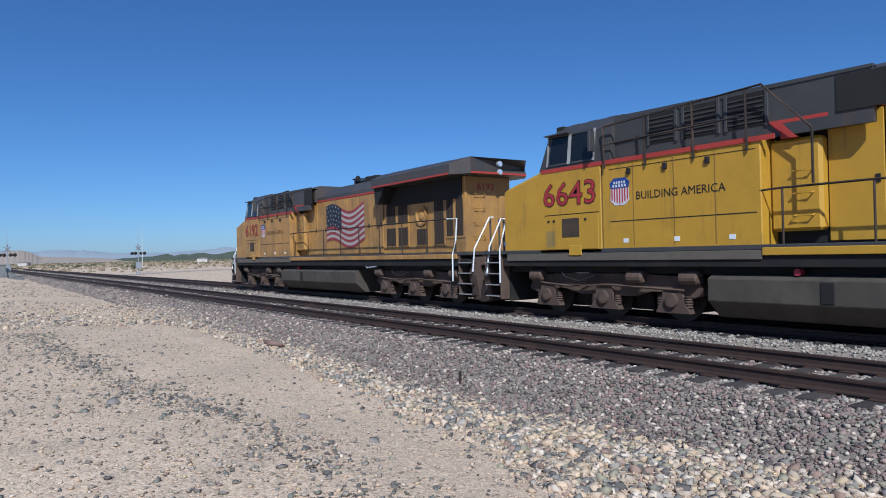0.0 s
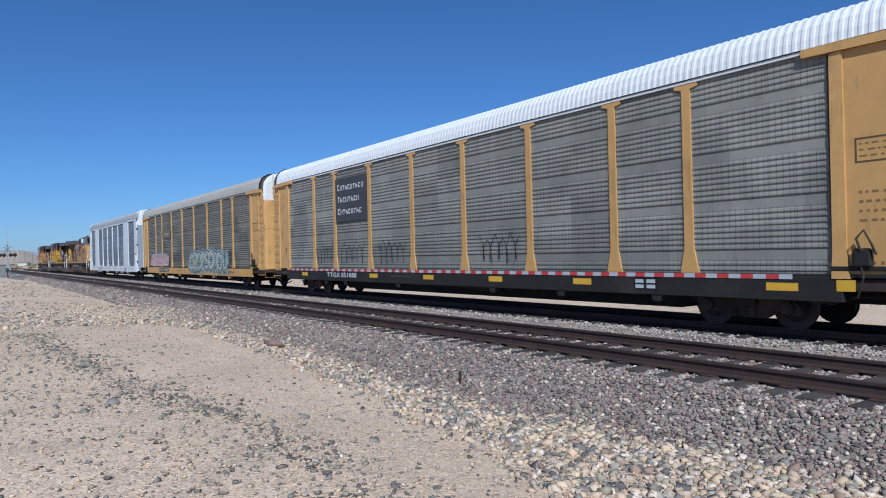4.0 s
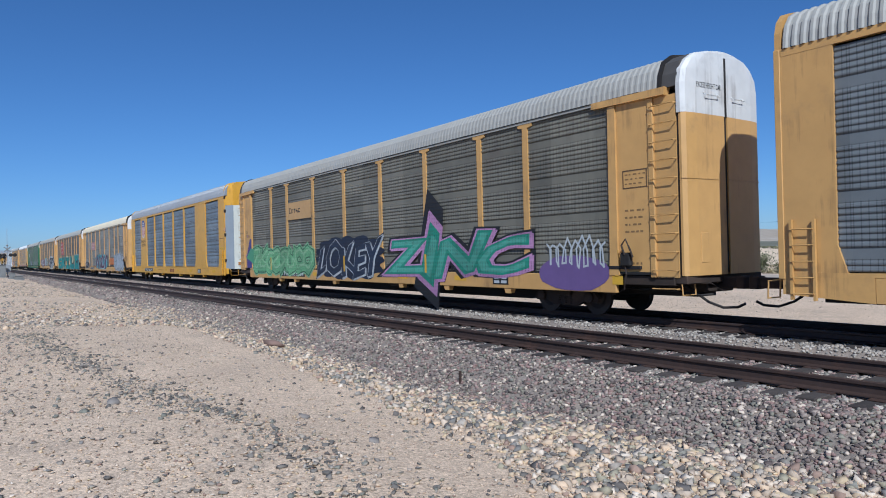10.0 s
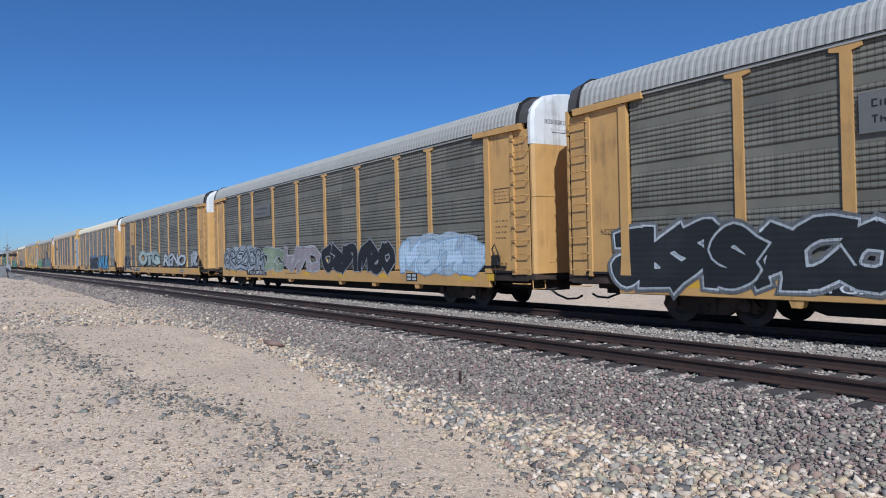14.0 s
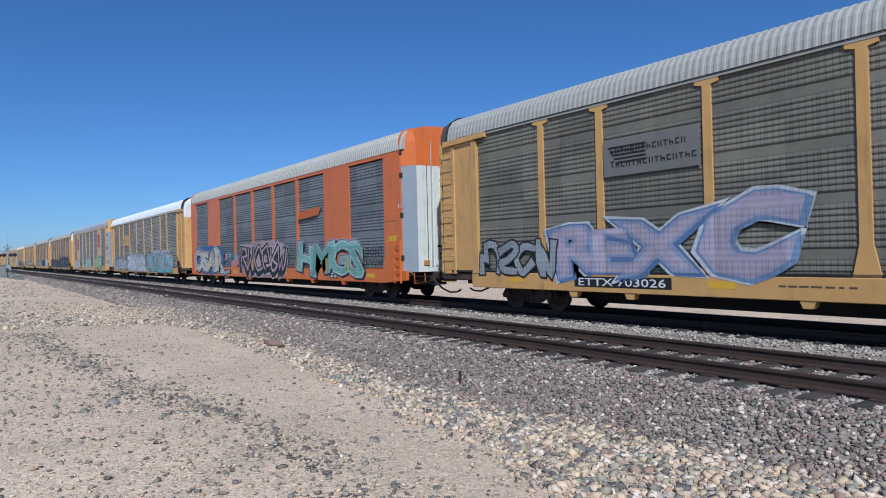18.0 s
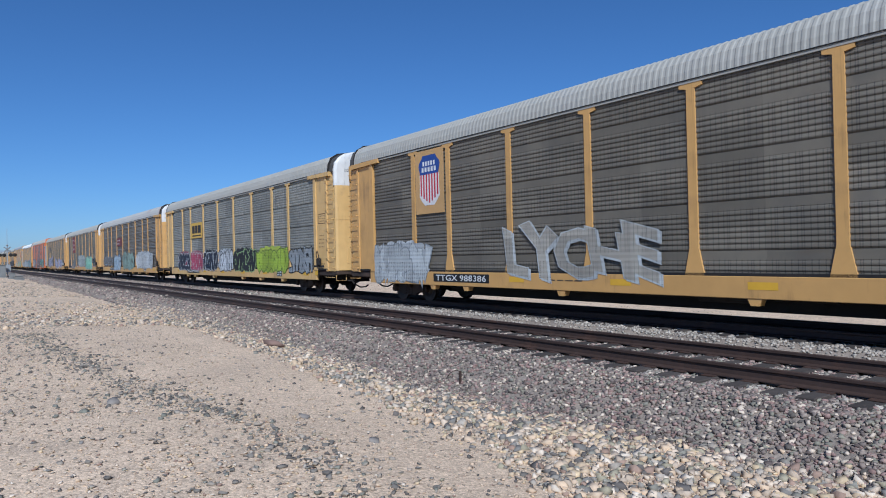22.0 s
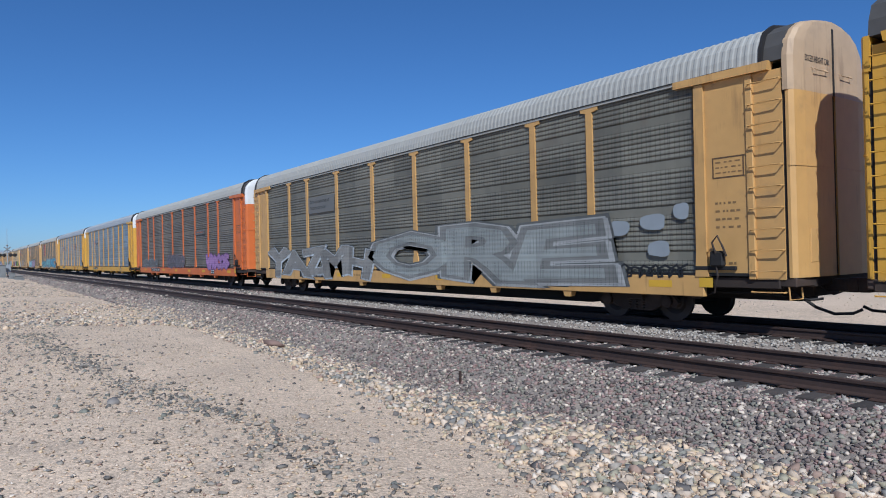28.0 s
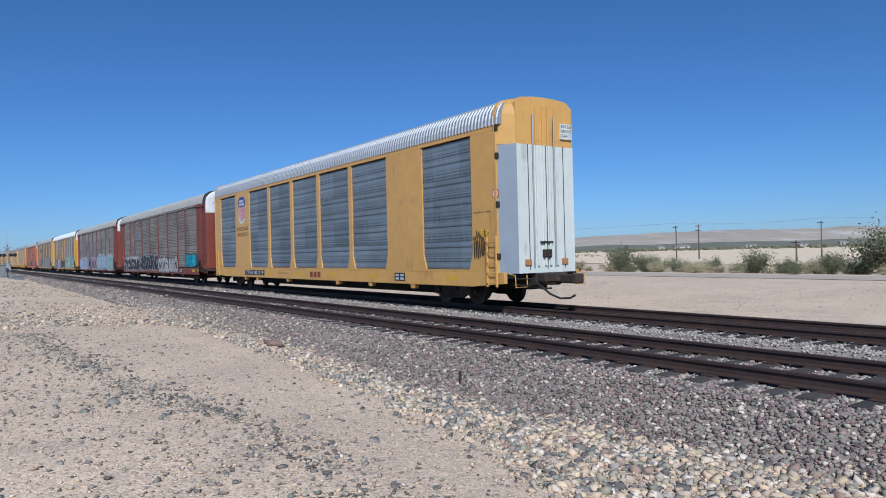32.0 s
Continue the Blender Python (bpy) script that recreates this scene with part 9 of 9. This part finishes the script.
        for k in range(5):
            shape("emblem_feather", [(0.12 + 0.13 * k, 2.94 - 0.105 * k), (0.95, 2.94 - 0.105 * k), (0.95, 2.865 - 0.105 * k), (0.20 + 0.13 * k, 2.865 - 0.105 * k)], BLUE, loco, -0.002, "blue feather of the emblem")
        shape("emblem_wing", [(0.80, 2.95), (1.02, 2.95), (1.02, 2.42), (0.90, 2.36), (0.80, 2.46)], BLUE, loco, -0.003, "blue wing of the emblem")
        shield(loco, 1.14, 2.62, 0.38, 0.72, -0.004)
        for ob in set(loco.children) - before:
            ob.matrix_basis = face @ ob.matrix_basis
        for z in (3.12, 2.86, 2.22):
            part("nose_grab", tube_mesh("nose_grab", [((0.62, 0, 0), (0.62, -0.07, 0.0), (1.0, -0.07, 0.0), (1.0, 0, 0))], 0.014, ym, 5), loco, face @ pose(0, 0, z))
    return loco


def thing_part_horn(loco):
    stand = part("horn_bracket", box_mesh("horn_bracket", 12.3, 12.4, -0.3, 0.3, 4.6, 4.85, M_DARK), loco)
    bell = lathe_mesh("horn_bell", ((-0.28, 0.02), (0.05, 0.04), (0.22, 0.12)), 12, M_DARK, "x")
    for dy, turn in ((-0.25, 0), (0.0, 180), (0.25, 0)):
        part("horn_bell", bell, stand, (12.35, dy, 4.90, 0, 0, turn))
    return stand


M_RESERVOIR = material("dusty_brown_reservoir", (0.10, 0.070, 0.045), 0.7, 0.0, 0.25, 4.0, 0.6, 0.1, (0.13, 0.095, 0.065), 0.4)
GRIMY = paint((0.20, 0.11, 0.03), 0.3)
M_TANK = material("dusty_grey_tank", (0.064, 0.052, 0.038), 0.8, 0.0, 0.3, 4.0, 0.6, 0.1, (0.095, 0.078, 0.058), 0.45)
locos.append(build_loco("dusty yellow and grey diesel locomotive leading the train", "6192", (0.44, 0.235, 0.05), 0.65, -1, False, False, 0))
locos.append(build_loco("bright yellow and grey diesel locomotive with open engine doors", "6643", (0.46, 0.26, 0.014), 0.15, -1, False, True, 0))
locos.append(build_loco("weathered yellow and grey diesel locomotive with its cab trailing", "5402", (0.43, 0.245, 0.062), 0.6, 1, True, False, 1.8))


# ---- motion of the train ----
# place of the first wagon's middle along the track, second by second
TRAIN = [(0.0, 44.34), (1.0, 14.22), (2.0, -16.09), (3.0, -47.43), (4.0, -78.36), (5.0, -109.14), (6.0, -139.78), (7.0, -170.87), (8.0, -201.53),
         (9.0, -232.52), (10.0, -263.47), (11.0, -294.77), (12.0, -325.81), (13.0, -357.25), (14.0, -388.17), (15.0, -419.67), (16.0, -450.86), (17.0,
         -482.07), (18.0, -513.48), (19.0, -545.08), (20.0, -576.55), (21.0, -608.07), (22.0, -639.72), (23.0, -671.40), (24.0, -703.13), (25.0,
         -734.97), (26.0, -766.82), (27.0, -798.69), (28.0, -830.60), (29.0, -862.56), (30.0, -894.45), (31.0, -926.22), (32.0, -958.01)]
# distance of each wagon's middle behind the first one's
BEHIND = (0.00, 29.83, 59.84, 89.84, 119.84, 149.79, 179.83, 209.81, 239.84, 269.95, 299.77, 329.71, 359.79, 389.79, 419.80, 449.57, 479.55, 509.41,
          539.39, 569.37, 599.32, 629.32, 659.32, 689.32, 719.31, 749.31, 779.32, 809.32, 839.31, 869.31, 899.31, 929.36)


def train_motions():
    for wagon, back, spec in zip(cars, BEHIND, SPECS):
        middle = 13.74 if spec[0] == "new" else 13.22
        walk(wagon, [(t, pose(s + back - middle, YC, 0)) for t, s in TRAIN])
    for loco, x, turn in zip(locos, LOCO_X, LOCO_TURN):
        walk(loco, [(t, pose(s - 13.74 + x, YC, 0, 0, 0, turn)) for t, s in TRAIN])


def motions():
    train_motions()


motions()
